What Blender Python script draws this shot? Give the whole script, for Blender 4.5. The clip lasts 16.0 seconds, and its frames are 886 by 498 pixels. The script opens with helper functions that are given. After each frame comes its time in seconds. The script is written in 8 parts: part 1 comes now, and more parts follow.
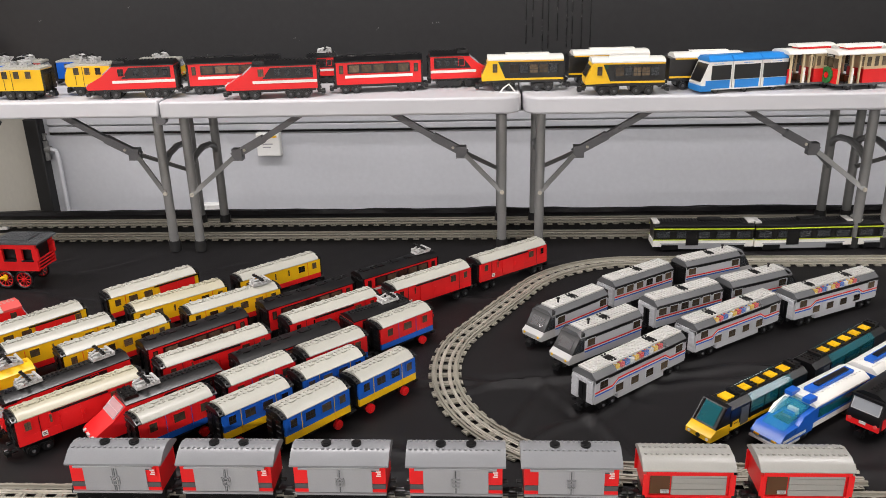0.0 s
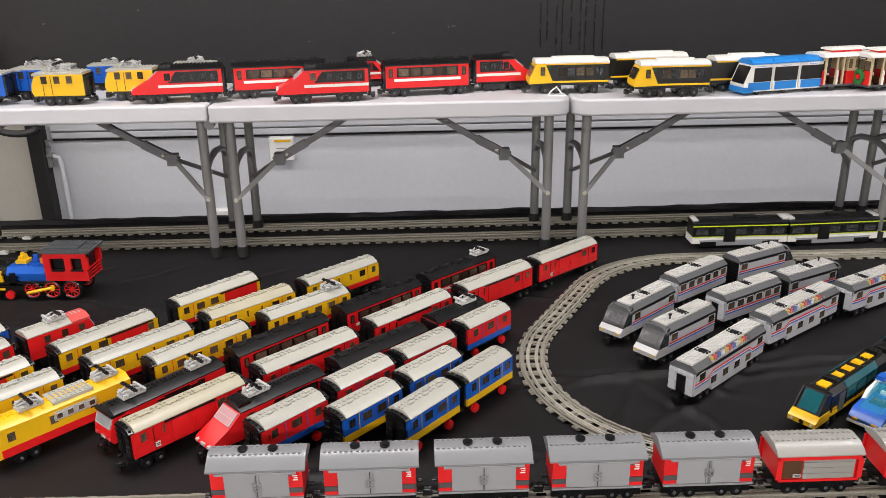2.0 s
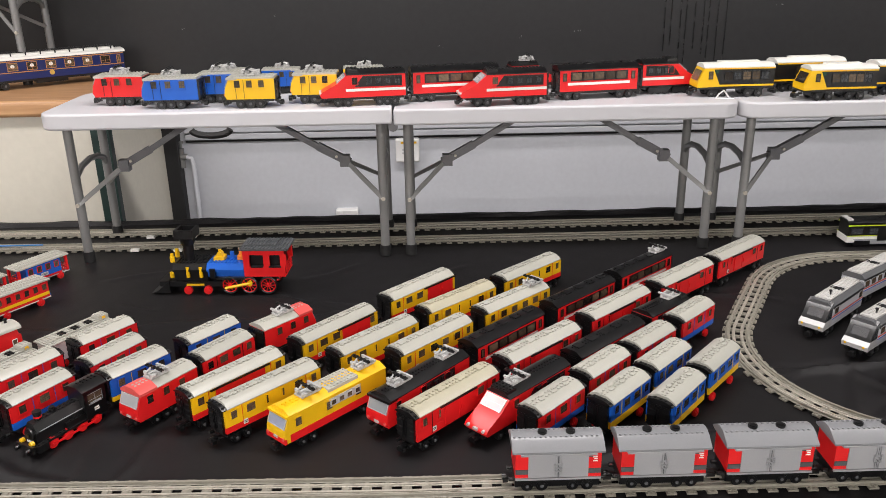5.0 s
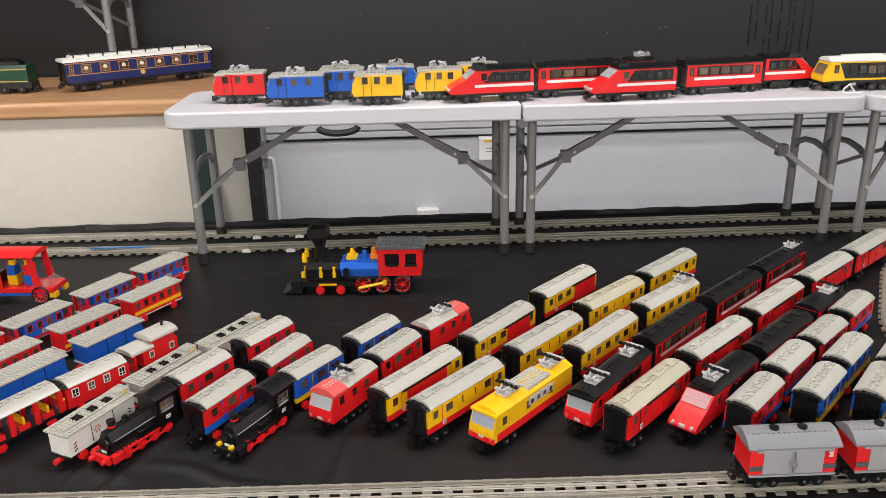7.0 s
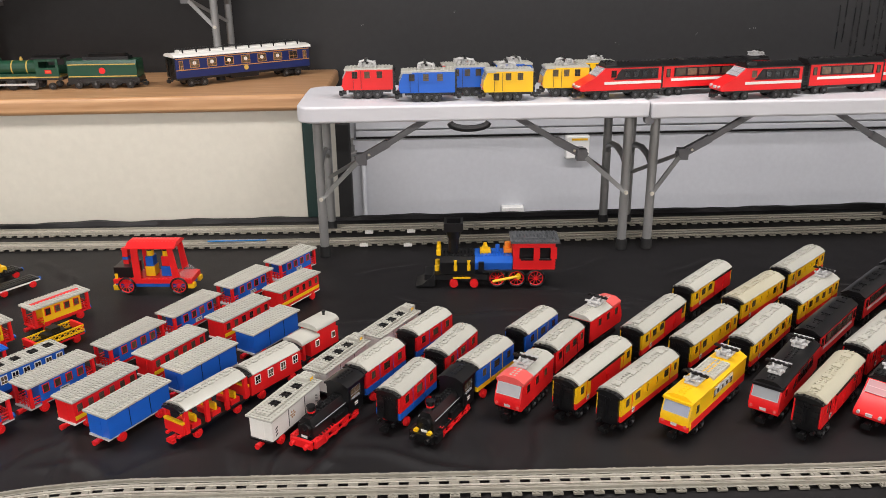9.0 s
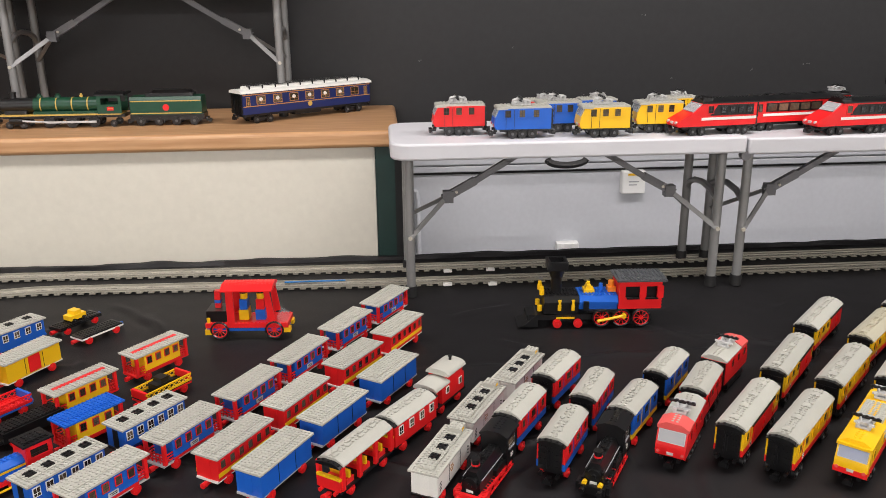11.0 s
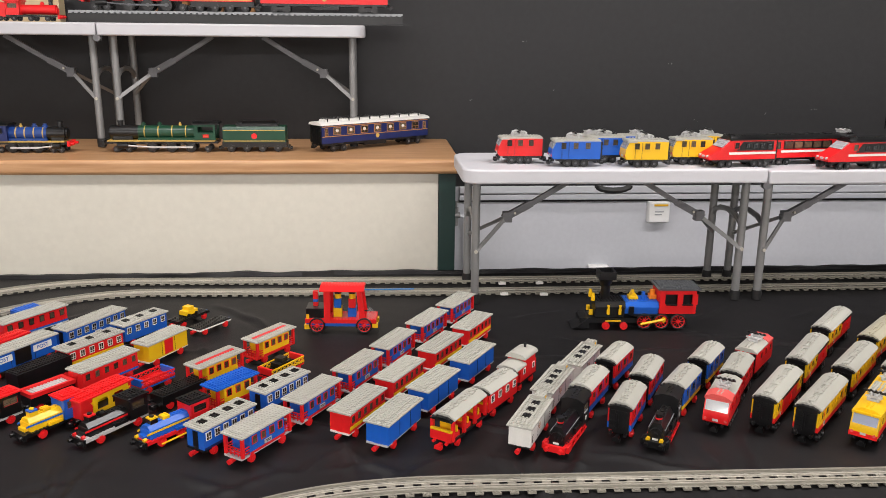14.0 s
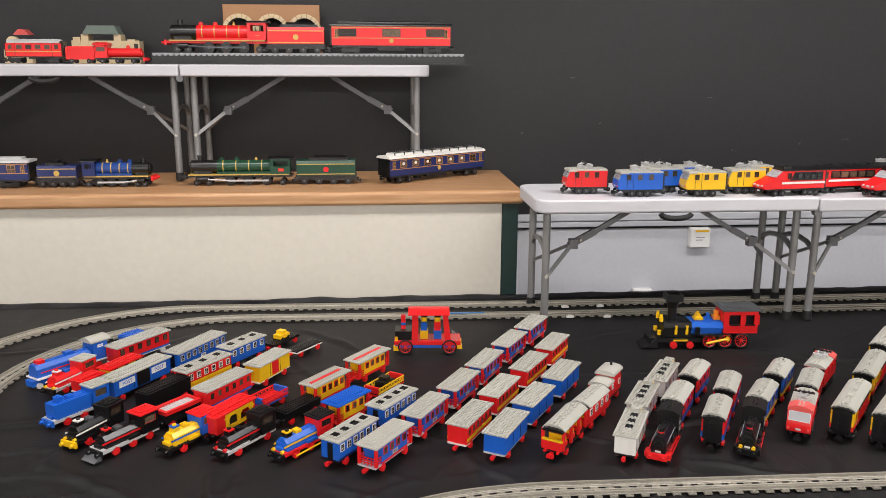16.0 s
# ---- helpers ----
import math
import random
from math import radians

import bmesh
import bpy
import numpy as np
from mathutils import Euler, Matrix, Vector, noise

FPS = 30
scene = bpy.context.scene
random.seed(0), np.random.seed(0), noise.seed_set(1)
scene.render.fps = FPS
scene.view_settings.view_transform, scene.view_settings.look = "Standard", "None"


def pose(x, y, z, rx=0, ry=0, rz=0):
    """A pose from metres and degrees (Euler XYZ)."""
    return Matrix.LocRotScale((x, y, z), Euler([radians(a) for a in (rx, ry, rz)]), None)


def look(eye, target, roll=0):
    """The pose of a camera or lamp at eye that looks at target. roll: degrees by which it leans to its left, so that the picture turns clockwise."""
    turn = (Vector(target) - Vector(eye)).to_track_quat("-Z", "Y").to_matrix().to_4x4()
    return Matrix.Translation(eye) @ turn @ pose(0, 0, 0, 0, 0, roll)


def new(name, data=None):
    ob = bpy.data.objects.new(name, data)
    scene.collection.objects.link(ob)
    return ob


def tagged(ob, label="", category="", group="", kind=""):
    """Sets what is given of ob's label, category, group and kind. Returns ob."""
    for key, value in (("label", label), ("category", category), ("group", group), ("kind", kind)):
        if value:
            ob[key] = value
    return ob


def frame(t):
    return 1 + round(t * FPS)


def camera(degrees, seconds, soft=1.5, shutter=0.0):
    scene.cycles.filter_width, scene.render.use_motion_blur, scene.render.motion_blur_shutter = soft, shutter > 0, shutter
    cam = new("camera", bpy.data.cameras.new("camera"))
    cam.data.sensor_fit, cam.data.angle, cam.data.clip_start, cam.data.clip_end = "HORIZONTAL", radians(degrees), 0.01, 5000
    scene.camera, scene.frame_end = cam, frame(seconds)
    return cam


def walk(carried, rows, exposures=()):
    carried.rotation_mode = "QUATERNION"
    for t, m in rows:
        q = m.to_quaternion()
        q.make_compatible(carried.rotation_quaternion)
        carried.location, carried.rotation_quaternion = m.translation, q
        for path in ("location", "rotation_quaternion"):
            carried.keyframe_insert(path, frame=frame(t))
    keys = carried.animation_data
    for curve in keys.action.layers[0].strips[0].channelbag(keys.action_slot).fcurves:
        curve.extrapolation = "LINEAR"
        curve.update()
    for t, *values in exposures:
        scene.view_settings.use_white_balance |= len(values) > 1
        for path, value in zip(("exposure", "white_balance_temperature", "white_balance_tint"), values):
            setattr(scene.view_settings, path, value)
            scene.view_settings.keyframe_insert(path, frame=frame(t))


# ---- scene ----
cam = camera(57.3, 16.0, soft=0.5)
PATH = [
    (0, (0.047, 0.002, 0.777), (-0.054, 1.872, 0.074), -1.4),
    (0.5, (-0.024, 0.009, 0.773), (-0.106, 1.88, 0.072), -1.3),
    (1, (-0.088, -0.006, 0.778), (-0.128, 1.866, 0.074), -1.2),
    (1.5, (-0.171, -0.018, 0.781), (-0.155, 1.854, 0.077), -0.9),
    (2, (-0.243, -0.02, 0.786), (-0.193, 1.853, 0.087), -0.9),
    (2.5, (-0.313, -0.032, 0.8), (-0.247, 1.84, 0.099), -0.8),
    (3, (-0.395, -0.066, 0.807), (-0.325, 1.807, 0.109), -0.6),
    (3.5, (-0.466, -0.095, 0.806), (-0.407, 1.781, 0.115), -0.6),
    (4, (-0.528, -0.104, 0.804), (-0.493, 1.774, 0.117), -0.8),
    (4.2, (-0.555, -0.098, 0.805), (-0.533, 1.78, 0.117), -1.0),
    (6.3, (-0.925, -0.052, 0.811), (-0.865, 1.82, 0.11), -1.0),
    (6.5, (-0.962, -0.041, 0.787), (-0.904, 1.838, 0.105), -1.1),
    (7, (-1.053, -0.05, 0.796), (-0.986, 1.826, 0.106), -1.2),
    (7.5, (-1.14, -0.066, 0.804), (-1.06, 1.808, 0.109), -1.4),
    (8, (-1.234, -0.091, 0.803), (-1.144, 1.783, 0.112), -1.1),
    (8.5, (-1.319, -0.099, 0.802), (-1.236, 1.776, 0.11), -1.0),
    (9, (-1.39, -0.065, 0.789), (-1.319, 1.813, 0.105), -0.7),
    (9.5, (-1.482, -0.017, 0.784), (-1.389, 1.861, 0.104), -0.2),
    (10, (-1.569, 0.024, 0.785), (-1.451, 1.904, 0.112), 0.2),
    (10.2, (-1.598, 0.03, 0.784), (-1.475, 1.913, 0.123), 0.0),
    (12.3, (-1.86, -0.106, 0.804), (-1.688, 1.813, 0.266), -0.5),
    (12.5, (-1.878, -0.133, 0.805), (-1.705, 1.788, 0.274), -0.4),
    (13, (-1.906, -0.176, 0.81), (-1.739, 1.747, 0.288), -0.2),
    (13.5, (-1.91, -0.227, 0.803), (-1.754, 1.699, 0.287), 0.3),
    (14, (-1.927, -0.306, 0.805), (-1.773, 1.621, 0.293), 0.6),
    (14.5, (-1.958, -0.373, 0.816), (-1.8, 1.559, 0.323), 0.5),
    (15, (-2.027, -0.395, 0.829), (-1.86, 1.541, 0.354), 0.3),
    (15.5, (-2.116, -0.418, 0.836), (-1.949, 1.522, 0.38), 0.2),
    (16, (-2.188, -0.441, 0.846), (-2.021, 1.5, 0.395), 0.2),
]
walk(cam, [(t, look(eye, target, roll)) for t, eye, target, roll in PATH])

# constant exposure
scene.view_settings.exposure = -0.04

# ---- light: ceiling panels of a plain indoor hall ----
world = bpy.data.worlds.new("hall_world")
scene.world = world
world.use_nodes = True
world.node_tree.nodes["Background"].inputs[0].default_value = (0.9, 0.95, 1.0, 1)
world.node_tree.nodes["Background"].inputs[1].default_value = 0.03
CEIL = 1.95
LAMP_W = 62.0
LAMP_SHARE = {-4.6: 0.75, 1.4: 0.78, 3.4: 0.3}  # output scaled down to balance brightness towards both ends of the row


# ---- materials ----
def principled(name, rough=0.5, metal=0.0):
    m = bpy.data.materials.new(name)
    m.use_nodes = True
    nt = m.node_tree
    b = nt.nodes["Principled BSDF"]
    b.inputs["Roughness"].default_value = rough
    b.inputs["Metallic"].default_value = metal
    return m, nt, b


def surface(name, c, rough=0.5, metal=0.0, var=0.12, scale=30.0, fine=300.0, bump=0.05, dist=0.001, coat=0.0, gloss=0.1):
    """A procedural surface: two scales of tone, roughness and relief."""
    m, nt, b = principled(name, rough, metal)
    tc = nt.nodes.new("ShaderNodeTexCoord")
    n1 = nt.nodes.new("ShaderNodeTexNoise")
    n1.inputs["Scale"].default_value = scale
    n1.inputs["Detail"].default_value = 5
    n2 = nt.nodes.new("ShaderNodeTexNoise")
    n2.inputs["Scale"].default_value = fine
    n2.inputs["Detail"].default_value = 3
    for n in (n1, n2):
        nt.links.new(tc.outputs["Object"], n.inputs["Vector"])
    add = nt.nodes.new("ShaderNodeMath")
    add.operation = "ADD"
    nt.links.new(n1.outputs["Fac"], add.inputs[0])
    nt.links.new(n2.outputs["Fac"], add.inputs[1])
    ramp = nt.nodes.new("ShaderNodeValToRGB")
    ramp.color_ramp.elements[0].position = 0.3
    ramp.color_ramp.elements[1].position = 0.7
    ramp.color_ramp.elements[0].color = (*[v * (1 - var) for v in c], 1)
    ramp.color_ramp.elements[1].color = (*[min(1, v * (1 + var)) for v in c], 1)
    half = nt.nodes.new("ShaderNodeMath")
    half.operation = "MULTIPLY"
    half.inputs[1].default_value = 0.5
    nt.links.new(add.outputs[0], half.inputs[0])
    nt.links.new(half.outputs[0], ramp.inputs[0])
    info = nt.nodes.new("ShaderNodeObjectInfo")
    hsv = nt.nodes.new("ShaderNodeHueSaturation")
    mr = nt.nodes.new("ShaderNodeMapRange")
    mr.inputs["To Min"].default_value = 0.94
    mr.inputs["To Max"].default_value = 1.06
    nt.links.new(info.outputs["Random"], mr.inputs["Value"])
    nt.links.new(mr.outputs[0], hsv.inputs["Value"])
    nt.links.new(ramp.outputs[0], hsv.inputs["Color"])
    nt.links.new(hsv.outputs[0], b.inputs["Base Color"])
    rr = nt.nodes.new("ShaderNodeMapRange")
    rr.inputs["To Min"].default_value = max(0.02, rough - gloss)
    rr.inputs["To Max"].default_value = min(1, rough + gloss * 1.2)
    nt.links.new(n1.outputs["Fac"], rr.inputs["Value"])
    nt.links.new(rr.outputs[0], b.inputs["Roughness"])
    bp = nt.nodes.new("ShaderNodeBump")
    bp.inputs["Strength"].default_value = bump
    bp.inputs["Distance"].default_value = dist
    nt.links.new(n2.outputs["Fac"], bp.inputs["Height"])
    nt.links.new(bp.outputs[0], b.inputs["Normal"])
    if coat:
        b.inputs["Coat Weight"].default_value = coat
    return m


PLASTIC = {}


def abs_(c):
    """Moulded toy-brick plastic by colour name."""
    if c not in PLASTIC:
        tone = dict(red=(0.74, 0.015, 0.017), yellow=(0.86, 0.51, 0.010), blue=(0.012, 0.11, 0.52), black=(0.0055, 0.0055, 0.006),
                    slategrey=(0.105, 0.108, 0.112), plategrey=(0.54, 0.535, 0.51), agedgrey=(0.47, 0.44, 0.33), lightpanto=(0.48, 0.48, 0.47), interior=(0.10, 0.11, 0.125),
                    grey=(0.50, 0.50, 0.49), oldgrey=(0.43, 0.425, 0.375), roofgrey=(0.33, 0.325, 0.30), wagonroof=(0.225, 0.23, 0.24), wagongrey=(0.33, 0.335, 0.345), cabblue=(0.20, 0.24, 0.42), cabpale=(0.36, 0.33, 0.32), darkgrey=(0.085, 0.09, 0.095), midgrey=(0.30, 0.31, 0.32), white=(0.80, 0.79, 0.74),
                    green=(0.008, 0.055, 0.028), midblue=(0.012, 0.05, 0.22), navy=(0.012, 0.022, 0.11), tan=(0.62, 0.50, 0.30), lime=(0.50, 0.66, 0.03),
                    orange=(0.75, 0.22, 0.02), brown=(0.10, 0.045, 0.02), azure=(0.02, 0.22, 0.62), pink=(0.70, 0.10, 0.09),
                    wreathgreen=(0.02, 0.22, 0.06), medgrey=(0.52, 0.53, 0.55), gold=(0.55, 0.36, 0.08), amber=(0.52, 0.24, 0.07), bridgebrown=(0.40, 0.20, 0.08), roofgreen=(0.12, 0.16, 0.13))[c]
        PLASTIC[c] = surface("plastic_" + c, tone, rough=0.29 if c == "black" else 0.30, var=0.045, scale=14, fine=420, bump=0.02, dist=0.0004, gloss=0.03)
        if c == "black":
            PLASTIC[c].node_tree.nodes["Principled BSDF"].inputs["Specular IOR Level"].default_value = 0.62
    return PLASTIC[c]


def glass_(name, c, rough=0.03, alpha=0.45):
    m, nt, b = principled(name, rough)
    b.inputs["Base Color"].default_value = (*c, 1)
    b.inputs["Alpha"].default_value = alpha
    b.inputs["IOR"].default_value = 1.5
    b.inputs["Specular IOR Level"].default_value = 0.7
    return m


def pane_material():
    """Small opaque windows: a dim interior, painted into the pane colour, that differs from window to window."""
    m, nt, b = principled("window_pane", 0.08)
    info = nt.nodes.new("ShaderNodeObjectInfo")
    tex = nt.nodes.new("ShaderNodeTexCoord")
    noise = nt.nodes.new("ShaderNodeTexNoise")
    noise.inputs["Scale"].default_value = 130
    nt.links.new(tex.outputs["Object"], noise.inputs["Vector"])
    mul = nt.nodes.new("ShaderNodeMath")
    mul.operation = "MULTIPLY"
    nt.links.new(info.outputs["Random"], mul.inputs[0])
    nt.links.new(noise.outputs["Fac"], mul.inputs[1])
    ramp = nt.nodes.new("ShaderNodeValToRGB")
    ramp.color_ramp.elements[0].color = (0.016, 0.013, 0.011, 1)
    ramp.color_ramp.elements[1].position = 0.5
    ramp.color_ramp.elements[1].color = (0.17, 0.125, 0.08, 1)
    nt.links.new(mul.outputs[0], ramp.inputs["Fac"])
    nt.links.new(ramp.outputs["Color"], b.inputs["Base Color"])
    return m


PANE = pane_material()
SCREENCLEAR = glass_("clear_windscreen", (0.62, 0.66, 0.70), rough=0.05, alpha=0.38)
CLEAR = glass_("clear_plastic", (0.75, 0.80, 0.82), alpha=0.10)
TEAL = glass_("teal_plastic", (0.01, 0.14, 0.17), alpha=0.62)
DARKSCREEN = glass_("smoked_screen", (0.05, 0.055, 0.06), rough=0.04, alpha=0.85)
SMOKED = glass_("grey_tint_screen", (0.16, 0.16, 0.165), rough=0.06, alpha=0.7)
PALESCREEN = glass_("pale_screen", (0.62, 0.63, 0.64), rough=0.10, alpha=0.55)
AQUA = glass_("aqua_plastic", (0.05, 0.40, 0.55), alpha=0.34)
CHROME = surface("rail_steel", (0.52, 0.49, 0.42), rough=0.48, metal=0.6, var=0.2, scale=20, fine=200, bump=0.05)
RAILGREY = surface("rail_plastic", (0.265, 0.25, 0.205), rough=0.4, var=0.15, scale=15, fine=120, bump=0.04)
TABLEWHITE = surface("table_plastic", (0.54, 0.54, 0.56), rough=0.45, var=0.03, scale=8, fine=900, bump=0.25, dist=0.0006)
STEEL = surface("leg_paint", (0.24, 0.24, 0.235), rough=0.38, metal=0.35, var=0.08, scale=20, fine=400, bump=0.05)
RUBBER = surface("black_rubber", (0.012, 0.012, 0.012), rough=0.6)
WALLBLACK = surface("wall_black_paint", (0.0135, 0.0135, 0.0146), rough=0.55, var=0.25, scale=2.2, fine=40, bump=0.08, dist=0.002)
WALLGREY = surface("wall_grey_panel", (0.56, 0.575, 0.61), rough=0.5, var=0.05, scale=1.5, fine=60, bump=0.05)
CREAM = surface("cream_panel", (0.66, 0.63, 0.54), rough=0.5, var=0.05, scale=1.2, fine=50, bump=0.05)
DARKGREEN = surface("green_edge_paint", (0.008, 0.03, 0.025), rough=0.45, var=0.2)
CEILWHITE = surface("ceiling_white", (0.78, 0.78, 0.76), rough=0.8, var=0.03)
CARPET = surface("hall_floor", (0.22, 0.21, 0.20), rough=0.9, var=0.25, scale=3, fine=200, bump=0.3)
SOCKETWHITE = surface("socket_white", (0.78, 0.78, 0.76), rough=0.35, var=0.03)
SCUFF = surface("pale_chip", (0.16, 0.16, 0.155), rough=0.7)


def wood_material():
    m, nt, b = principled("beech_laminate", 0.38)
    tc = nt.nodes.new("ShaderNodeTexCoord")
    mp = nt.nodes.new("ShaderNodeMapping")
    mp.inputs["Scale"].default_value = (1.5, 22, 22)
    nt.links.new(tc.outputs["Object"], mp.inputs[0])
    n = nt.nodes.new("ShaderNodeTexNoise")
    n.inputs["Scale"].default_value = 3.0
    n.inputs["Detail"].default_value = 8
    nt.links.new(mp.outputs[0], n.inputs["Vector"])
    r = nt.nodes.new("ShaderNodeValToRGB")
    r.color_ramp.elements[0].position = 0.35
    r.color_ramp.elements[1].position = 0.7
    r.color_ramp.elements[0].color = (0.42, 0.22, 0.10, 1)
    r.color_ramp.elements[1].color = (0.56, 0.33, 0.165, 1)
    nt.links.new(n.outputs["Fac"], r.inputs[0])
    nt.links.new(r.outputs[0], b.inputs["Base Color"])
    bp = nt.nodes.new("ShaderNodeBump")
    bp.inputs["Strength"].default_value = 0.05
    nt.links.new(n.outputs["Fac"], bp.inputs["Height"])
    nt.links.new(bp.outputs[0], b.inputs["Normal"])
    return m


WOOD = wood_material()


def cloth_material():
    m, nt, b = principled("black_cloth", 0.50)
    tc = nt.nodes.new("ShaderNodeTexCoord")
    n = nt.nodes.new("ShaderNodeTexNoise")
    n.inputs["Scale"].default_value = 2.5
    n.inputs["Detail"].default_value = 7
    w = nt.nodes.new("ShaderNodeTexNoise")
    w.inputs["Scale"].default_value = 700
    for a in (n, w):
        nt.links.new(tc.outputs["Object"], a.inputs["Vector"])
    r = nt.nodes.new("ShaderNodeValToRGB")
    r.color_ramp.elements[0].color = (0.0050, 0.0046, 0.0050, 1)
    r.color_ramp.elements[1].color = (0.0145, 0.0134, 0.0142, 1)
    nt.links.new(n.outputs["Fac"], r.inputs[0])
    nt.links.new(r.outputs[0], b.inputs["Base Color"])
    bp = nt.nodes.new("ShaderNodeBump")
    bp.inputs["Strength"].default_value = 0.35
    bp.inputs["Distance"].default_value = 0.0006
    nt.links.new(w.outputs["Fac"], bp.inputs["Height"])
    nt.links.new(bp.outputs[0], b.inputs["Normal"])
    b.inputs["Specular IOR Level"].default_value = 0.24
    return m


CLOTH = cloth_material()


# ---- geometry helpers ----
class Geo:
    """Collects plain polygons for one mesh."""

    def __init__(self):
        self.v, self.f, self.m = [], [], []

    def face(self, idx, mi=0):
        self.f.append(idx)
        self.m.append(mi)

    def box(self, x0, x1, y0, y1, z0, z1, mi=0):
        k = len(self.v)
        self.v += [(x0, y0, z0), (x1, y0, z0), (x1, y1, z0), (x0, y1, z0), (x0, y0, z1), (x1, y0, z1), (x1, y1, z1), (x0, y1, z1)]
        for q in ((3, 2, 1, 0), (4, 5, 6, 7), (0, 1, 5, 4), (1, 2, 6, 5), (2, 3, 7, 6), (3, 0, 4, 7)):
            self.face([k + i for i in q], mi)
        return self

    def cyl(self, c, r, h, axis="z", n=12, mi=0, r2=None, bottom=True):
        k = len(self.v)
        r2 = r if r2 is None else r2
        for rr, d in ((r, 0.0), (r2, h)):
            for i in range(n):
                a = 2 * math.pi * i / n
                p, q = rr * math.cos(a), rr * math.sin(a)
                o = {"z": (p, q, d), "x": (d, p, q), "y": (q, d, p)}[axis]
                self.v.append((c[0] + o[0], c[1] + o[1], c[2] + o[2]))
        for i in range(n):
            j = (i + 1) % n
            self.face([k + i, k + j, k + n + j, k + n + i], mi)
        self.face([k + n + i for i in range(n)], mi)
        if bottom:
            self.face([k + n - 1 - i for i in range(n)], mi)
        return self

    def stud(self, x, y, z, mi=0, r=0.0024, h=0.0017):
        return self.cyl((x, y, z), r, h, "z", 8, mi, bottom=False)

    def prism(self, profile, a, b, axis="x", mi=0):
        """A closed outline, given as (y, z) or (x, z), pulled along x or y."""
        k, n = len(self.v), len(profile)
        for d in (a, b):
            for p, z in profile:
                self.v.append((d, p, z) if axis == "x" else (p, d, z))
        turn = axis == "x"
        for i in range(n):
            j = (i + 1) % n
            q = [k + i, k + j, k + n + j, k + n + i]
            self.face(q if not turn else q[::-1], mi)
        first, last = [k + i for i in range(n)], [k + n + i for i in range(n)]
        self.face(first[::-1] if not turn else first, mi)
        self.face(last if not turn else last[::-1], mi)
        return self

    def tube(self, pts, r, n=8, mi=0):
        """A round bar through the points."""
        rings = []
        for i, p in enumerate(pts):
            p = Vector(p)
            d = (Vector(pts[min(i + 1, len(pts) - 1)]) - Vector(pts[max(i - 1, 0)])).normalized()
            s = d.orthogonal().normalized() if abs(d.z) > 0.95 else d.cross(Vector((0, 0, 1))).normalized()
            u = s.cross(d)
            k = len(self.v)
            for j in range(n):
                a = 2 * math.pi * j / n
                self.v.append(tuple(p + s * r * math.cos(a) + u * r * math.sin(a)))
            rings.append(k)
        for a, b in zip(rings, rings[1:]):
            for j in range(n):
                i = (j + 1) % n
                self.face([a + j, a + i, b + i, b + j], mi)
        self.face([rings[0] + j for j in range(n)][::-1], mi)
        self.face([rings[-1] + j for j in range(n)], mi)
        return self

    def mesh(self, name, *mats):
        me = bpy.data.meshes.new(name)
        me.from_pydata(self.v, [], self.f)
        for m in mats:
            me.materials.append(m)
        if len(mats) > 1:
            me.polygons.foreach_set("material_index", self.m)
        bm = bmesh.new()
        bm.from_mesh(me)
        bmesh.ops.recalc_face_normals(bm, faces=bm.faces)
        bm.to_mesh(me)
        bm.free()
        me.shade_smooth()
        me.set_sharp_from_angle(angle=radians(38))
        return me


def part(name, data, parent=None, label="", at=None):
    """Links a mesh as one object under a thing or a part."""
    ob = new(name, data)
    ob.parent = parent
    if at is not None:
        ob.matrix_basis = at
    if label:
        ob["label"] = label
    return ob


def base(name, label, category, at, group="", kind=""):
    e = new(name)
    e.empty_display_size = 0.02
    e.matrix_basis = at
    return tagged(e, label, category, group, kind)


def bevelled(ob, width, seg=2):
    mod = ob.modifiers.new("soft_edges", "BEVEL")
    mod.width, mod.segments, mod.limit_method, mod.angle_limit = width, seg, "ANGLE", radians(40)
    return ob


CACHE = {}


def shared(key, make):
    if key not in CACHE:
        CACHE[key] = make()
    return CACHE[key]


# ---- structure of the hall ----
def slab(name, label, mat, x0, x1, y0, y1, z0, z1, category="wall", bev=0.0):
    ob = part(name, Geo().box(x0, x1, y0, y1, z0, z1).mesh(name, mat))
    tagged(ob, label, category, kind="structure")
    if bev:
        bevelled(ob, bev)
    return ob


FLOOR = -0.74
slab("floor", "dark carpeted hall floor below the display tables", CARPET, -6.2, 4.2, -8.2, 3.2, FLOOR - 0.1, FLOOR, "floor")
slab("ceiling", "plain white hall ceiling with lamp panels", CEILWHITE, -6.2, 4.2, -8.2, 3.2, CEIL, CEIL + 0.1, "ceiling")
slab("wall_north", "matt black painted wall with scuffs behind the tables", WALLBLACK, -6.2, 4.2, 2.98, 3.18, 0.198, CEIL, "wall")
slab("wall_north_lower", "grey painted lower wall below the black paint", WALLGREY, -6.2, 4.2, 2.98, 3.18, FLOOR, 0.198, "wall")
# Unseen walls, added to close the hall and bounce lamp light.
slab("wall_south", "assumed off-white hall wall out of view, bounces light", CEILWHITE, -6.2, 4.2, -8.3, -8.2, FLOOR, CEIL, "wall")
slab("wall_west", "assumed off-white hall wall out of view, bounces light", CEILWHITE, -6.3, -6.2, -8.2, 3.2, FLOOR, CEIL, "wall")
slab("wall_east", "assumed off-white hall wall out of view, bounces light", CEILWHITE, 4.2, 4.3, -8.2, 3.2, FLOOR, CEIL, "wall")
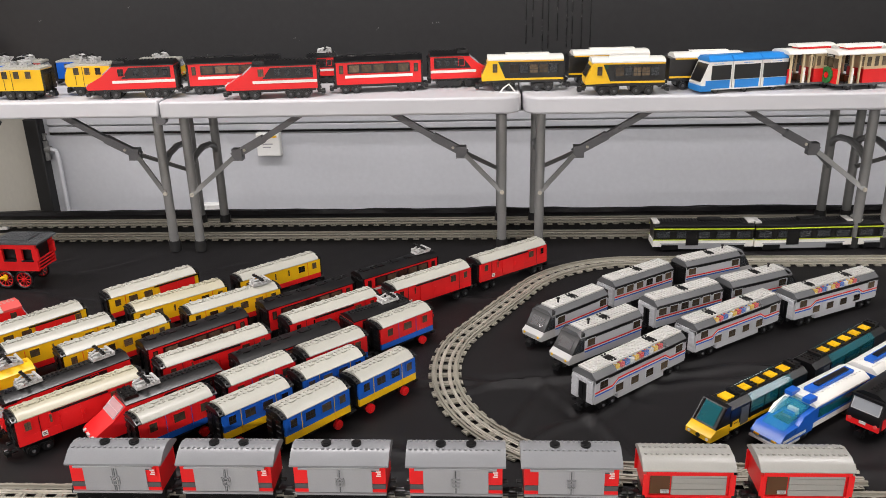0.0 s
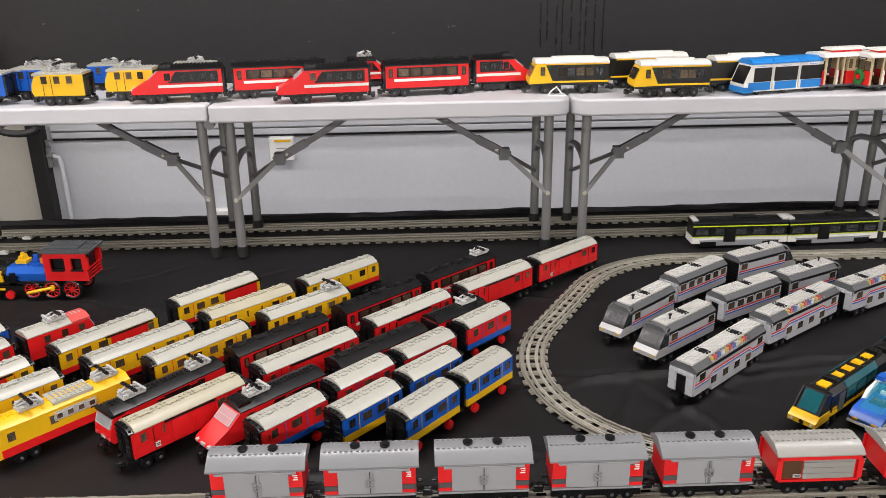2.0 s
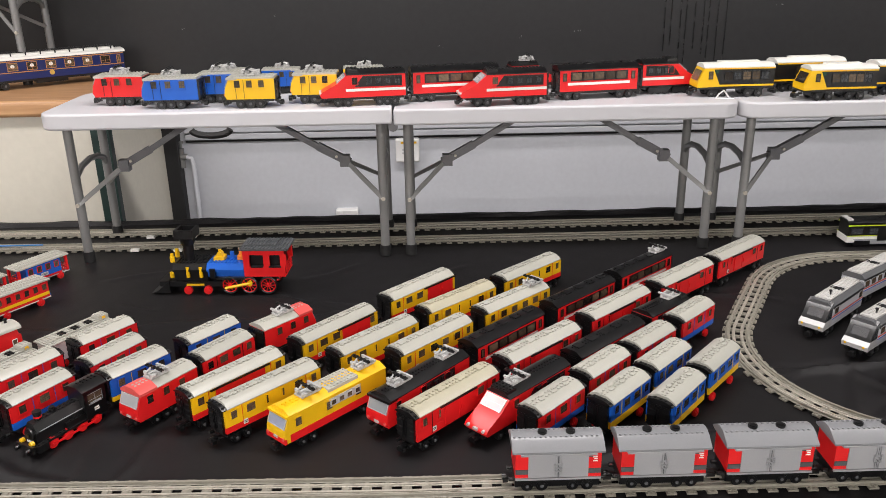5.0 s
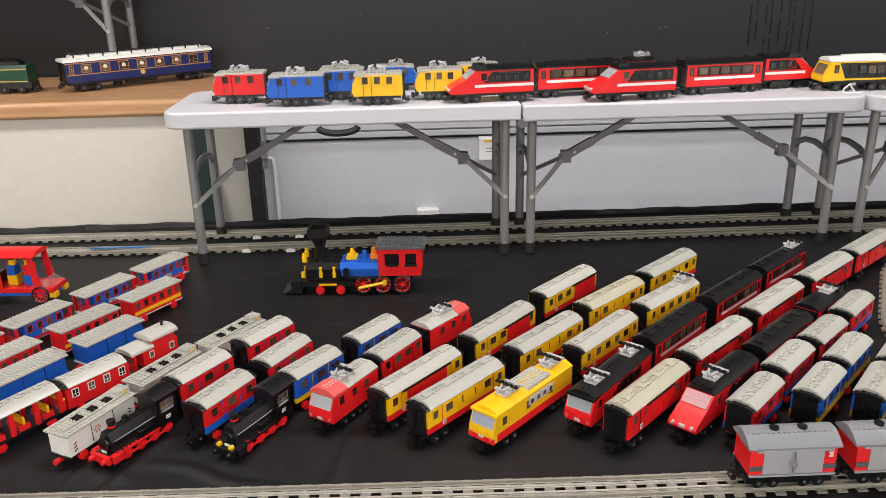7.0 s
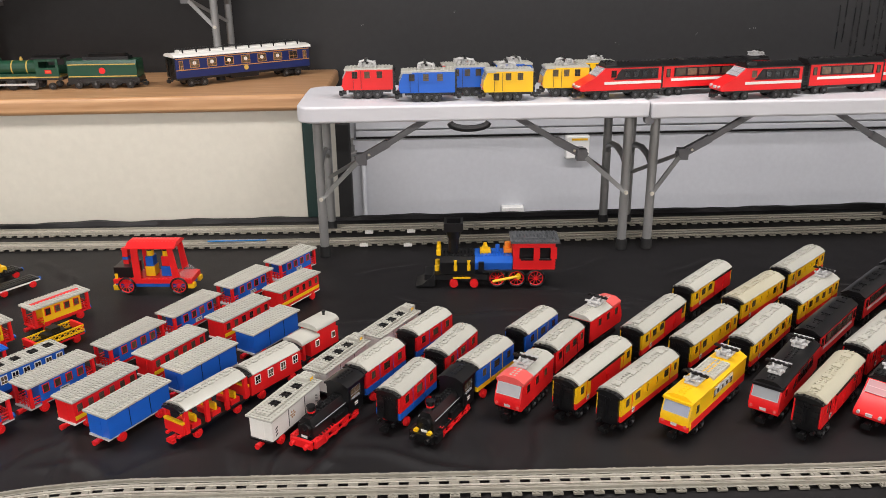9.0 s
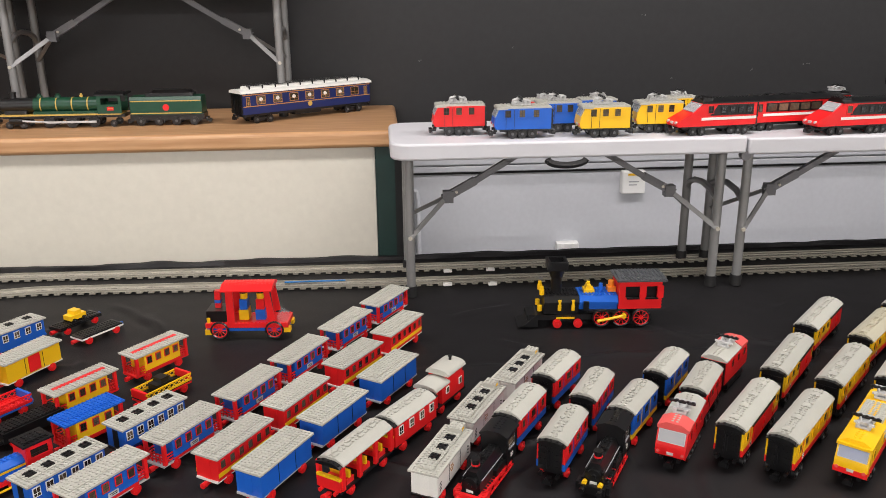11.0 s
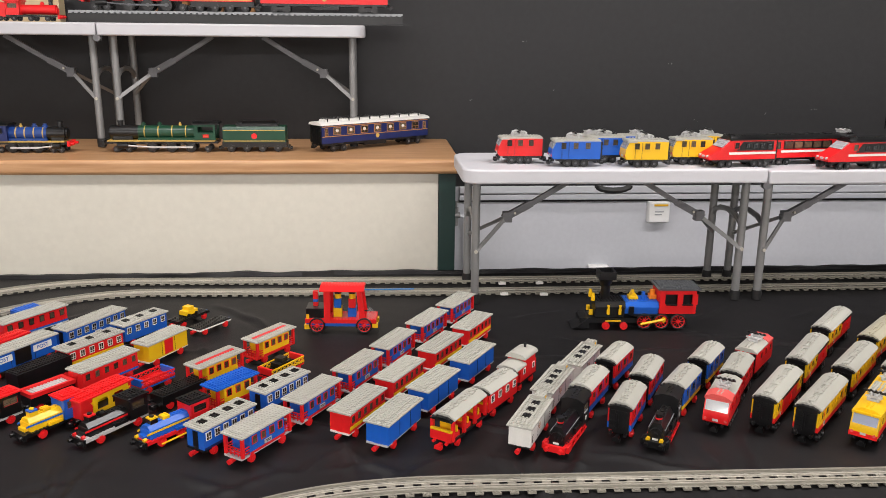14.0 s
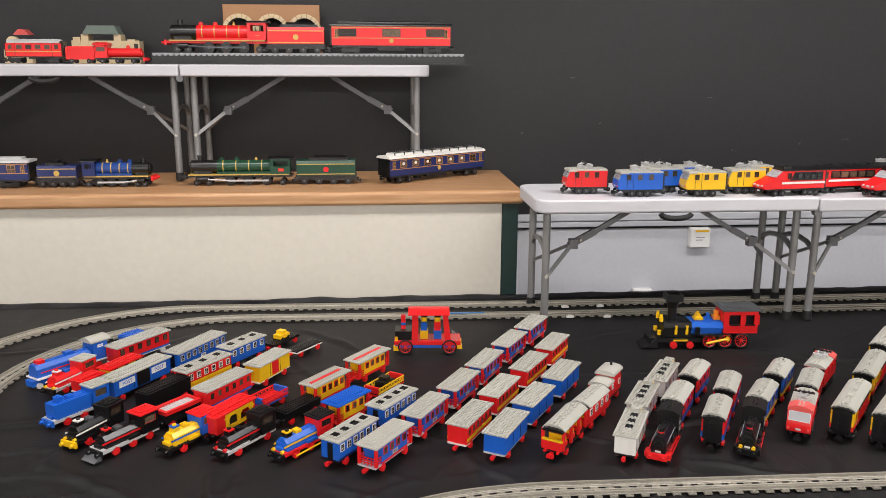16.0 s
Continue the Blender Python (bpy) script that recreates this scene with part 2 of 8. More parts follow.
# dado rails on the grey wall
slab("trim_upper", "grey painted dado rail along the wall", WALLGREY, -1.60, 4.2, 2.962, 2.98, 0.170, 0.200, "trim", 0.003)
slab("trim_lower", "grey painted dado rail along the wall", WALLGREY, -1.60, 4.2, 2.966, 2.98, 0.142, 0.165, "trim", 0.003)
# The rail's shadow on the wall, put in as a thin black strip.
slab("trim_gap", "black strip painted as the shadow under the dado rail", WALLBLACK, -1.60, 4.2, 2.974, 2.98, 0.133, 0.142, "trim")
slab("trim_post", "black vertical strip beside the counter", WALLBLACK, -1.70, -1.62, 2.93, 2.98, FLOOR, 0.20, "trim", 0.003)

for lx in (-4.6, -2.6, -0.6, 1.4, 3.4):
    for ly, lw in ((-6.2, 1.2), (-3.0, 1.55), (1.55, 0.49)):
        cl = base("ceiling_light", "white rectangular ceiling light panel, switched on", "ceiling light", pose(lx, ly, CEIL), "ceiling light panels")
        part("frame", shared("lampframe", lambda: Geo().box(-0.62, 0.62, -0.17, 0.17, -0.02, 0.0).mesh("frame", SOCKETWHITE)), cl)
        lamp = bpy.data.lights.new("panel_lamp", "AREA")
        lamp.shape, lamp.size, lamp.size_y, lamp.energy, lamp.color = "RECTANGLE", 1.2, 0.3, LAMP_W * lw * LAMP_SHARE.get(lx, 1.0), (1.0, 0.950, 0.945)
        lo = new("panel_lamp", lamp)
        lo.matrix_basis = pose(lx, ly, CEIL - 0.025)


# ---- the counter with its wooden top ----
counter = base("counter", "cream panelled counter with a beech-coloured wooden top", "counter", pose(0, 0, FLOOR))
H0 = -FLOOR
part("front_panel", Geo().box(-6.2, -1.727, 2.43, 2.45, 0, H0 + 0.345).mesh("front_panel", CREAM), counter, "smooth cream front panel")
part("side_panel", Geo().box(-1.69, -1.672, 2.452, 2.975, 0, H0 + 0.345).mesh("side_panel", CREAM), counter)
part("corner_post", Geo().box(-1.725, -1.668, 2.424, 2.451, 0, H0 + 0.345).mesh("corner_post", DARKGREEN), counter, "dark green corner edge")
top = part("wooden_top", Geo().box(-6.2, -1.652, 2.405, 2.978, H0 + 0.346, H0 + 0.396).mesh("wooden_top", WOOD), counter, "beech laminate top with rounded front edge")
bevelled(top, 0.012, 3)


# ---- the display table under the black cloth ----
def cloth():
    nx, ny = 880, 264
    x0, x1, y0, y1 = -4.2, 2.6, 0.45, 2.415
    g = Geo()
    creases = ((0.05, 1.13, 62, 0.35), (0.35, 1.38, 8, 0.5), (-1.62, 1.05, 80, 0.3), (-1.55, 1.08, 60, 0.25), (-2.95, 1.02, 150, 0.3), (-2.75, 1.1, 140, 0.3),
               (-3.2, 1.25, 10, 0.5), (-0.9, 1.72, -20, 0.5), (0.3, 1.3, 40, 0.4), (0.52, 1.36, 4, 0.35), (-1.2, 1.65, 5, 0.6), (0.25, 1.18, 120, 0.25),
               (0.12, 1.36, 2, 0.22), (-3.1, 1.42, 3, 0.3), (-3.05, 1.17, -4, 0.35), (-1.05, 1.78, -32, 0.3))
    creases = [(*c, 0.0060 if c[1] < 1.5 else 0.0035) for c in creases]
    rnd = random.Random(11)
    for k in range(90):
        creases.append((rnd.uniform(-3.4, 1.0), rnd.choice((1.06, 1.1, 1.75, 1.95, 1.3)) + rnd.uniform(-0.04, 0.04), rnd.uniform(-40, 40) + rnd.choice((0, 0, 90)), rnd.uniform(0.05, 0.16), rnd.uniform(0.002, 0.0055)))
    xs = np.linspace(x0, x1, nx + 1)
    ys = np.linspace(y0, y1, ny + 1)
    X, Y = np.meshgrid(xs, ys)
    Z = np.full(X.shape, -0.0022)
    for cx, cy, ang, ln, hh in creases:
        a = radians(ang)
        U = (X - cx) * math.cos(a) + (Y - cy) * math.sin(a)
        W = -(X - cx) * math.sin(a) + (Y - cy) * math.cos(a) + 0.008 * np.sin(U * 17 + ang) + 0.004 * np.sin(U * 41 + 2 * ang)
        Z += np.where(np.abs(U) < ln, hh * (np.exp(-(W / 0.011) ** 2) - 0.4 * np.exp(-((W - 0.020) / 0.013) ** 2)) * (1 - (U / ln) ** 2), 0.0)
    for j in range(ny + 1):
        for i in range(nx + 1):
            x, y = xs[i], ys[j]
            z = Z[j, i] + 0.0013 * noise.noise((x * 5, y * 5, 0.3)) + 0.0008 * noise.noise((x * 21, y * 17, 4.0))
            z = min(z, 0.0022 if y < 1.03 else 0.0075)
            yy = y
            if j > ny - 3:
                yy += 0.012 * noise.noise((x * 4, 7.0, 1.0))
                z += 0.010 + 0.006 * noise.noise((x * 9, 2.0, 3.0))
            g.v.append((x, yy, z))
    for j in range(ny):
        for i in range(nx):
            k = j * (nx + 1) + i
            g.face([k, k + 1, k + nx + 2, k + nx + 1])
    # drop over the edges
    def skirt(row, dx, dy):
        k = len(g.v)
        for n, r in enumerate(row):
            p = g.v[r]
            w = 0.015 * math.sin(n * 0.55)
            g.v.append((p[0] + dx + (w if dx else 0), p[1] + dy + (w if dy else 0), FLOOR + 0.02))
        for n in range(len(row) - 1):
            g.face([row[n], row[n + 1], k + n + 1, k + n])
    skirt(list(range(nx + 1)), 0, -0.03)
    skirt([ny * (nx + 1) + i for i in range(nx + 1)], 0, 0.003)
    skirt([j * (nx + 1) for j in range(ny + 1)], -0.03, 0)
    skirt([j * (nx + 1) + nx for j in range(ny + 1)], 0.03, 0)
    ob = part("table_cloth", g.mesh("table_cloth", CLOTH))
    return tagged(ob, "black fabric cloth with soft creases over the display tables", "tablecloth")


cloth()
support = part("display_table", Geo().box(-4.18, 2.58, 0.47, 2.405, -0.05, -0.012).box(-4.0, -3.95, 0.6, 0.65, FLOOR, -0.05).box(2.3, 2.35, 0.6, 0.65, FLOOR, -0.05).box(-4.0, -3.95, 2.2, 2.25, FLOOR, -0.05).box(2.3, 2.35, 2.2, 2.25, FLOOR, -0.05).box(-0.8, -0.75, 0.6, 0.65, FLOOR, -0.05).box(-0.8, -0.75, 2.2, 2.25, FLOOR, -0.05).mesh("display_table", TABLEWHITE))
tagged(support, "large table hidden under the black cloth", "table")


# ---- white folding tables ----
def folding_half(parent, x0, x1, D, zt, round_left, round_right):
    """One half of a fold-in-half table: moulded top, leg frame at each end, two braces."""
    T, LEG = 0.043, 0.068
    ob = part("tabletop", half_top(x0, x1, D, zt, T, round_left, round_right), parent, "white moulded plastic top")
    bevelled(ob, 0.006, 3)
    for side, lx in ((1, x0 + (0.047 if round_left else 0.034)), (-1, x1 - (0.047 if round_right else 0.034))):
        zb = zt - T
        leg = None
        for fy in (LEG, D - 0.06):
            leg = part("leg", Geo().tube([(lx, fy, 0.012), (lx, fy, zb)], 0.0125, 12).mesh("leg", STEEL), parent, "grey tubular steel leg")
            part("foot_cap", Geo().cyl((lx, fy, 0.0), 0.0155, 0.03, "z", 14).mesh("foot_cap", RUBBER), leg, "black rubber foot cap")
        g = Geo()
        arch = [(lx, LEG, zb - 0.16)] + [(lx, LEG + (D - 0.06 - LEG) * (0.5 - 0.5 * math.cos(a)), zb - 0.16 + 0.045 * math.sin(a)) for a in (0.5, 1.0, 1.57, 2.1, 2.6)] + [(lx, D - 0.06, zb - 0.16)]
        g.tube(arch, 0.009, 8)
        part("arch_bar", g.mesh("arch_bar", STEEL), parent)
        # folding brace: two struts from the legs to a lock, one bar up to the top
        mid, end, ym = lx + side * 0.108, lx + side * 0.325, D * 0.42
        for fy, name in ((LEG, "front_strut"), (D - 0.06, "back_strut")):
            g = Geo()
            brace_bar(g, (lx, fy - 0.014, zb - 0.216), (mid, ym, zb - 0.127), 0.015, 0.006)
            part(name, g.mesh(name, STEEL), parent)
        g = Geo()
        brace_bar(g, (mid - side * 0.014, ym, zb - 0.135), (mid + side * 0.075, ym, zb - 0.086), 0.022, 0.016)
        brace_bar(g, (mid + side * 0.070, ym, zb - 0.090), (end, ym, zb - 0.001), 0.016, 0.014)
        upper = part("brace_bar", g.mesh("brace_bar", BRACE), parent, "dark grey folding brace")
        part("brace_lock", Geo().box(mid - 0.014, mid + 0.014, ym - 0.013, ym + 0.013, zb - 0.145, zb - 0.113).mesh("brace_lock", BRACE), upper)
        part("lock_bolt", Geo().cyl((mid + side * 0.022, ym - 0.015, zb - 0.115), 0.004, 0.004, "y", 10).mesh("lock_bolt", CHROME), upper)
        part("bolt", Geo().cyl((lx, LEG - 0.019, zb - 0.216), 0.0055, 0.006, "y", 10).mesh("bolt", CHROME), parent, "bright bolt head")


BRACE = surface("brace_dark_paint", (0.14, 0.14, 0.145), rough=0.4, metal=0.3)


def brace_bar(g, p, q, w, t):
    """A flat bar between two points, standing in the x-z plane."""
    p, q = Vector(p), Vector(q)
    d = (q - p).normalized()
    n = Vector((-d.z, 0, d.x)) * (w / 2)
    k = len(g.v)
    for e in (p, q):
        for s, ty in ((1, -t / 2), (-1, -t / 2), (-1, t / 2), (1, t / 2)):
            c = e + n * s
            g.v.append((c.x, c.y + ty, c.z))
    for i in range(4):
        j = (i + 1) % 4
        g.face([k + i, k + j, k + 4 + j, k + 4 + i])
    g.face([k + 3, k + 2, k + 1, k])
    g.face([k + 4, k + 5, k + 6, k + 7])


def half_top(x0, x1, D, zt, T, rl, rr):
    R, pts = 0.05, []
    for cx, cy, a0, rnd in ((x0, 0, 180, rl), (x1, 0, 270, rr), (x1, D, 0, rr), (x0, D, 90, rl)):
        if not rnd:
            pts.append((cx, cy))
            continue
        ox = cx + (R if cx == x0 else -R)
        oy = cy + (R if cy == 0 else -R)
        for k in range(7):
            a = radians(a0 + 15 * k)
            pts.append((ox + R * math.cos(a), oy + R * math.sin(a)))
    g, n = Geo(), len(pts)
    for z in (zt - T, zt):
        g.v += [(x, y, z) for x, y in pts]
    for i in range(n):
        j = (i + 1) % n
        g.face([i, j, n + j, n + i])
    g.face(list(range(n))[::-1])
    g.face([n + i for i in range(n)])
    return g.mesh("tabletop", TABLEWHITE)


def folding_table(at, label, D=0.355, zt=0.428, handle=True, sag=0.0):
    e = base("folding_table", label, "folding table", at, "white folding tables")
    folding_half(e, -0.915, -0.002, D, zt, True, False)
    folding_half(e, 0.002, 0.912, D, zt - sag, False, True)
    hinge = Geo().cyl((0, 0.004, zt - 0.05), 0.013, 0.02, "y", 12)
    part("hinge", hinge.mesh("hinge", BRACE), e, "round grey hinge at the fold")
    if handle:
        hx = -0.47
        g = Geo().tube([(hx + 0.05 * math.cos(a), -0.001, zt - 0.046 - 0.016 * math.sin(a)) for a in [math.pi * k / 8 for k in range(9)]], 0.009, 8)
        part("carry_handle", g.mesh("carry_handle", RUBBER), e, "black plastic carry handle")
    return e


folding_table(pose(-0.770, 2.002, 0), "white plastic folding table with grey steel legs on the black cloth", zt=0.427, sag=0.004)
folding_table(pose(1.062, 2.002, 0), "white plastic folding table standing end to end with its neighbour", handle=False, zt=0.421)
folding_table(pose(-2.885, 2.63, 0.402, 0, 0, 0.5), "white plastic folding table standing on the wooden counter", zt=0.430)
folding_table(pose(-4.720, 2.615, 0.402, 0, 0, 0.5), "white plastic folding table standing on the wooden counter", zt=0.430, handle=False)


def table_height(x):
    """Top of the white tables at x: the second half and the second table stand a little lower."""
    return 0.427 if x < -0.77 else (0.423 if x < 0.145 else 0.421)


# ---- toy railway track ----
def track(label, path, metal=True, z=0.0, gap=0.032):
    """Toy rails on flat sleepers along path(s), s from 0 to its length; path gives x, y, heading."""
    length = path(None)
    e = base("toy_track", label, "toy track", pose(0, 0, z), "toy railway tracks")
    n = max(2, int(length / 0.02))
    samples = [path(length * i / n) for i in range(n + 1)]
    for off, name, w, h, mat in ((-0.021, "rail", 0.0040, 0.0092, RAILGREY), (0.021, "rail", 0.0040, 0.0092, RAILGREY), (-0.0085, "conductor_rail", 0.0044, 0.0068, CHROME), (0.0085, "conductor_rail", 0.0044, 0.0068, CHROME)):
        if name == "conductor_rail" and not metal:
            continue
        g = Geo()
        fl = 0.0050 if name == "rail" else 0.0034
        for x, y, a in samples:
            nx, ny = -math.sin(a), math.cos(a)
            for d, zz in ((-fl, 0.0034), (fl, 0.0034), (fl, 0.0046), (w / 2, 0.0052), (w / 2, h), (-w / 2, h), (-w / 2, 0.0052), (-fl, 0.0046)):
                g.v.append((x + nx * (off + d), y + ny * (off + d), zz))
        for i in range(n):
            for k in range(8):
                j = (k + 1) % 8
                g.face([8 * i + k, 8 * i + j, 8 * i + 8 + j, 8 * i + 8 + k])
        part(name, g.mesh(name, mat), e, "worn metal conductor rail" if name == "conductor_rail" else "")
    def tie():
        g = Geo().box(-0.008, 0.008, -0.0318, 0.0318, 0.0, 0.0033)
        for sx in (-0.004, 0.004):
            for sy in (-0.028, 0.028):
                g.stud(sx, sy, 0.0033)
        g.box(-0.003, 0.003, -0.025, 0.025, 0.0033, 0.0046)
        return g.mesh("sleeper", RAILGREY)
    m = shared("tie", tie)
    for i in range(int(length / gap)):
        x, y, a = path((i + 0.5) * gap)
        part("sleeper", m, e, at=pose(x, y, 0, 0, 0, math.degrees(a)))
    return e


def lane(*pieces):
    """A path of straights ('s', length) and curves ('c', radius, degrees), from a start (x, y, heading)."""
    (sx, sy, sa), todo = pieces[0], pieces[1:]
    runs, x, y, a = [], sx, sy, radians(sa)
    for kind, *q in todo:
        if kind == "s":
            runs.append((q[0], x, y, a, 0.0))
            x, y = x + q[0] * math.cos(a), y + q[0] * math.sin(a)
        else:
            r, turn = q[0], radians(q[1])
            k = (1 if turn > 0 else -1) / r
            runs.append((abs(turn) * r, x, y, a, k))
            x, y, a = x + (math.sin(a + turn) - math.sin(a)) / k, y - (math.cos(a + turn) - math.cos(a)) / k, a + turn
    total = sum(r[0] for r in runs)
    def at(s):
        if s is None:
            return total
        for ln, x, y, a, k in runs:
            if s <= ln or ln is runs[-1][0]:
                break
            s -= ln
        if k == 0:
            return x + s * math.cos(a), y + s * math.sin(a), a
        b = a + k * s
        return x + (math.sin(b) - math.sin(a)) / k, y - (math.cos(b) - math.cos(a)) / k, b
    return at


track("grey toy railway track with worn metal rails at the table edge", lane((2.2, 0.998, 180), ("s", 2.9), ("c", 3.0, -1.2), ("s", 1.05), ("c", 1.0, 10), ("c", 0.6, 24), ("s", 0.4)))
track("grey toy railway track at the front edge of the cloth", lane((2.2, 0.893, 180), ("s", 3.4), ("c", 0.5, 40), ("s", 0.3)))
track("grey toy railway track curving round the silver trains", lane((0.62, 1.066, 180), ("s", 0.32), ("c", 0.33, -120), ("s", 0.272), ("c", 0.33, -60), ("s", 1.9)))
track("grey toy railway track along the back under the tables", lane((2.4, 2.175, 180), ("s", 4.1), ("c", 2.5, -2), ("s", 0.83), ("c", 0.56, 112), ("s", 0.3)))
track("grey toy railway track along the far edge of the cloth", lane((2.4, 2.298, 180), ("s", 3.9), ("c", 3.0, -1.5), ("s", 1.2), ("c", 0.61, 90), ("s", 0.4)))


# ---- toy vehicles: shared pieces ----
def wheel_mesh(r, c, w=0.006, spokes=False):
    def make():
        g = Geo().cyl((0, -w / 2, 0), r, w, "y", 18, 0)
        g.cyl((0, -w / 2 - 0.0012, 0), r * 0.72, w + 0.0024, "y", 14, 0, r2=r * 0.72)
        g.cyl((0, -w / 2 - 0.0024, 0), r * 0.3, w + 0.0048, "y", 10, 1)
        # Black wheels get a grey hub disc in place of their highlights.
        return g.mesh("wheel", abs_(c), abs_("slategrey" if c == "black" else c))
    def spoked():
        g = Geo()
        ring = [(r * math.cos(2 * math.pi * k / 20), 0, r * math.sin(2 * math.pi * k / 20)) for k in range(21)]
        g.tube(ring, 0.0022, 6, 1)
        g.tube([(p[0] * 0.86, 0, p[2] * 0.86) for p in ring], 0.0014, 6, 0)
        for k in range(10):
            a = math.pi * 2 * k / 10
            g.tube([(0, 0, 0), (r * 0.86 * math.cos(a), 0, r * 0.86 * math.sin(a))], 0.0009, 5, 0)
        g.cyl((0, -0.003, 0), r * 0.2, 0.006, "y", 10, 0)
        return g.mesh("wheel", abs_(c), abs_("black"))
    return shared(("wheel", r, c, w, spokes), spoked if spokes else make)


def wheels(e, xs, half, r, c, spokes=False, z=None):
    for x in xs:
        for s in (-1, 1):
            part("wheel", wheel_mesh(r, c, spokes=spokes), e, at=pose(x, s * half, r if z is None else z))


def window(e, x, y, z, w, h, c, glass=None):
    """A framed window on a side; y's sign tells the side. The pane, set back, and its dark glazing bars are parts of their own."""
    t, d = 0.0013, 0.0016
    bars = w > 0.012
    xs = [-w / 2, -w / 2 + t] + ([-0.0004, 0.0004] if bars else []) + [w / 2 - t, w / 2]
    zs = [-h / 2, -h / 2 + t] + ([-h * 0.14, -h * 0.14 + 0.0009] if bars else []) + [h / 2 - t, h / 2]
    def frame_mesh():
        g = Geo()
        nx, nz = len(xs), len(zs)
        inner = 1 if c in ("red", "yellow", "blue", "medgrey") else 0
        g.v = [(a, d, c2) for c2 in zs for a in xs]
        for j in range(nz - 1):
            for i in range(nx - 1):
                if i % 2 == 0 or j % 2 == 0:
                    rim = i in (0, nx - 2) or j in (0, nz - 2)
                    g.face([j * nx + i, j * nx + i + 1, (j + 1) * nx + i + 1, (j + 1) * nx + i], 0 if rim else inner)
        ring = [i for i in range(nx)] + [j * nx + nx - 1 for j in range(1, nz)] + [(nz - 1) * nx + i for i in range(nx - 2, -1, -1)] + [j * nx for j in range(nz - 2, 0, -1)]
        k = len(g.v)
        g.v += [(g.v[r][0], 0.0, g.v[r][2]) for r in ring]
        for a in range(len(ring)):
            q = (a + 1) % len(ring)
            g.face([ring[a], ring[q], k + q, k + a])
        return g.mesh("window", abs_(c), abs_("black"))
    key = (round(w, 4), round(h, 4), c)
    o = part("window", shared(("win",) + key, frame_mesh), e, at=pose(x, y, z, 0, 0, 0 if y > 0 else 180))
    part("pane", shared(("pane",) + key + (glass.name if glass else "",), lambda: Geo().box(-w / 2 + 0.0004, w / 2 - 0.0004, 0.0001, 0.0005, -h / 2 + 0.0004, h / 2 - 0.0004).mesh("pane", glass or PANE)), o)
    return o


def door_line(e, x, y, z0, z1, c):
    s = 1 if y > 0 else -1
    g = Geo().box(x - 0.0004, x + 0.0004, min(y, y + s * 0.0007), max(y, y + s * 0.0007), z0, z1)
    return part("door_joint", g.mesh("door_joint", abs_(c)), e)


def arch_profile(half, rise, z, n=10, lip=0.002):
    pts = [(-half, z), (-half, z + lip)]
    for k in range(1, n):
        a = math.pi * k / n
        pts.append((-half * math.cos(a), z + lip + rise * math.sin(a) ** 0.8))
    return pts + [(half, z + lip), (half, z)]


def slope_profile(half, rise, z):
    """Roof outline of shaped bricks: a lip, a flat slope, a flat ridge."""
    return [(-half, z), (-half, z + 0.0016), (-half * 0.78, z + 0.0016 + rise * 0.48), (-half * 0.40, z + 0.001 + rise), (half * 0.40, z + 0.001 + rise), (half * 0.78, z + 0.0016 + rise * 0.48), (half, z + 0.0016), (half, z)]


def arched_roof(e, L, half, z, c, rise=0.0105, lumps=True, name="roof", style=None):
    style = style or ("rings" if L > 0.2 else "plates")
    key = ("archroof", L, half, z, c, rise, lumps, style)
    Lr = L - 0.018 if lumps else L
    def make():
        g = Geo()
        g.prism(slope_profile(half, rise, z), -Lr / 2, Lr / 2)
        top = z + 0.001 + rise
        if lumps and style == "rings":
            n = int(Lr / 0.0085)
            for k in range(n):
                x = -Lr / 2 + Lr * (k + 0.5) / n
                if k % 6 in (1, 3):
                    for sy in (-0.0042, 0.0042):
                        g.cyl((x, sy, top), 0.0042, 0.0030, "z", 10, bottom=False)
                elif k % 6 == 2:
                    g.cyl((x, 0, top), 0.0068, 0.0022, "z", 12, bottom=False)
                else:
                    for sy in (-0.0042, 0.0042):
                        g.stud(x, sy, top, r=0.0027, h=0.0024)
        elif lumps:
            n = int(Lr / 0.0085)
            for k in range(n):
                x = -Lr / 2 + Lr * (k + 0.5) / n
                if k % 4 == 1:
                    g.box(x - 0.0010, x + 0.0075, -0.0085, -0.0005, top, top + 0.0026)
                elif k % 4 == 3:
                    g.box(x - 0.0075, x + 0.0010, 0.0005, 0.0085, top, top + 0.0026)
                for sy in (-0.0045, 0.0045):
                    g.stud(x, sy, top, r=0.0026, h=0.0020)
        return g.mesh(name, abs_(c))
    o = part(name, shared(key, make), e)
    if lumps:
        def ledge():
            g = Geo()
            h2 = half - 0.002
            g.prism(slope_profile(h2, rise - 0.0035, z - 0.0012), -0.0045, 0.0045)
            for k in range(5):
                u = (k - 2) / 2.5
                zz = z - 0.001 + (rise - 0.0035) * (1.0 if abs(u) < 0.5 else 0.52)
                g.stud(0.0, u * h2, zz, r=0.0026, h=0.0024)
            return g.mesh("roof_end", abs_("black"))
        for s in (-1, 1):
            part("roof_end", shared(("roofend", half, rise, z), ledge), e, "black studded roof end", pose(s * (Lr / 2 + 0.0046), 0, 0))
    return o


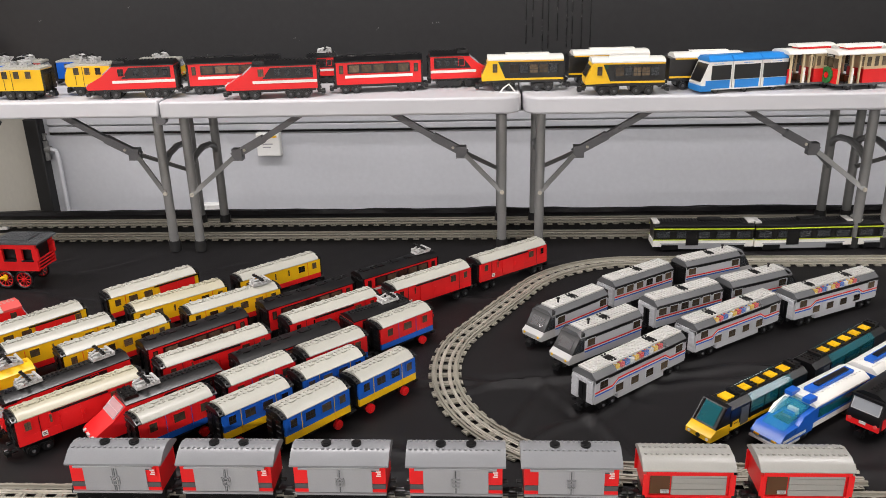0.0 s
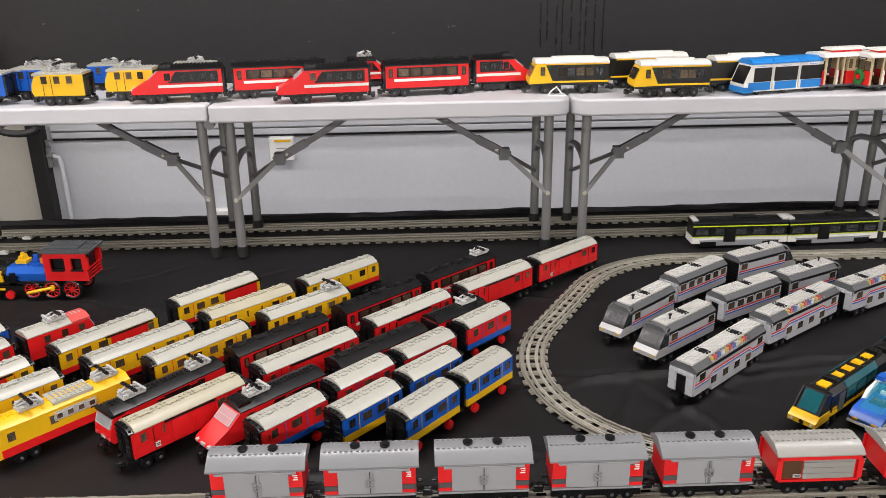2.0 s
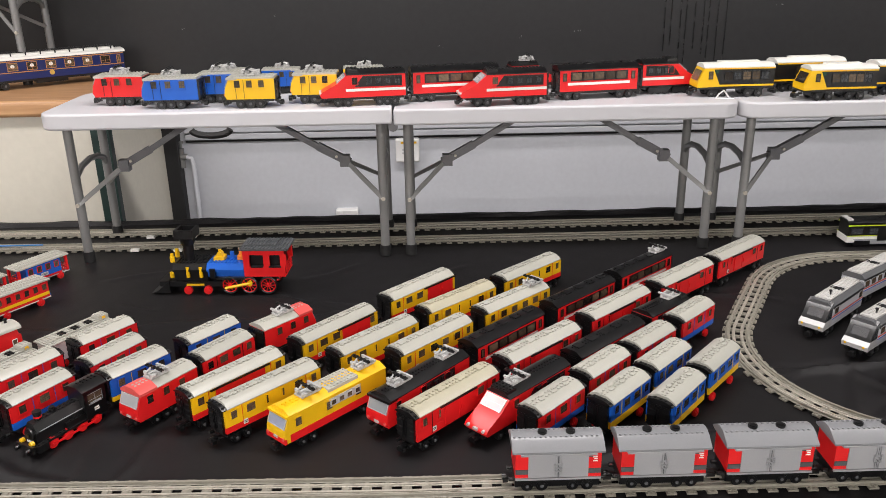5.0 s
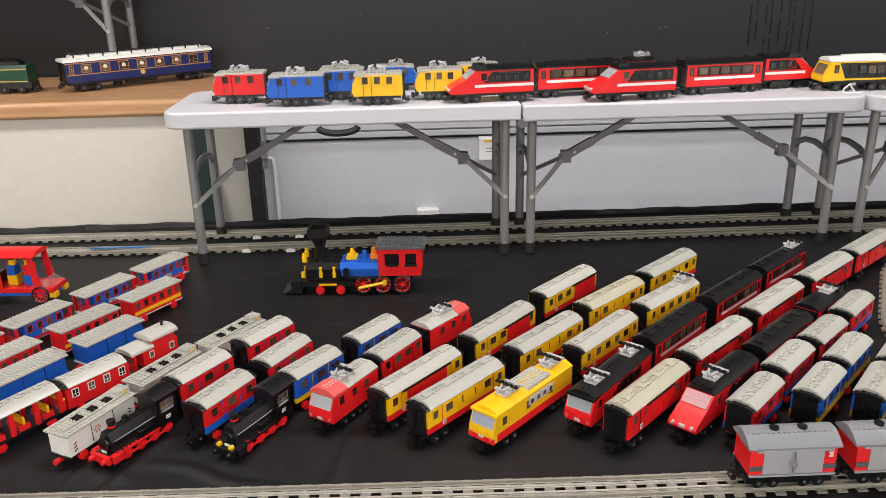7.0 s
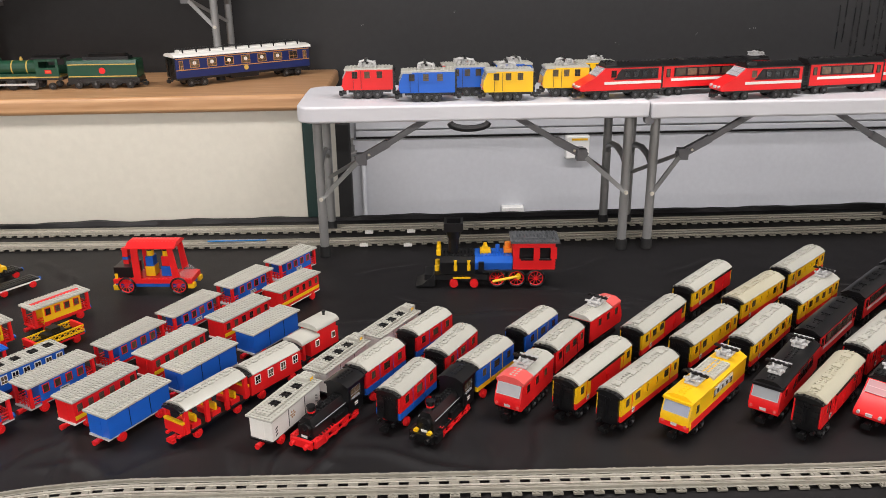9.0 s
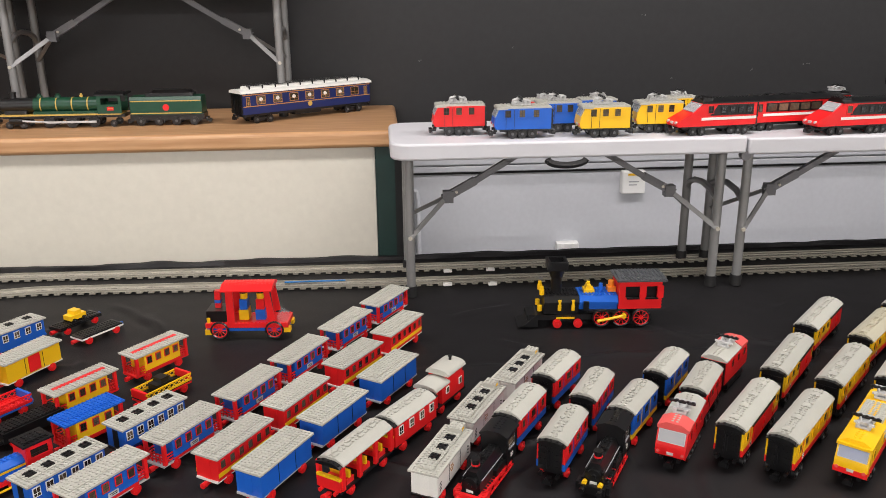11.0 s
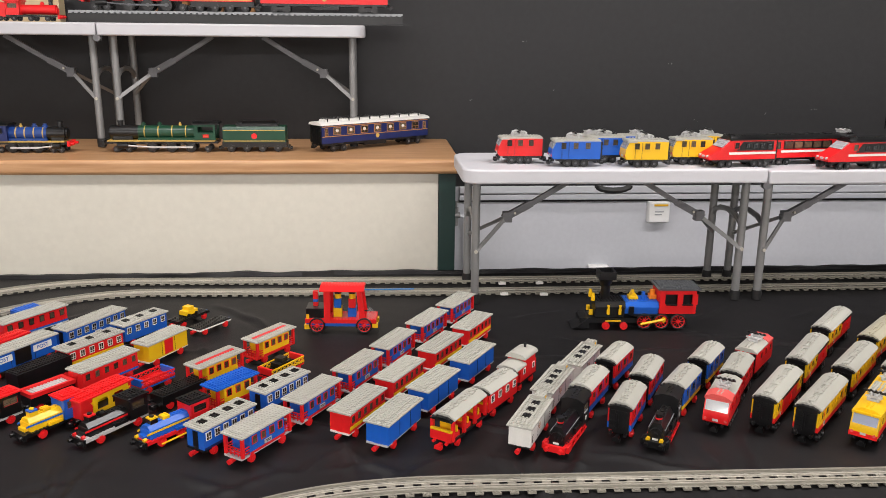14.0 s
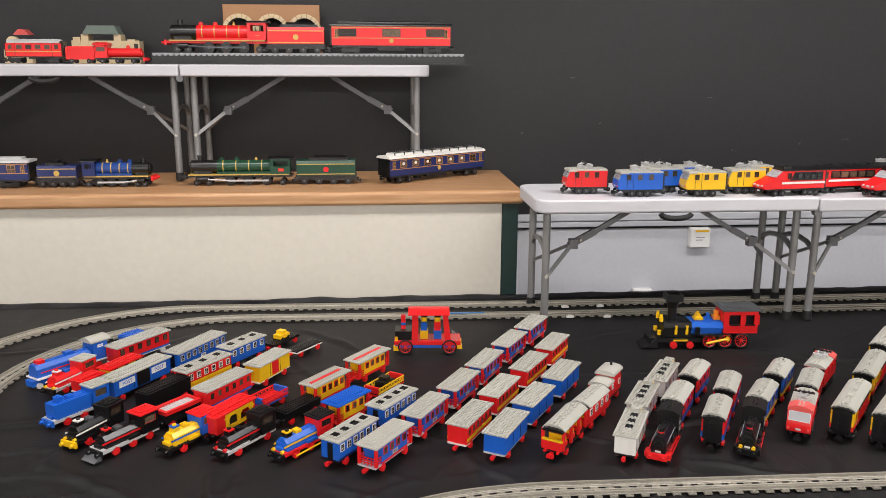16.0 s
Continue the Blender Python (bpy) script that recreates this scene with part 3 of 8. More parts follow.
def flat_roof(e, L, half, z, c, name="roof", centre=None, vents=(), thick=0.0034):
    key = ("flatroof", L, half, z, c, centre, tuple(vents))
    def make():
        g = Geo().box(-L / 2, L / 2, -half, half, z, z + thick)
        inner = not centre and half > 0.021
        if inner:
            g.box(-L / 2 + 0.010, L / 2 - 0.010, -0.0125, 0.0125, z + thick, z + thick + 0.0026)
        nx, ny = int(L / 0.008), int(2 * half / 0.008)
        for i in range(nx):
            for j in range(ny):
                x, y = (i - (nx - 1) / 2) * 0.008, (j - (ny - 1) / 2) * 0.008
                if any(abs(x - v) < 0.009 and abs(y) < 0.009 for v in vents):
                    continue
                mid = centre and abs(y) < 0.005 and abs(x) < L / 2 - 0.012
                if mid:
                    continue
                up = 0.0026 if inner and abs(y) < 0.0125 and abs(x) < L / 2 - 0.010 else 0.0
                g.stud(x, y, z + thick + up, h=0.002)
        if centre:
            g.box(-L / 2 + 0.014, L / 2 - 0.014, -0.0045, 0.0045, z + thick, z + thick + 0.0016, 1)
        for v in vents:
            g.box(v - 0.008, v + 0.008, -0.008, 0.008, z + thick, z + thick + 0.0045, 2)
            for sx in (-0.004, 0.004):
                for sy in (-0.004, 0.004):
                    g.stud(v + sx, sy, z + thick + 0.0045, 2)
        return g.mesh(name, abs_(c), abs_(centre or c), abs_("black"))
    return part(name, shared(key, make), e)


def bogie(e, x, c="black", r=0.0094, n=2, span=0.023, half=0.0215):
    def make():
        g = Geo().box(-span / 2 - 0.012, span / 2 + 0.012, -0.016, 0.016, 0.009, 0.020)
        for s in (-1, 1):
            g.box(-span / 2 - 0.009, span / 2 + 0.009, s * half - 0.006, s * half - 0.003, 0.006, 0.0165)
            g.box(-span / 2 - 0.004, span / 2 + 0.004, s * half - 0.003, s * half + 0.002, 0.016, 0.0185)
        return g.mesh("bogie", abs_("black"))
    b = part("bogie", shared(("bogie", span, half), make), e, at=pose(x, 0, 0))
    for k in range(n):
        wx = (k - (n - 1) / 2) * span / max(1, n - 1) if n > 1 else 0
        for s in (-1, 1):
            part("wheel", wheel_mesh(r, c), b, at=pose(wx, s * half, r))
    return b


def coupler(e, x, s, c="black", z=0.011):
    def make():
        g = Geo().box(0, 0.012, -0.004, 0.004, z - 0.003, z + 0.003)
        g.box(0.008, 0.016, -0.008, 0.008, z - 0.006, z + 0.001)
        g.cyl((0.010, 0, z), 0.0055, 0.007, "x", 10)
        for q in (-1, 1):
            g.cyl((0.0, q * 0.015, z + 0.006), 0.0035, 0.008, "x", 10)
        return g.mesh("coupler", abs_(c))
    return part("coupler", shared(("coupler", c, z), make), e, at=pose(x, 0, 0, 0, 0, 0 if s > 0 else 180))


def stripe(e, L, y0, z0, z1, c, x0=None, name="stripe", slope=None, proud=0.0006):
    xa = -L / 2 if x0 is None else x0
    for s in (-1, 1):
        g = Geo().box(xa, xa + L, min(s * y0, s * (y0 + proud)), max(s * y0, s * (y0 + proud)), z0, z1)
        part(name, g.mesh(name, abs_(c)), e)


def sticker(e, x, y, z, w, h, c="white", bars=2, ink="black"):
    s = 1 if y > 0 else -1
    g = Geo().box(-w / 2, w / 2, 0, 0.0005, -h / 2, h / 2, 0)
    for k in range(bars):
        zz = h * (0.5 - (k + 1) / (bars + 1))
        g.box(-w * 0.36, w * (0.36 if k % 2 == 0 else 0.2), 0.0005, 0.0008, zz - h * 0.07, zz + h * 0.07, 1)
    return part("label_plate", g.mesh("label_plate", abs_(c), abs_(ink)), e, at=pose(x, y, z, 0, 0, 0 if s > 0 else 180))


def end_wall(e, x, s, half, z0, z1, c="black"):
    def make():
        g = Geo()
        for q in (-1, 1):
            g.box(0, 0.004, min(q * half, q * (half - 0.015)), max(q * half, q * (half - 0.015)), z0, z1)
            for k in range(4):
                zz = z0 + (z1 - z0) * (k + 0.5) / 4
                g.box(0.004, 0.005, min(q * half, q * (half - 0.013)), max(q * half, q * (half - 0.013)), zz - 0.003, zz + 0.003)
        g.box(0, 0.004, -half, half, z1 - 0.008, z1)
        for k in range(6):
            g.cyl((0.004, (k - 2.5) * half / 3.2, z1 - 0.004), 0.0024, 0.0018, "x", 8)
        g.box(0.0, 0.001, -half + 0.014, half - 0.014, z0, z1 - 0.008, 1)
        for q in (-1, 1):
            g.box(0.001, 0.0022, q * 0.006 - 0.0045, q * 0.006 + 0.0045, z0 + 0.004, z1 - 0.012, 1)
        return g.mesh("end_wall", abs_(c), abs_("black"))
    return part("end_wall", shared(("end", half, z0, z1, c), make), e, "", pose(x, 0, 0, 0, 0, 0 if s > 0 else 180))


def coach(label, x, y, h, L=0.218, half=0.0250, low="red", up="yellow", split=0.040, ze=0.071, roof="oldgrey", nwin=5, wheel="black", z0=0.0, wframe=None,
          ends="black", plate=None, category="toy train coach", sliding=None, lumps=True, winw=0.022, pant=False, group="toy train coaches", name="toy_coach", band=None, rise=0.0105, doors=True, slits=()):
    """A long toy-brick coach with an arched roof."""
    e = base(name, label, category, pose(x, y, z0, 0, 0, h), group)
    zf = 0.0245
    Lb = L - 0.008
    wframe = wframe or up
    part("underframe", shared(("under", L, half), lambda: Geo().box(-Lb / 2, Lb / 2, -half + 0.004, half - 0.004, zf - 0.004, zf).box(-0.02, 0.02, -half + 0.006, half - 0.006, zf - 0.009, zf - 0.004).mesh("underframe", abs_("black"))), e)
    if split > zf:
        part("lower_body", shared(("lb", Lb, half, split, low), lambda: Geo().box(-Lb / 2, Lb / 2, -half, half, zf, split).mesh("lower_body", abs_(low))), e)
    part("upper_body", shared(("ub", Lb, half, split, up, ze), lambda: Geo().box(-Lb / 2, Lb / 2, -half + 0.0003, half - 0.0003, max(split, zf), ze).mesh("upper_body", abs_(up))), e)
    arched_roof(e, L, half + 0.002, ze, roof, rise, lumps)
    zw = (max(split, 0.040) + ze) / 2 + 0.002
    hw = min(0.0175, ze - max(split, 0.040) - 0.006)
    if nwin:
        for k in range(nwin):
            wx = -Lb / 2 + Lb * (k + 0.5) / nwin
            edge = k in (0, nwin - 1)
            if sliding and sliding[0] < wx < sliding[1]:
                continue
            for s in (-1, 1):
                window(e, wx, s * half, zw, 0.0062 if k in slits else min(Lb / nwin * 0.72, winw * 0.7 if edge else winw), hw, wframe)
        if doors:
            for s in (-1, 1):
                for k in (1, nwin - 1):
                    door_line(e, -Lb / 2 + Lb * k / nwin, s * half, zf + 0.002, ze - 0.002, "black" if low == up else low)
    if sliding:
        for s in (-1, 1):
            g = Geo().box(sliding[0], sliding[1], min(s * half, s * (half + 0.002)), max(s * half, s * (half + 0.002)), zf + 0.003, ze - 0.004)
            mid = (sliding[0] + sliding[1]) / 2
            g.box(mid - 0.001, mid + 0.001, min(s * half, s * (half + 0.003)), max(s * half, s * (half + 0.003)), zf + 0.006, ze - 0.008)
            g.box(mid - 0.006, mid - 0.004, min(s * half, s * (half + 0.004)), max(s * half, s * (half + 0.004)), zf + 0.018, zf + 0.028)
            part("sliding_door", g.mesh("sliding_door", abs_(sliding[2])), e)
            part("door_runner", Geo().box(sliding[0] - 0.012, sliding[1] + 0.012, min(s * half, s * (half + 0.0035)), max(s * half, s * (half + 0.0035)), ze - 0.004, ze - 0.0015).mesh("door_runner", abs_("black")), e)
    if band:
        stripe(e, Lb, half, band[0], band[1], band[2], name="stripe")
    if plate:
        for s in (-1, 1):
            sticker(e, s * L * 0.30, s * half + s * 0.0004, 0.034, 0.009, 0.009, plate)
    for s in (-1, 1):
        end_wall(e, s * Lb / 2, s, half - 0.0045, zf, ze - 0.001, ends)
        coupler(e, s * (L / 2 - 0.001), s, "black")
        if wheel == "red":
            wheels(e, [s * (L / 2 - 0.030)], half - 0.004, 0.0088, "red")
            part("axle_box", shared("axlebox", lambda: Geo().box(-0.012, 0.012, -0.017, 0.017, 0.008, 0.018).mesh("axle_box", abs_("black"))), e, at=pose(s * (L / 2 - 0.030), 0, 0))
        else:
            bogie(e, s * (L / 2 - 0.034), wheel)
    if pant:
        pantograph(e, (pant if isinstance(pant, float) else 0.0), ze + rise + 0.003)
    return e


def pantograph(e, x, z, c="lightpanto"):
    def make():
        g = Geo()
        g.box(-0.018, 0.018, -0.010, 0.010, 0, 0.003)
        for sx in (-0.014, -0.006, 0.006, 0.014):
            for sy in (-0.008, 0.008):
                g.cyl((sx, sy, 0.003), 0.0032, 0.004, "z", 8)
        g.box(-0.016, -0.012, -0.016, 0.016, 0.006, 0.009)
        g.box(0.010, 0.014, -0.014, 0.014, 0.005, 0.008)
        for sy in (-0.007, 0.007):
            g.tube([(-0.014, sy, 0.007), (0.004, sy, 0.012), (0.016, sy * 0.4, 0.009)], 0.0016, 6)
        g.box(0.000, 0.005, -0.020, 0.020, 0.0115, 0.0140, 1)
        for k in range(5):
            g.stud(0.0025, (k - 2) * 0.008, 0.0140, 1)
        return g.mesh("pantograph", abs_(c), abs_("black"))
    return part("pantograph", shared(("panto", c), make), e, "grey folded pantograph", pose(x, 0, z) @ Matrix.Scale(1.15, 4))


def old_coach(label, x, y, h, L=0.156, half=0.024, body="blue", trim="red", ze=0.060, roof="oldgrey", nwin=5, porch=0.0, frame="white", wframe="red", bandc=None, vents=(),
              centre=None, wheel="red", closed=False, z0=0.0, overhang=0.004, category="toy train coach", name="toy_coach", plate=None, group="early toy train coaches", door=None, arched=False):
    """An early small toy-brick coach: flat studded roof, four red wheels, sometimes an open porch at each end."""
    e = base(name, label, category, pose(x, y, z0, 0, 0, h), group)
    zf = 0.018
    part("underframe", shared(("ofr", L, half, frame), lambda: Geo().box(-L / 2, L / 2, -half + 0.001, half - 0.001, zf - 0.0035, zf).mesh("underframe", abs_(frame))), e)
    Lb = L - 2 * porch - 0.006
    part("body", shared(("obody", Lb, half, body, ze), lambda: Geo().box(-Lb / 2, Lb / 2, -half, half, zf, ze).mesh("body", abs_(body))), e)
    if bandc:
        stripe(e, Lb, half, zf + 0.006, zf + 0.014, bandc)
    if trim and trim != body:
        stripe(e, Lb, half, zf, zf + 0.005, trim, name="trim_strip")
    if not closed:
        for k in range(nwin):
            wx = -Lb / 2 + Lb * (k + 0.5) / nwin
            for s in (-1, 1):
                window(e, wx, s * half, (zf + ze) / 2 + 0.007, min(0.0135, Lb / nwin * 0.70), 0.017, wframe)
    else:
        for k in range(1, 3):
            for s in (-1, 1):
                door_line(e, -Lb / 2 + Lb * k / 3, s * half, zf + 0.003, ze - 0.003, "black")
    if door:
        for s in (-1, 1):
            g = Geo().box(-0.014, 0.014, min(s * half, s * (half + 0.0015)), max(s * half, s * (half + 0.0015)), zf + 0.003, ze - 0.003)
            part("door", g.mesh("door", abs_(door)), e)
    for s in (-1, 1):
        if porch:
            g = Geo()
            xe = L / 2 - 0.005
            for q in (-1, 1):
                g.box(xe - 0.003, xe + 0.003, q * half * 0.9 - 0.003, q * half * 0.9 + 0.003, zf, ze)
                for k in range(3):
                    a = zf + 0.004 + k * 0.006
                    g.box(Lb / 2, xe, q * half * 0.92 - 0.001, q * half * 0.92 + 0.001, a, a + 0.002)
            for k in range(3):
                a = zf + 0.004 + k * 0.006
                g.box(xe - 0.001, xe + 0.001, -half * 0.9, half * 0.9, a, a + 0.002)
            for k in range(5):
                b = (k - 2) * half * 0.4
                g.box(xe - 0.0008, xe + 0.0008, b - 0.001, b + 0.001, zf, zf + 0.018)
            part("porch_railing", g.mesh("porch_railing", abs_(trim or body)), e, "", pose(0, 0, 0, 0, 0, 0 if s > 0 else 180))
        else:
            g = Geo().box(0, 0.0008, -0.007, 0.007, zf, ze - 0.006)
            part("end_door", g.mesh("end_door", abs_("black" if body in ("blue", "navy") and not closed else body)), e, at=pose(s * Lb / 2, 0, 0, 0, 0, 0 if s > 0 else 180))
        wheels(e, [s * (L / 2 - 0.028)], half - 0.003, 0.0090, wheel)
        part("axle_box", shared("axlebox2", lambda: Geo().box(-0.010, 0.010, -0.014, 0.014, 0.006, 0.0145).mesh("axle_box", abs_("black"))), e, at=pose(s * (L / 2 - 0.028), 0, 0))
        part("coupler", shared(("ocoup", s), lambda: Geo().box(-0.004, 0.008, -0.003, 0.003, 0.008, 0.014).cyl((0.006, 0, 0.011), 0.0052, 0.008, "x", 10).mesh("coupler", abs_("red" if s > 0 else "blue"))), e, at=pose(s * (L / 2 - 0.002), 0, 0, 0, 0, 0 if s > 0 else 180))
    if name == "toy_van" and body == "white":
        g = Geo().box(-L / 2 - 0.002, -L / 2 + 0.022, -0.012, 0.012, ze + 0.003, ze + 0.014)
        for i in range(3):
            for j in range(3):
                g.stud(-L / 2 + 0.002 + i * 0.008, (j - 1) * 0.008, ze + 0.014)
        part("roof_block", g.mesh("roof_block", abs_("oldgrey")), e, "raised roof block")
        for s in (-1, 1):
            part("roof_badge", Geo().box(-L / 2 + 0.006, -L / 2 + 0.014, min(s * 0.012, s * 0.0126), max(s * 0.012, s * 0.0126), ze + 0.006, ze + 0.012).mesh("roof_badge", abs_("yellow")), e)
            g = Geo()
            for k in range(7):
                a = math.pi * 2 * k / 6
                q = 0.0 if k == 6 else 0.0055
                g.cyl((0.012 + q * math.cos(a), s * half - 0.0004, zf + 0.022 + q * math.sin(a)), 0.0019, 0.0008, "y", 8)
            part("flower_print", g.mesh("flower_print", abs_("bridgebrown")), e)
            for xx in (-1, 1):
                g = Geo()
                for k in range(3):
                    zz = zf + 0.006 + k * 0.006
                    g.prism([(xx * (L / 2 - 0.012), zz), (xx * (L / 2 - 0.018), zz + 0.003), (xx * (L / 2 - 0.018), zz + 0.005), (xx * (L / 2 - 0.012), zz + 0.002)][::xx], min(s * half, s * (half + 0.0007)), max(s * half, s * (half + 0.0007)), "y")
                part("chevron_print", g.mesh("chevron_print", abs_("black")), e)
    if plate and "mail" in label:
        for s in (-1, 1):
            for xx in (-0.055, 0.055):
                sign = part("mail_sign", Geo().box(-0.026, 0.026, 0, 0.0012, -0.008, 0.008).mesh("mail_sign", abs_("white")), e, "white sign with POST in blue letters", pose(xx, s * half, zf + 0.027, 0, 0, 0 if s > 0 else 180))
                word = bpy.data.curves.new("sign_text", "FONT")
                word.body, word.size, word.align_x, word.align_y, word.extrude = "POST", 0.0135, "CENTER", "CENTER", 0.0002
                word.materials.append(abs_("blue"))
                part("sign_text", word, sign, at=pose(0, 0.0016, 0, 90, 0, 180))
        plate = None
    if plate:
        for s in (-1, 1):
            sticker(e, 0, s * (half + 0.0007), zf + 0.011, 0.020, 0.009, plate)
    if arched:
        arched_roof(e, L + overhang, half + 0.003, ze, roof, 0.010, True)
    else:
        flat_roof(e, L + overhang, half + 0.004, ze, roof, "roof", centre, vents)
    return e


def nose_profile(L, zf, ze, kind):
    """Side outline of an electric engine with its nose to +x."""
    a, b = -L / 2, L / 2
    if kind == "flat":
        return [(a, zf), (b - 0.004, zf), (b, zf + 0.010), (b - 0.002, zf + 0.024), (b - 0.012, ze), (a, ze)]
    if kind == "slope":
        return [(a, zf), (b - 0.003, zf), (b, zf + 0.006), (b - 0.005, zf + 0.013), (b - 0.036, zf + 0.029), (b - 0.060, ze), (a, ze)]
    return [(a, zf), (b, zf), (b, zf + 0.014), (b - 0.020, zf + 0.026), (b - 0.034, ze), (a, ze)]


def electric(label, x, y, h, L=0.215, half=0.026, low="red", up="red", split=0.040, roof="black", kind="flat", ze=0.070, nwin=3, panto=(0.05, -0.06), z0=0.0, stripec=None, slopes=True, wheel="black",
             roofgrey=None, glass=None, group="toy electric engines", band=None, dark=None, capc=None, midroof=None, strip=None, inside="interior"):
    """A toy-brick electric engine: shaped nose, clear windscreen, pantographs."""
    e = base("toy_locomotive", label, "toy locomotive", pose(x, y, z0, 0, 0, h), group)
    zf = 0.021
    prof = nose_profile(L, zf, ze, kind)
    part("underframe", Geo().box(-L / 2 + 0.004, L / 2 - 0.014, -half + 0.005, half - 0.005, zf - 0.006, zf).mesh("underframe", abs_("black")), e)
    part("body", Geo().prism(prof, -half, half, "y").mesh("body", abs_(up)), e)
    if low != up:
        for s in (-1, 1):
            g = Geo().box(-L / 2, L / 2 - 0.012, min(s * half, s * (half + 0.0006)), max(s * half, s * (half + 0.0006)), zf, split)
            part("lower_panel", g.mesh("lower_panel", abs_(low)), e)
        part("front_panel", Geo().box(L / 2 - 0.004, L / 2 + 0.0006, -half - 0.0006, half + 0.0006, zf, zf + 0.010).mesh("front_panel", abs_(low)), e)
    # windscreen
    i = 4 if kind == "slope" else 3
    (ax, az), (bx, bz) = prof[i], prof[i + 1]
    dx, dz = bx - ax, bz - az
    nl = math.hypot(dx, dz)
    nx, nz = dz / nl * 0.0008, -dx / nl * 0.0008
    p0, p1 = 0.10, 0.92
    q = [(ax + dx * p0, az + dz * p0), (ax + dx * p1, az + dz * p1)]
    hw = half - 0.003
    tx, tz = nx * 0.6, nz * 0.6
    part("cab_interior", Geo().prism([q[0], q[1], (q[1][0] + tx, q[1][1] + tz), (q[0][0] + tx, q[0][1] + tz)], -hw + 0.001, hw - 0.001, "y").mesh("cab_interior", abs_(inside)), e)
    nx, nz = nx * 2.4, nz * 2.4
    g = Geo()
    for u in (-1.0, 1.0):
        yb = u * (hw - 0.0008)
        g.prism([q[0], q[1], (q[1][0] + nx * 1.3, q[1][1] + nz * 1.3), (q[0][0] + nx * 1.3, q[0][1] + nz * 1.3)], yb - 0.0007, yb + 0.0007, "y")
    for u in ((0.03, 0.5, 0.97) if kind == "slope" else (0.03, 0.97)):
        ux, uz = q[0][0] + (q[1][0] - q[0][0]) * u, q[0][1] + (q[1][1] - q[0][1]) * u
        vx_, vz_ = dx / nl * 0.0007, dz / nl * 0.0007
        g.prism([(ux - vx_, uz - vz_), (ux + vx_, uz + vz_), (ux + vx_ + nx * 1.2, uz + vz_ + nz * 1.2), (ux - vx_ + nx * 1.2, uz - vz_ + nz * 1.2)], -hw, hw, "y")
    part("screen_frame", g.mesh("screen_frame", PALESCREEN), e)
    scr = Geo().prism([q[0], q[1], (q[1][0] + nx, q[1][1] + nz), (q[0][0] + nx, q[0][1] + nz)], -half + 0.003, half - 0.003, "y")
    part("windscreen", scr.mesh("windscreen", glass or SCREENCLEAR), e, "clear plastic windscreen")
    tip = prof[i + 1][0]
    # roof
    c = roofgrey or roof
    Lr = tip + L / 2
    g = Geo()
    if slopes:
        g.prism([(-half - 0.001, ze), (-half - 0.001, ze + 0.002), (-half * 0.45, ze + 0.010), (half * 0.45, ze + 0.010), (half + 0.001, ze + 0.002), (half + 0.001, ze)], -L / 2, tip)
        top = ze + 0.010
    else:
        g.box(-L / 2, tip + 0.003, -half, half, ze, ze + 0.004)
        top = ze + 0.004
    for k in range(int(Lr / 0.008) - 1):
        for sy in ((-0.004, 0.004) if slopes else (-0.02, -0.012, -0.004, 0.004, 0.012, 0.02)):
            g.stud(-L / 2 + 0.008 + k * 0.008, sy, top)
    part("roof", g.mesh("roof", abs_(c)), e)
    if kind == "flat" and not capc:
        part("cab_roof", Geo().box(tip - 0.018, tip + 0.006, -half - 0.0012, half + 0.0012, ze - 0.002, ze + 0.0026).mesh("cab_roof", abs_(c)), e)
    if capc:
        part("cab_roof", Geo().prism([(-half - 0.0015, ze - 0.001), (-half - 0.0015, ze + 0.004), (-half * 0.5, ze + 0.0115), (half * 0.5, ze + 0.0115), (half + 0.0015, ze + 0.004), (half + 0.0015, ze - 0.001)], tip - 0.036, tip + 0.002).mesh("cab_roof", abs_(capc)), e)
    if midroof:
        g = Geo().box(midroof[0], midroof[1], -half * 0.8, half * 0.8, top - 0.006, top + 0.0012)
        for k in range(int((midroof[1] - midroof[0]) / 0.008)):
            for sy in (-0.016, -0.008, 0.0, 0.008, 0.016):
                g.stud(midroof[0] + 0.004 + k * 0.008, sy, top + 0.0012)
        part("roof_hatch", g.mesh("roof_hatch", abs_("oldgrey")), e, "grey studded roof hatch")
    if strip:
        for s in (-1, 1):
            part("window_strip", Geo().box(strip[0], strip[1], min(s * half, s * (half + 0.0014)), max(s * half, s * (half + 0.0014)), ze - 0.020, ze - 0.004).mesh("window_strip", abs_("grey")), e)
            n = int((strip[1] - strip[0]) / 0.017)
            for k in range(n):
                window(e, strip[0] + (k + 0.5) * (strip[1] - strip[0]) / n, s * (half + 0.0014), ze - 0.012, 0.012, 0.011, "grey")
    for px in panto:
        pantograph(e, px, top + 0.0015)
    xs = [tip - 0.010 - k * (Lr - 0.02) / max(1, nwin) for k in range(nwin)]
    for s in (-1, 1):
        for k, wx in enumerate(xs):
            window(e, wx - 0.008, s * (half + 0.0003), (split + ze) / 2 + 0.002, 0.015, 0.018, up)
        if dark:
            ya, yb = min(s * half, s * (half + 0.001)), max(s * half, s * (half + 0.001))
            part("glazing", Geo().prism([(dark[0], split + 0.004), (dark[1] + 0.008, split + 0.004), (dark[1] - 0.010, ze - 0.003), (dark[0], ze - 0.003)], ya, yb, "y").mesh("glazing", abs_("black")), e)
            nd = max(2, int((dark[1] - dark[0] - 0.02) / 0.017))
            for k in range(nd):
                window(e, dark[0] + (dark[1] - dark[0] - 0.014) * (k + 0.5) / nd, s * (half + 0.001), (split + ze) / 2 + 0.0005, 0.0135, 0.015, "black", DARKSCREEN)
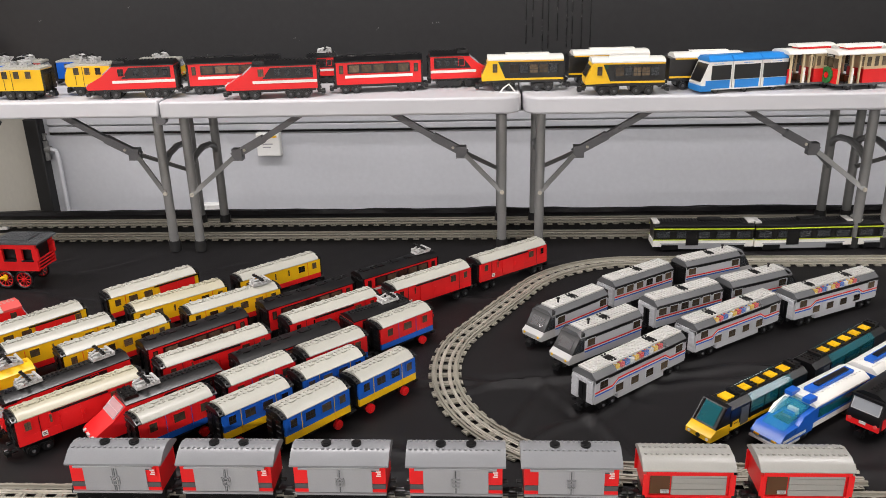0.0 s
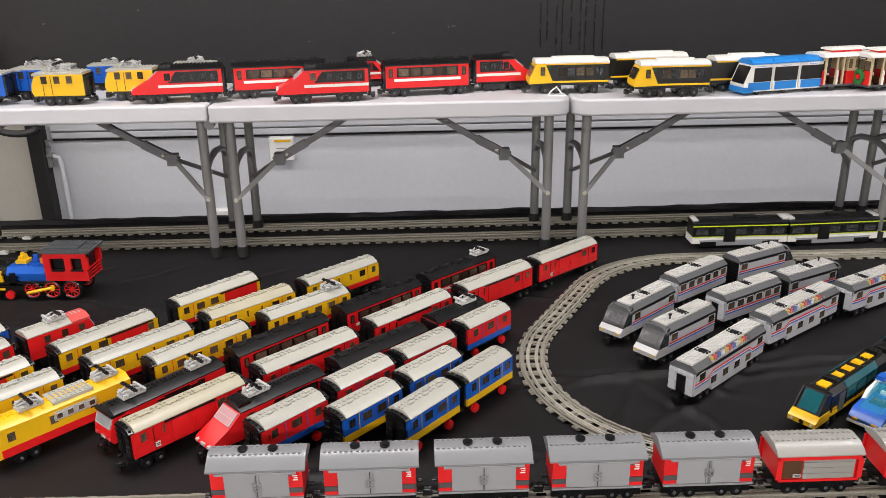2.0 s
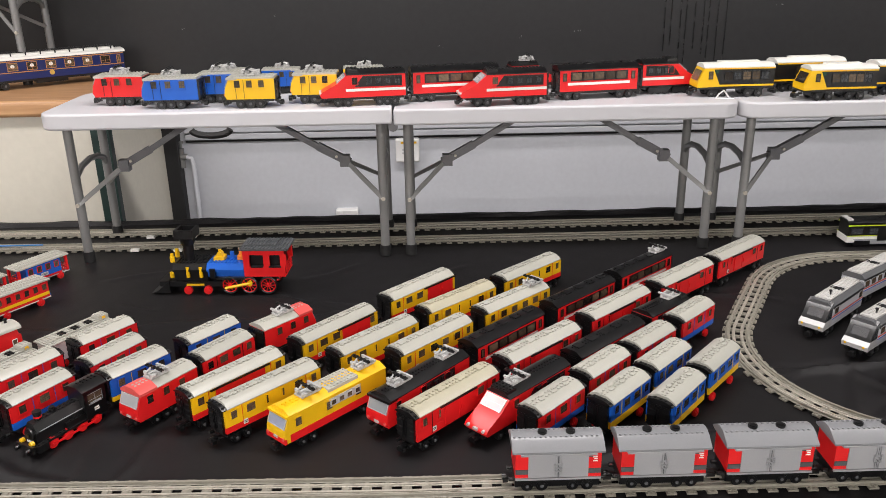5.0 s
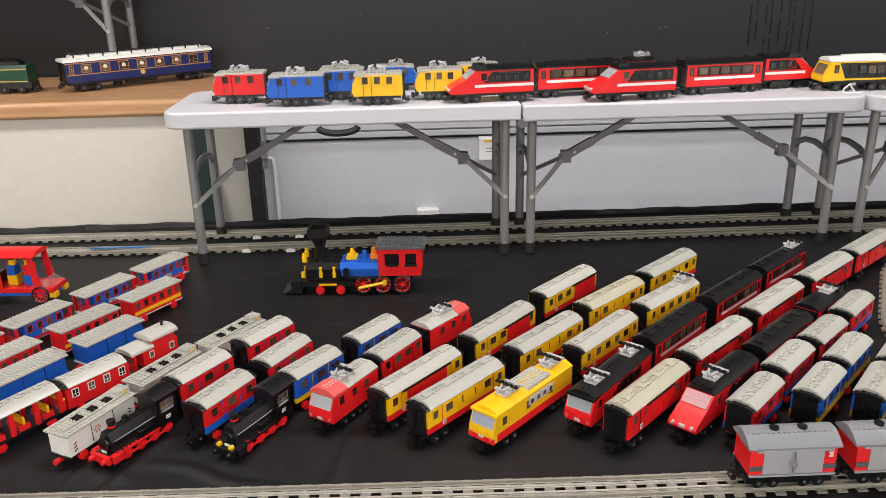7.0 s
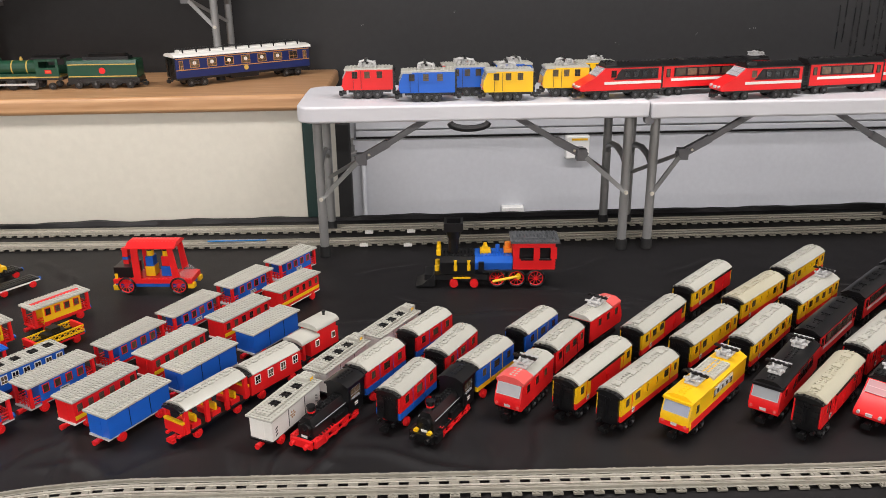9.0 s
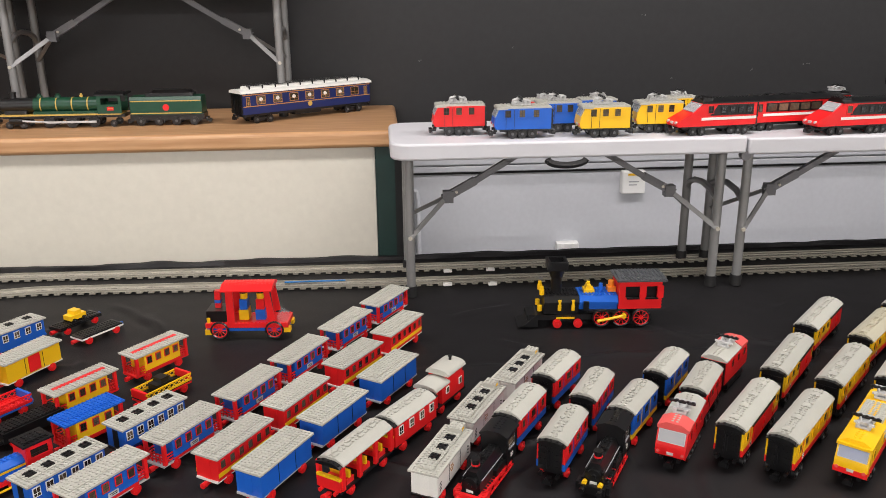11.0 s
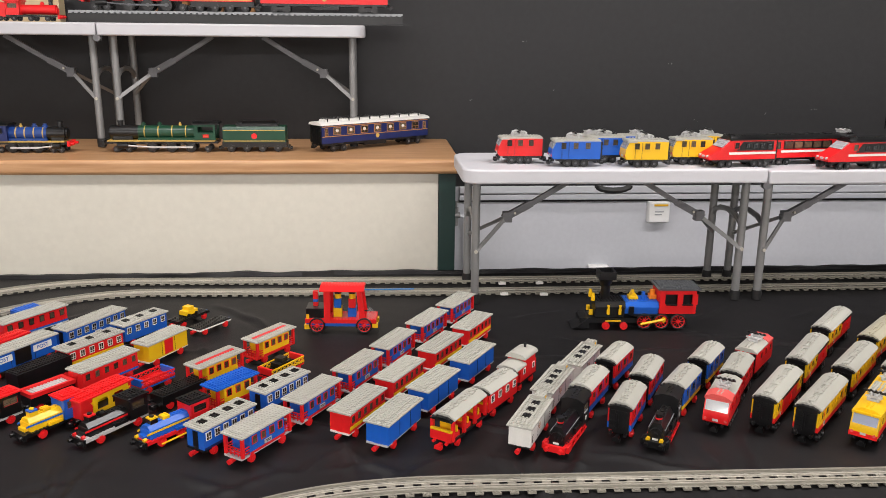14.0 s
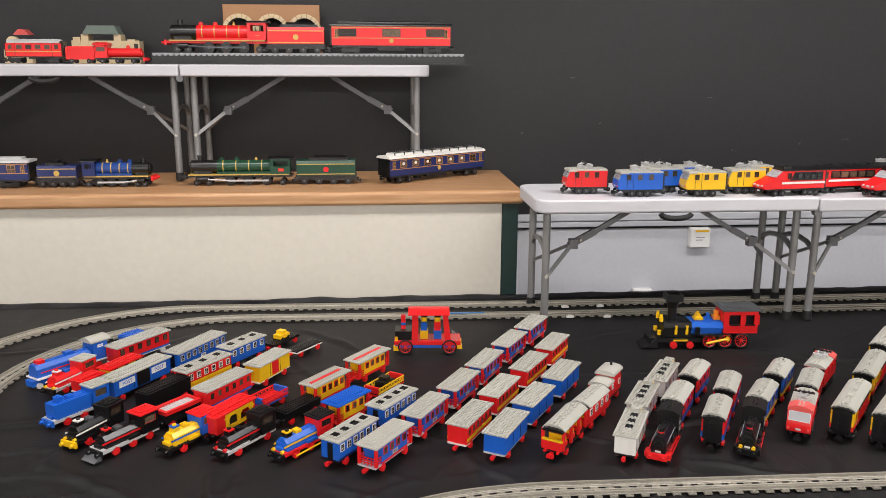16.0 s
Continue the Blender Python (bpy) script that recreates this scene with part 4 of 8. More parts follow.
    if kind == "slope":
        g = Geo().box(tip - 0.026, tip - 0.002, -half * 0.75, half * 0.75, top - 0.008, top + 0.0016)
        for k in range(3):
            for sy in (-0.016, -0.008, 0.0, 0.008, 0.016):
                g.stud(tip - 0.022 + k * 0.008, sy, top + 0.0016)
        part("cab_roof", g.mesh("cab_roof", abs_("black")), e, "black studded cab roof")
    if band:
        stripe(e, L * 0.70, half, band[0], band[1], band[2], x0=-L / 2)
    for s in (-1, 1):
        part("headlight", Geo().cyl((L / 2 - 0.004, s * half * (0.68 if kind == "slope" else 0.8), zf + 0.009), 0.0030, 0.0052, "x", 12).mesh("headlight", abs_("plategrey" if kind == "slope" else "pink")), e)
    part("front_plate", Geo().box(L / 2 - 0.003, L / 2 + 0.0009, -0.0055, 0.0055, zf + 0.0055, zf + 0.0105).mesh("front_plate", abs_("plategrey")), e, "small pale front plate")
    if L < 0.13:
        bogie(e, 0.0, wheel, r=0.0105, n=3, span=0.044)
        for s in (-1, 1):
            for wx in (0.026, 0.044):
                door_line(e, L / 2 - wx, s * (half + 0.0002), zf + 0.002, ze - 0.002, "black")
    else:
        bogie(e, L / 2 - 0.050, wheel, n=2)
        bogie(e, -L / 2 + 0.042, wheel, n=3, span=0.034)
    coupler(e, L / 2 - 0.008, 1)
    coupler(e, -L / 2 + 0.002, -1)
    end_wall(e, -L / 2, -1, half - 0.001, zf, ze - 0.001)
    return e


def steam(label, x, y, h, L=0.15, boiler="black", cab="black", cabroof="black", frame="black", wheel="red", chimney="black", z0=0.0, scoop=None, half=0.022, nwheels=3, lights=None, trim=None, dome=None, boilerbox=True,
          ring=None, brick=False, buffers="black", rods=None, r=0.0095, tall=0.0, boxy=False):
    """A small toy-brick steam engine, chimney towards +x."""
    e = base("toy_steam_engine", label, "toy locomotive", pose(x, y, z0, 0, 0, h), "toy steam engines")
    zf = 0.020
    part("frame", Geo().box(-L / 2, L / 2, -half, half, zf - 0.006, zf).mesh("frame", abs_(frame)), e)
    xb = -L / 2 + 0.046
    g = Geo()
    if boxy:
        top = zf + 0.0335 + tall
        g.box(xb, L / 2 - 0.006, -half * 0.86, half * 0.86, zf, top)
        for k in range(int((L / 2 - 0.006 - xb) / 0.008)):
            for sy in (-0.012, -0.004, 0.004, 0.012):
                g.stud(xb + 0.004 + k * 0.008, sy, top)
    elif boilerbox:
        g.box(xb, L / 2 - 0.010, -half * 0.72, half * 0.72, zf, zf + 0.019)
        g.prism([(-half * 0.72, zf + 0.019), (-half * 0.36, zf + 0.028 + tall), (half * 0.36, zf + 0.028 + tall), (half * 0.72, zf + 0.019)], xb, L / 2 - 0.012)
        top = zf + 0.028 + tall
        for k in range(int((L / 2 - 0.02 - xb) / 0.008)):
            for sy in (-0.004, 0.004):
                g.stud(xb + 0.006 + k * 0.008, sy, top)
    else:
        g.cyl((xb, 0, zf + 0.018), 0.0165, L / 2 - 0.010 - xb, "x", 18)
        top = zf + 0.0345
    part("boiler", g.mesh("boiler", abs_(boiler)), e)
    cx = L / 2 - 0.028
    if brick:
        part("smokebox_front", Geo().box(L / 2 - 0.012, L / 2 - 0.002, -half * 0.5, half * 0.5, zf, zf + 0.010).mesh("smokebox_front", abs_(boiler)), e)
        part("chimney", Geo().box(cx - 0.008, cx + 0.008, -0.008, 0.008, top, top + 0.0096).box(cx - 0.0084, cx + 0.0084, -0.0084, 0.0084, top + 0.0096, top + 0.0128, 1).stud(cx, 0, top + 0.0128, r=0.005, h=0.003).mesh("chimney", abs_(chimney), abs_(ring or trim or chimney)), e)
        part("steam_dome", Geo().box(cx - 0.036, cx - 0.020, -0.008, 0.008, top, top + 0.0064).stud(cx - 0.032, 0.004, top + 0.0064).stud(cx - 0.024, 0.004, top + 0.0064).stud(cx - 0.032, -0.004, top + 0.0064).stud(cx - 0.024, -0.004, top + 0.0064).mesh("steam_dome", abs_(dome or boiler)), e)
        g = Geo().box(L / 2 - 0.010, L / 2 + 0.001, -half, half, zf, zf + 0.0032)
        for k in range(5):
            g.stud(L / 2 - 0.005, (k - 2) * 0.008, zf + 0.0032)
        for s in (-1, 1):
            for k in range(int((L - 0.06) / 0.008)):
                g.stud(xb + 0.006 + k * 0.008, s * half * 0.88, zf)
        part("front_deck", g.mesh("front_deck", abs_(frame)), e)
    else:
        part("smokebox_front", Geo().cyl((L / 2 - 0.012, 0, zf + 0.014), 0.012, 0.006, "x", 16).cyl((L / 2 - 0.006, 0, zf + 0.014), 0.004, 0.003, "x", 10).mesh("smokebox_front", abs_("black" if boiler == "black" else boiler)), e)
        cx = L / 2 - 0.028
        part("chimney", Geo().cyl((cx, 0, top - 0.001), 0.0065, 0.012, "z", 14).cyl((cx, 0, top + 0.011), 0.0078, 0.005, "z", 14).cyl((cx, 0, top + 0.004), 0.0072, 0.003, "z", 14, 1).mesh("chimney", abs_(chimney), abs_(ring or trim or chimney)), e)
        part("steam_dome", Geo().cyl((cx - 0.028, 0, top - 0.001), 0.0065, 0.008, "z", 14).cyl((cx - 0.028, 0, top + 0.007), 0.0045, 0.003, "z", 12).mesh("steam_dome", abs_(dome or boiler)), e)
    # cab
    zc = zf + 0.044 + tall
    g = Geo()
    for s in (-1, 1):
        g.box(-L / 2 + 0.002, xb, s * half - 0.002, s * half + 0.002, zf, zf + 0.022)
        for px in (-L / 2 + 0.004, xb - 0.004):
            g.box(px - 0.003, px + 0.003, s * half - 0.002, s * half + 0.002, zf + 0.022, zc)
        g.box(-L / 2 + 0.002, xb, s * half - 0.002, s * half + 0.002, zc - 0.006, zc)
    g.box(xb - 0.003, xb, -half, half, zf, zc)
    part("cab", g.mesh("cab", abs_(cab)), e)
    for s in (-1, 1):
        window(e, (xb - L / 2) / 2, s * (half - 0.0016), zf + 0.030 + tall * 0.5, xb + L / 2 - 0.014, 0.017 + tall * 0.5, "red" if cabroof == "red" else ("midgrey" if ring else cab))
    if brick:
        xr = -L / 2 + 0.024
        g = Geo().box(-L / 2 - 0.004, xb + 0.004, -half - 0.002, half + 0.002, zc, zc + 0.0032).box(-L / 2 + 0.004, xb - 0.004, -half * 0.7, half * 0.7, zc + 0.0032, zc + 0.0064)
        for i in range(6):
            for k in range(5):
                g.stud(-L / 2 + 0.003 + i * 0.008, (k - 2) * 0.008, zc + (0.0064 if 0 < i < 5 and abs(k - 2) < 2 else 0.0032))
    else:
        g = Geo().prism([(-half - 0.004, zc), (-half - 0.004, zc + 0.003), (-half * 0.5, zc + 0.010), (half * 0.5, zc + 0.010), (half + 0.004, zc + 0.003), (half + 0.004, zc)], -L / 2 - 0.004, xb + 0.004)
    for k in range(0 if brick else 5):
        for sy in (-0.004, 0.004):
            g.stud(-L / 2 + 0.004 + k * 0.008, sy, zc + 0.010)
    part("cab_roof", g.mesh("cab_roof", abs_(cabroof)), e)
    for s in (-1, 1):
        if ring:
            sticker(e, -L / 2 + 0.024, s * (half + 0.0021), zf + 0.012, 0.010, 0.007, "white", 1)
            part("side_tank", Geo().box(xb, xb + 0.040, min(s * half * 0.72, s * half), max(s * half * 0.72, s * half), zf, zf + 0.012).mesh("side_tank", abs_(boiler)), e)
    if ring:
        for s in (-1, 1):
            g = Geo()
            for k in range(int((L - 0.058) / 0.008)):
                g.stud(xb + 0.005 + k * 0.008, s * half * 0.86, zf + (0.012 if k < 4 else 0.0))
            part("running_board", g.box(xb - 0.002, L / 2 - 0.004, min(s * half * 0.7, s * (half + 0.002)), max(s * half * 0.7, s * (half + 0.002)), zf - 0.003, zf + 0.0003, 1).mesh("running_board", abs_(boiler), abs_("red" if buffers == "red" else frame)), e)
            part("handrail", Geo().tube([(xb, s * half * 0.76, zf + 0.021), (L / 2 - 0.016, s * half * 0.76, zf + 0.021)], 0.0009, 6).mesh("handrail", abs_("midgrey")), e)
            part("cylinder_block", Geo().box(L / 2 - 0.022, L / 2 - 0.002, min(s * (half - 0.004), s * (half + 0.006)), max(s * (half - 0.004), s * (half + 0.006)), 0.008, zf + 0.001).stud(L / 2 - 0.016, s * half, zf + 0.001).stud(L / 2 - 0.008, s * half, zf + 0.001).mesh("cylinder_block", abs_("red" if buffers == "red" else "black")), e)
            part("side_rod", Geo().box(-L / 2 + 0.022, L / 2 - 0.030, min(s * (half + 0.0035), s * (half + 0.005)), max(s * (half + 0.0035), s * (half + 0.005)), r - 0.0018, r + 0.0018).mesh("side_rod", abs_("red")), e)
            part("cab_window", Geo().box(-L / 2 + 0.012, xb - 0.012, min(s * half, s * (half + 0.0024)), max(s * half, s * (half + 0.0024)), zf + 0.0235, zf + 0.0265).mesh("cab_window", abs_("midgrey")), e)
        part("number_plate", Geo().box(L / 2 - 0.0058, L / 2 - 0.005, -0.006, 0.006, zf + 0.0005, zf + 0.005).mesh("number_plate", abs_("white")), e)
    if trim:
        stripe(e, L - 0.05, half * 0.73, zf + 0.012, zf + 0.016, trim, x0=xb)
    if brick and not boxy:
        for s in (-1, 1):
            part("side_step", Geo().box(xb + 0.004, xb + 0.036, min(s * half * 0.7, s * half), max(s * half * 0.7, s * half), zf + 0.0001, zf + 0.0064).stud(xb + 0.010, s * half * 0.85, zf + 0.0064).stud(xb + 0.020, s * half * 0.85, zf + 0.0064).stud(xb + 0.030, s * half * 0.85, zf + 0.0064).mesh("side_step", abs_(boiler)), e)
    for k in range(nwheels):
        wheels(e, [-L / 2 + 0.026 + k * (L - 0.060) / max(1, nwheels - 1)], half - 0.003, r, wheel)
    if rods:
        for s in (-1, 1):
            part("side_rod", Geo().tube([(-L / 2 + 0.026, s * (half + 0.003), r), (L / 2 - 0.030, s * (half + 0.003), r - 0.002)], 0.002, 6).mesh("side_rod", abs_(rods)), e)
    part("buffer_beam", Geo().box(L / 2, L / 2 + 0.006, -half, half, 0.008, zf + 0.002).mesh("buffer_beam", abs_(buffers)), e)
    for s in (-1, 1):
        part("buffer", Geo().cyl((L / 2 + 0.006, s * half * 0.66, 0.015), 0.0042, 0.008, "x", 12).mesh("buffer", abs_(buffers)), e)
        if lights:
            part("lamp", Geo().cyl((L / 2 - 0.004, s * half * 0.6, zf + 0.004), 0.0042, 0.007, "x", 12).mesh("lamp", abs_(lights)), e)
    if scoop:
        g = Geo().prism([(L / 2 + 0.004, 0.003), (L / 2 + 0.024, 0.003), (L / 2 + 0.004, 0.014)], -half, half, "y")
        part("cowcatcher", g.mesh("cowcatcher", abs_(scoop)), e)
    return e


def tender(label, x, y, h, L=0.09, half=0.022, body="black", load="black", z0=0.0, wheel="red", height=0.044, studs=True, rim=None):
    e = base("toy_tender", label, "toy tender", pose(x, y, z0, 0, 0, h), "toy tenders and wagons")
    zf = 0.018
    part("body", Geo().box(-L / 2, L / 2, -half, half, zf - 0.004, height).mesh("body", abs_(body)), e)
    g = Geo().box(-L / 2 + 0.004, L / 2 - 0.004, -half + 0.004, half - 0.004, height, height + 0.003)
    if studs:
        for i in range(int(L / 0.008) - 1):
            for j in range(5):
                g.stud(-L / 2 + 0.009 + i * 0.008, (j - 2) * 0.008, height + 0.003)
    part("load", g.mesh("load", abs_(load)), e)
    if rim:
        g = Geo()
        for s in (-1, 1):
            g.box(-L / 2, L / 2, s * half - 0.004, s * half + 0.004, height, height + 0.009)
            g.box(min(s * L / 2, s * (L / 2 - 0.008)), max(s * L / 2, s * (L / 2 - 0.008)), -half + 0.004, half - 0.004, height, height + 0.009)
        part("rim", g.mesh("rim", abs_(rim)), e)
    for s in (-1, 1):
        wheels(e, [s * (L / 2 - 0.02)], half - 0.003, 0.0088, wheel)
        coupler(e, s * L / 2, s, "black")
    return e


def open_wagon(label, x, y, h, L=0.10, half=0.022, deck="black", sides=None, frame="white", cargo=None, z0=0.0, wheel="red"):
    e = base("toy_wagon", label, "toy wagon", pose(x, y, z0, 0, 0, h), "toy tenders and wagons")
    zf = 0.018
    part("frame", Geo().box(-L / 2, L / 2, -half, half, zf - 0.004, zf).mesh("frame", abs_(frame)), e)
    g = Geo().box(-L / 2 + 0.001, L / 2 - 0.001, -half + 0.001, half - 0.001, zf, zf + 0.0035)
    for i in range(int(L / 0.008) - 1):
        for j in range(5):
            g.stud(-L / 2 + 0.008 + i * 0.008, (j - 2) * 0.008, zf + 0.0035)
    part("deck", g.mesh("deck", abs_(deck)), e)
    if sides:
        for s in (-1, 1):
            g = Geo()
            g.box(-L / 2, L / 2, s * half - 0.001, s * half + 0.001, zf + 0.003, zf + 0.007)
            g.box(-L / 2, L / 2, s * half - 0.001, s * half + 0.001, zf + 0.016, zf + 0.019)
            n = int(L / 0.012)
            for k in range(n):
                a = -L / 2 + L * (k + 0.5) / n
                g.tube([(a - 0.006, s * half, zf + 0.007), (a + 0.006, s * half, zf + 0.016)], 0.0011, 4)
                g.tube([(a + 0.006, s * half, zf + 0.007), (a - 0.006, s * half, zf + 0.016)], 0.0011, 4)
            part("side_fence", g.mesh("side_fence", abs_(sides[0])), e)
            part("end_board", Geo().box(min(s * L / 2, s * (L / 2 - 0.006)), max(s * L / 2, s * (L / 2 - 0.006)), -half, half, zf + 0.0035, zf + 0.020).mesh("end_board", abs_(sides[1])), e)
    if cargo:
        part("toy_car_load", Geo().box(-0.022, 0.022, -0.014, 0.014, zf + 0.008, zf + 0.020).box(-0.010, 0.010, -0.012, 0.012, zf + 0.020, zf + 0.030).mesh("toy_car_load", abs_(cargo)), e)
        for sx in (-0.014, 0.014):
            wheels(e, [sx], 0.015, 0.005, "black", z=zf + 0.008)
    for s in (-1, 1):
        wheels(e, [s * (L / 2 - 0.020)], half - 0.003, 0.0088, wheel)
        part("coupler", shared(("ocoup", s), lambda: Geo().box(-0.004, 0.008, -0.003, 0.003, 0.008, 0.014).cyl((0.006, 0, 0.011), 0.0052, 0.008, "x", 10).mesh("coupler", abs_("red" if s > 0 else "blue"))), e, at=pose(s * (L / 2 - 0.002), 0, 0, 0, 0, 0 if s > 0 else 180))
    return e


def silver(label, x, y, h, L=0.195, half=0.027, nose=0, dome=False, nwin=5, z0=0.0):
    """A light grey coach with dark sloped roof edges and red, white and blue stripes; nose = 1 for a driving end at +x."""
    e = base("toy_coach" if not nose else "toy_locomotive", label, "toy train coach" if not nose else "toy locomotive", pose(x, y, z0, 0, 0, h), "silver toy train")
    zf, ze = 0.020, 0.064
    xb = L / 2 - (0.040 if nose else 0.006)
    xa = -L / 2 + 0.006
    part("underframe", Geo().box(xa, L / 2 - 0.02, -half + 0.005, half - 0.005, zf - 0.005, zf).mesh("underframe", abs_("black")), e)
    part("body", Geo().box(xa, xb, -half, half, zf, ze).mesh("body", abs_("medgrey")), e)
    if dome:
        part("lower_deck", Geo().box(xa + 0.062, xb - 0.062, -half, half, 0.010, zf).mesh("lower_deck", abs_("medgrey")), e)
    zt = ze + 0.013
    slope = [(-half - 0.001, ze), (-half - 0.001, ze + 0.004), (-half * 0.62, zt), (half * 0.62, zt), (half + 0.001, ze + 0.004), (half + 0.001, ze)]
    if dome:
        a, b = xa + 0.055, xb - 0.055
        part("roof_slope", Geo().prism(slope, xa, a).mesh("roof_slope", abs_("slategrey")), e)
        part("roof_slope", Geo().prism(slope, b, xb).mesh("roof_slope", abs_("slategrey")), e)
        part("dome_glazing", Geo().prism(slope, a, b).mesh("dome_glazing", CLEAR), e, "clear dome glazing")
        g = Geo()
        for k in range(10):
            sx = a + 0.010 + k * (b - a - 0.02) / 9
            for s in (-1, 1):
                g.box(sx - 0.006, sx + 0.004, s * 0.013 - 0.005, s * 0.013 + 0.006, ze - 0.002, ze + 0.0085, k % 4)
                g.cyl((sx - 0.001, s * 0.0125, ze + 0.0085), 0.0026, 0.003, "z", 8, (k + 1) % 4)
        part("seats", g.mesh("seats", abs_("red"), abs_("yellow"), abs_("white"), abs_("blue")), e)
    else:
        part("roof_slope", Geo().prism(slope, xa, xb).mesh("roof_slope", abs_("slategrey")), e)
    g = Geo().box(xa + 0.002, xb - 0.002, -half * 0.62, half * 0.62, zt, zt + 0.0032)
    n = int((xb - xa) / 0.008) - 1
    vx = (round(n * 0.25), round(n * 0.75)) if dome else (round(n * 0.5),)
    for i in range(n):
        for j in range(4):
            g.stud(xa + 0.008 + i * 0.008, (j - 1.5) * 0.008, zt + 0.0032, 1 if i in vx or i - 1 in vx else 0)
    for i in vx:
        g.box(xa + 0.004 + i * 0.008, xa + 0.020 + i * 0.008, -0.008, 0.008, zt + 0.0032, zt + 0.0042, 1)
    part("roof_plate", g.mesh("roof_plate", abs_("plategrey"), abs_("black")), e)
    for s in (-1, 1):
        step = 0.0
        for (z0_, z1_, c) in ((0.0405, 0.0433, "red"), (0.0384, 0.0405, "white"), (0.0354, 0.0384, "blue")):
            g = Geo()
            if dome:
                for u0, u1, dz in ((xa, xa + 0.045, 0.0), (xa + 0.060, xb - 0.060, 0.010), (xb - 0.045, xb, 0.0)):
                    g.box(u0, u1, min(s * half, s * (half + 0.0006)), max(s * half, s * (half + 0.0006)), z0_ + dz, z1_ + dz)
                for u0, u1, da, db in ((xa + 0.045, xa + 0.060, 0, 0.010), (xb - 0.060, xb - 0.045, 0.010, 0)):
                    g.prism([(u0, z0_ + da), (u1, z0_ + db), (u1, z1_ + db), (u0, z1_ + da)], min(s * half, s * (half + 0.0006)), max(s * half, s * (half + 0.0006)), "y")
            else:
                g.box(xa, xb, min(s * half, s * (half + 0.0006)), max(s * half, s * (half + 0.0006)), z0_, z1_)
            part("stripe", g.mesh("stripe", abs_(c)), e, c + " stripe")
        for k in range(nwin):
            wx = xa + (xb - xa) * (k + 0.5) / nwin
            zz = 0.054
            if dome and 0 < k < nwin - 1:
                zz = 0.033
            if nose and k not in (0, nwin - 1):
                continue
            window(e, wx, s * half, zz, 0.023, 0.0175, "medgrey")
        part("roof_edge", Geo().box(xa, xb, min(s * half, s * (half + 0.0012)), max(s * half, s * (half + 0.0012)), ze - 0.003, ze + 0.0036).mesh("roof_edge", abs_("black")), e)
    ends = [-1] if nose else [-1, 1]
    for s in ends:
        end_wall(e, xa if s < 0 else xb, s, half - 0.002, zf, ze, "black" if nose else "medgrey")
    if nose:
        prof = [(xb, zf), (L / 2, zf), (L / 2 + 0.001, zf + 0.012), (L / 2 - 0.010, zf + 0.022), (L / 2 - 0.027, ze + 0.004), (xb - 0.004, zt), (xb, zt)]
        part("cab", Geo().prism([(xb, zf + 0.018)] + [(L / 2 - 0.008, zf + 0.018), (L / 2 - 0.010, zf + 0.022), (L / 2 - 0.027, ze + 0.004), (xb, zt)], -half + 0.001, half - 0.001, "y").mesh("cab", abs_("black")), e)
        part("nose", Geo().prism([(xb, zf), (L / 2, zf), (L / 2 + 0.002, zf + 0.010), (L / 2 - 0.008, zf + 0.018), (xb, zf + 0.018)], -half, half, "y").mesh("nose", abs_("grey")), e)
        dx, dz = -0.017, (ze + 0.004) - (zf + 0.022)
        x0_, z0_ = L / 2 - 0.010, zf + 0.022
        nl = math.hypot(dx, dz)
        nx, nz = dz / nl * 0.001, -dx / nl * 0.001
        q = [(x0_ + dx * 0.10, z0_ + dz * 0.10), (x0_ + dx * 0.74, z0_ + dz * 0.74)]
        part("windscreen", Geo().prism([q[0], q[1], (q[1][0] + nx, q[1][1] + nz), (q[0][0] + nx, q[0][1] + nz)], -half * 0.62, half * 0.62, "y").mesh("windscreen", SMOKED), e, "smoked plastic windscreen")
        for s in (-1, 1):
            part("side_window", Geo().prism([(xb + 0.004, zf + 0.021), (L / 2 - 0.014, zf + 0.021), (L / 2 - 0.027, ze - 0.002), (xb + 0.004, ze - 0.002)], min(s * (half - 0.001), s * (half - 0.0002)), max(s * (half - 0.001), s * (half - 0.0002)), "y").mesh("side_window", DARKSCREEN), e)
            part("nose_light", Geo().cyl((L / 2 - 0.001, s * half * 0.7, zf + 0.008), 0.0026, 0.004, "x", 10).mesh("nose_light", abs_("yellow")), e)
        part("cab_roof", Geo().prism(slope, xb - 0.001, xb + 0.012).mesh("cab_roof", abs_("slategrey")), e)
        part("roof_horn", Geo().cyl((xb - 0.03, 0.004, zt + 0.003), 0.002, 0.008, "z", 8).cyl((xb - 0.03, 0.004, zt + 0.011), 0.0035, 0.003, "z", 8).mesh("roof_horn", abs_("black")), e)
    bogie(e, L / 2 - 0.042)
    bogie(e, -L / 2 + 0.034)
    coupler(e, L / 2 - 0.004, 1)
    coupler(e, -L / 2 + 0.004, -1)
    return e


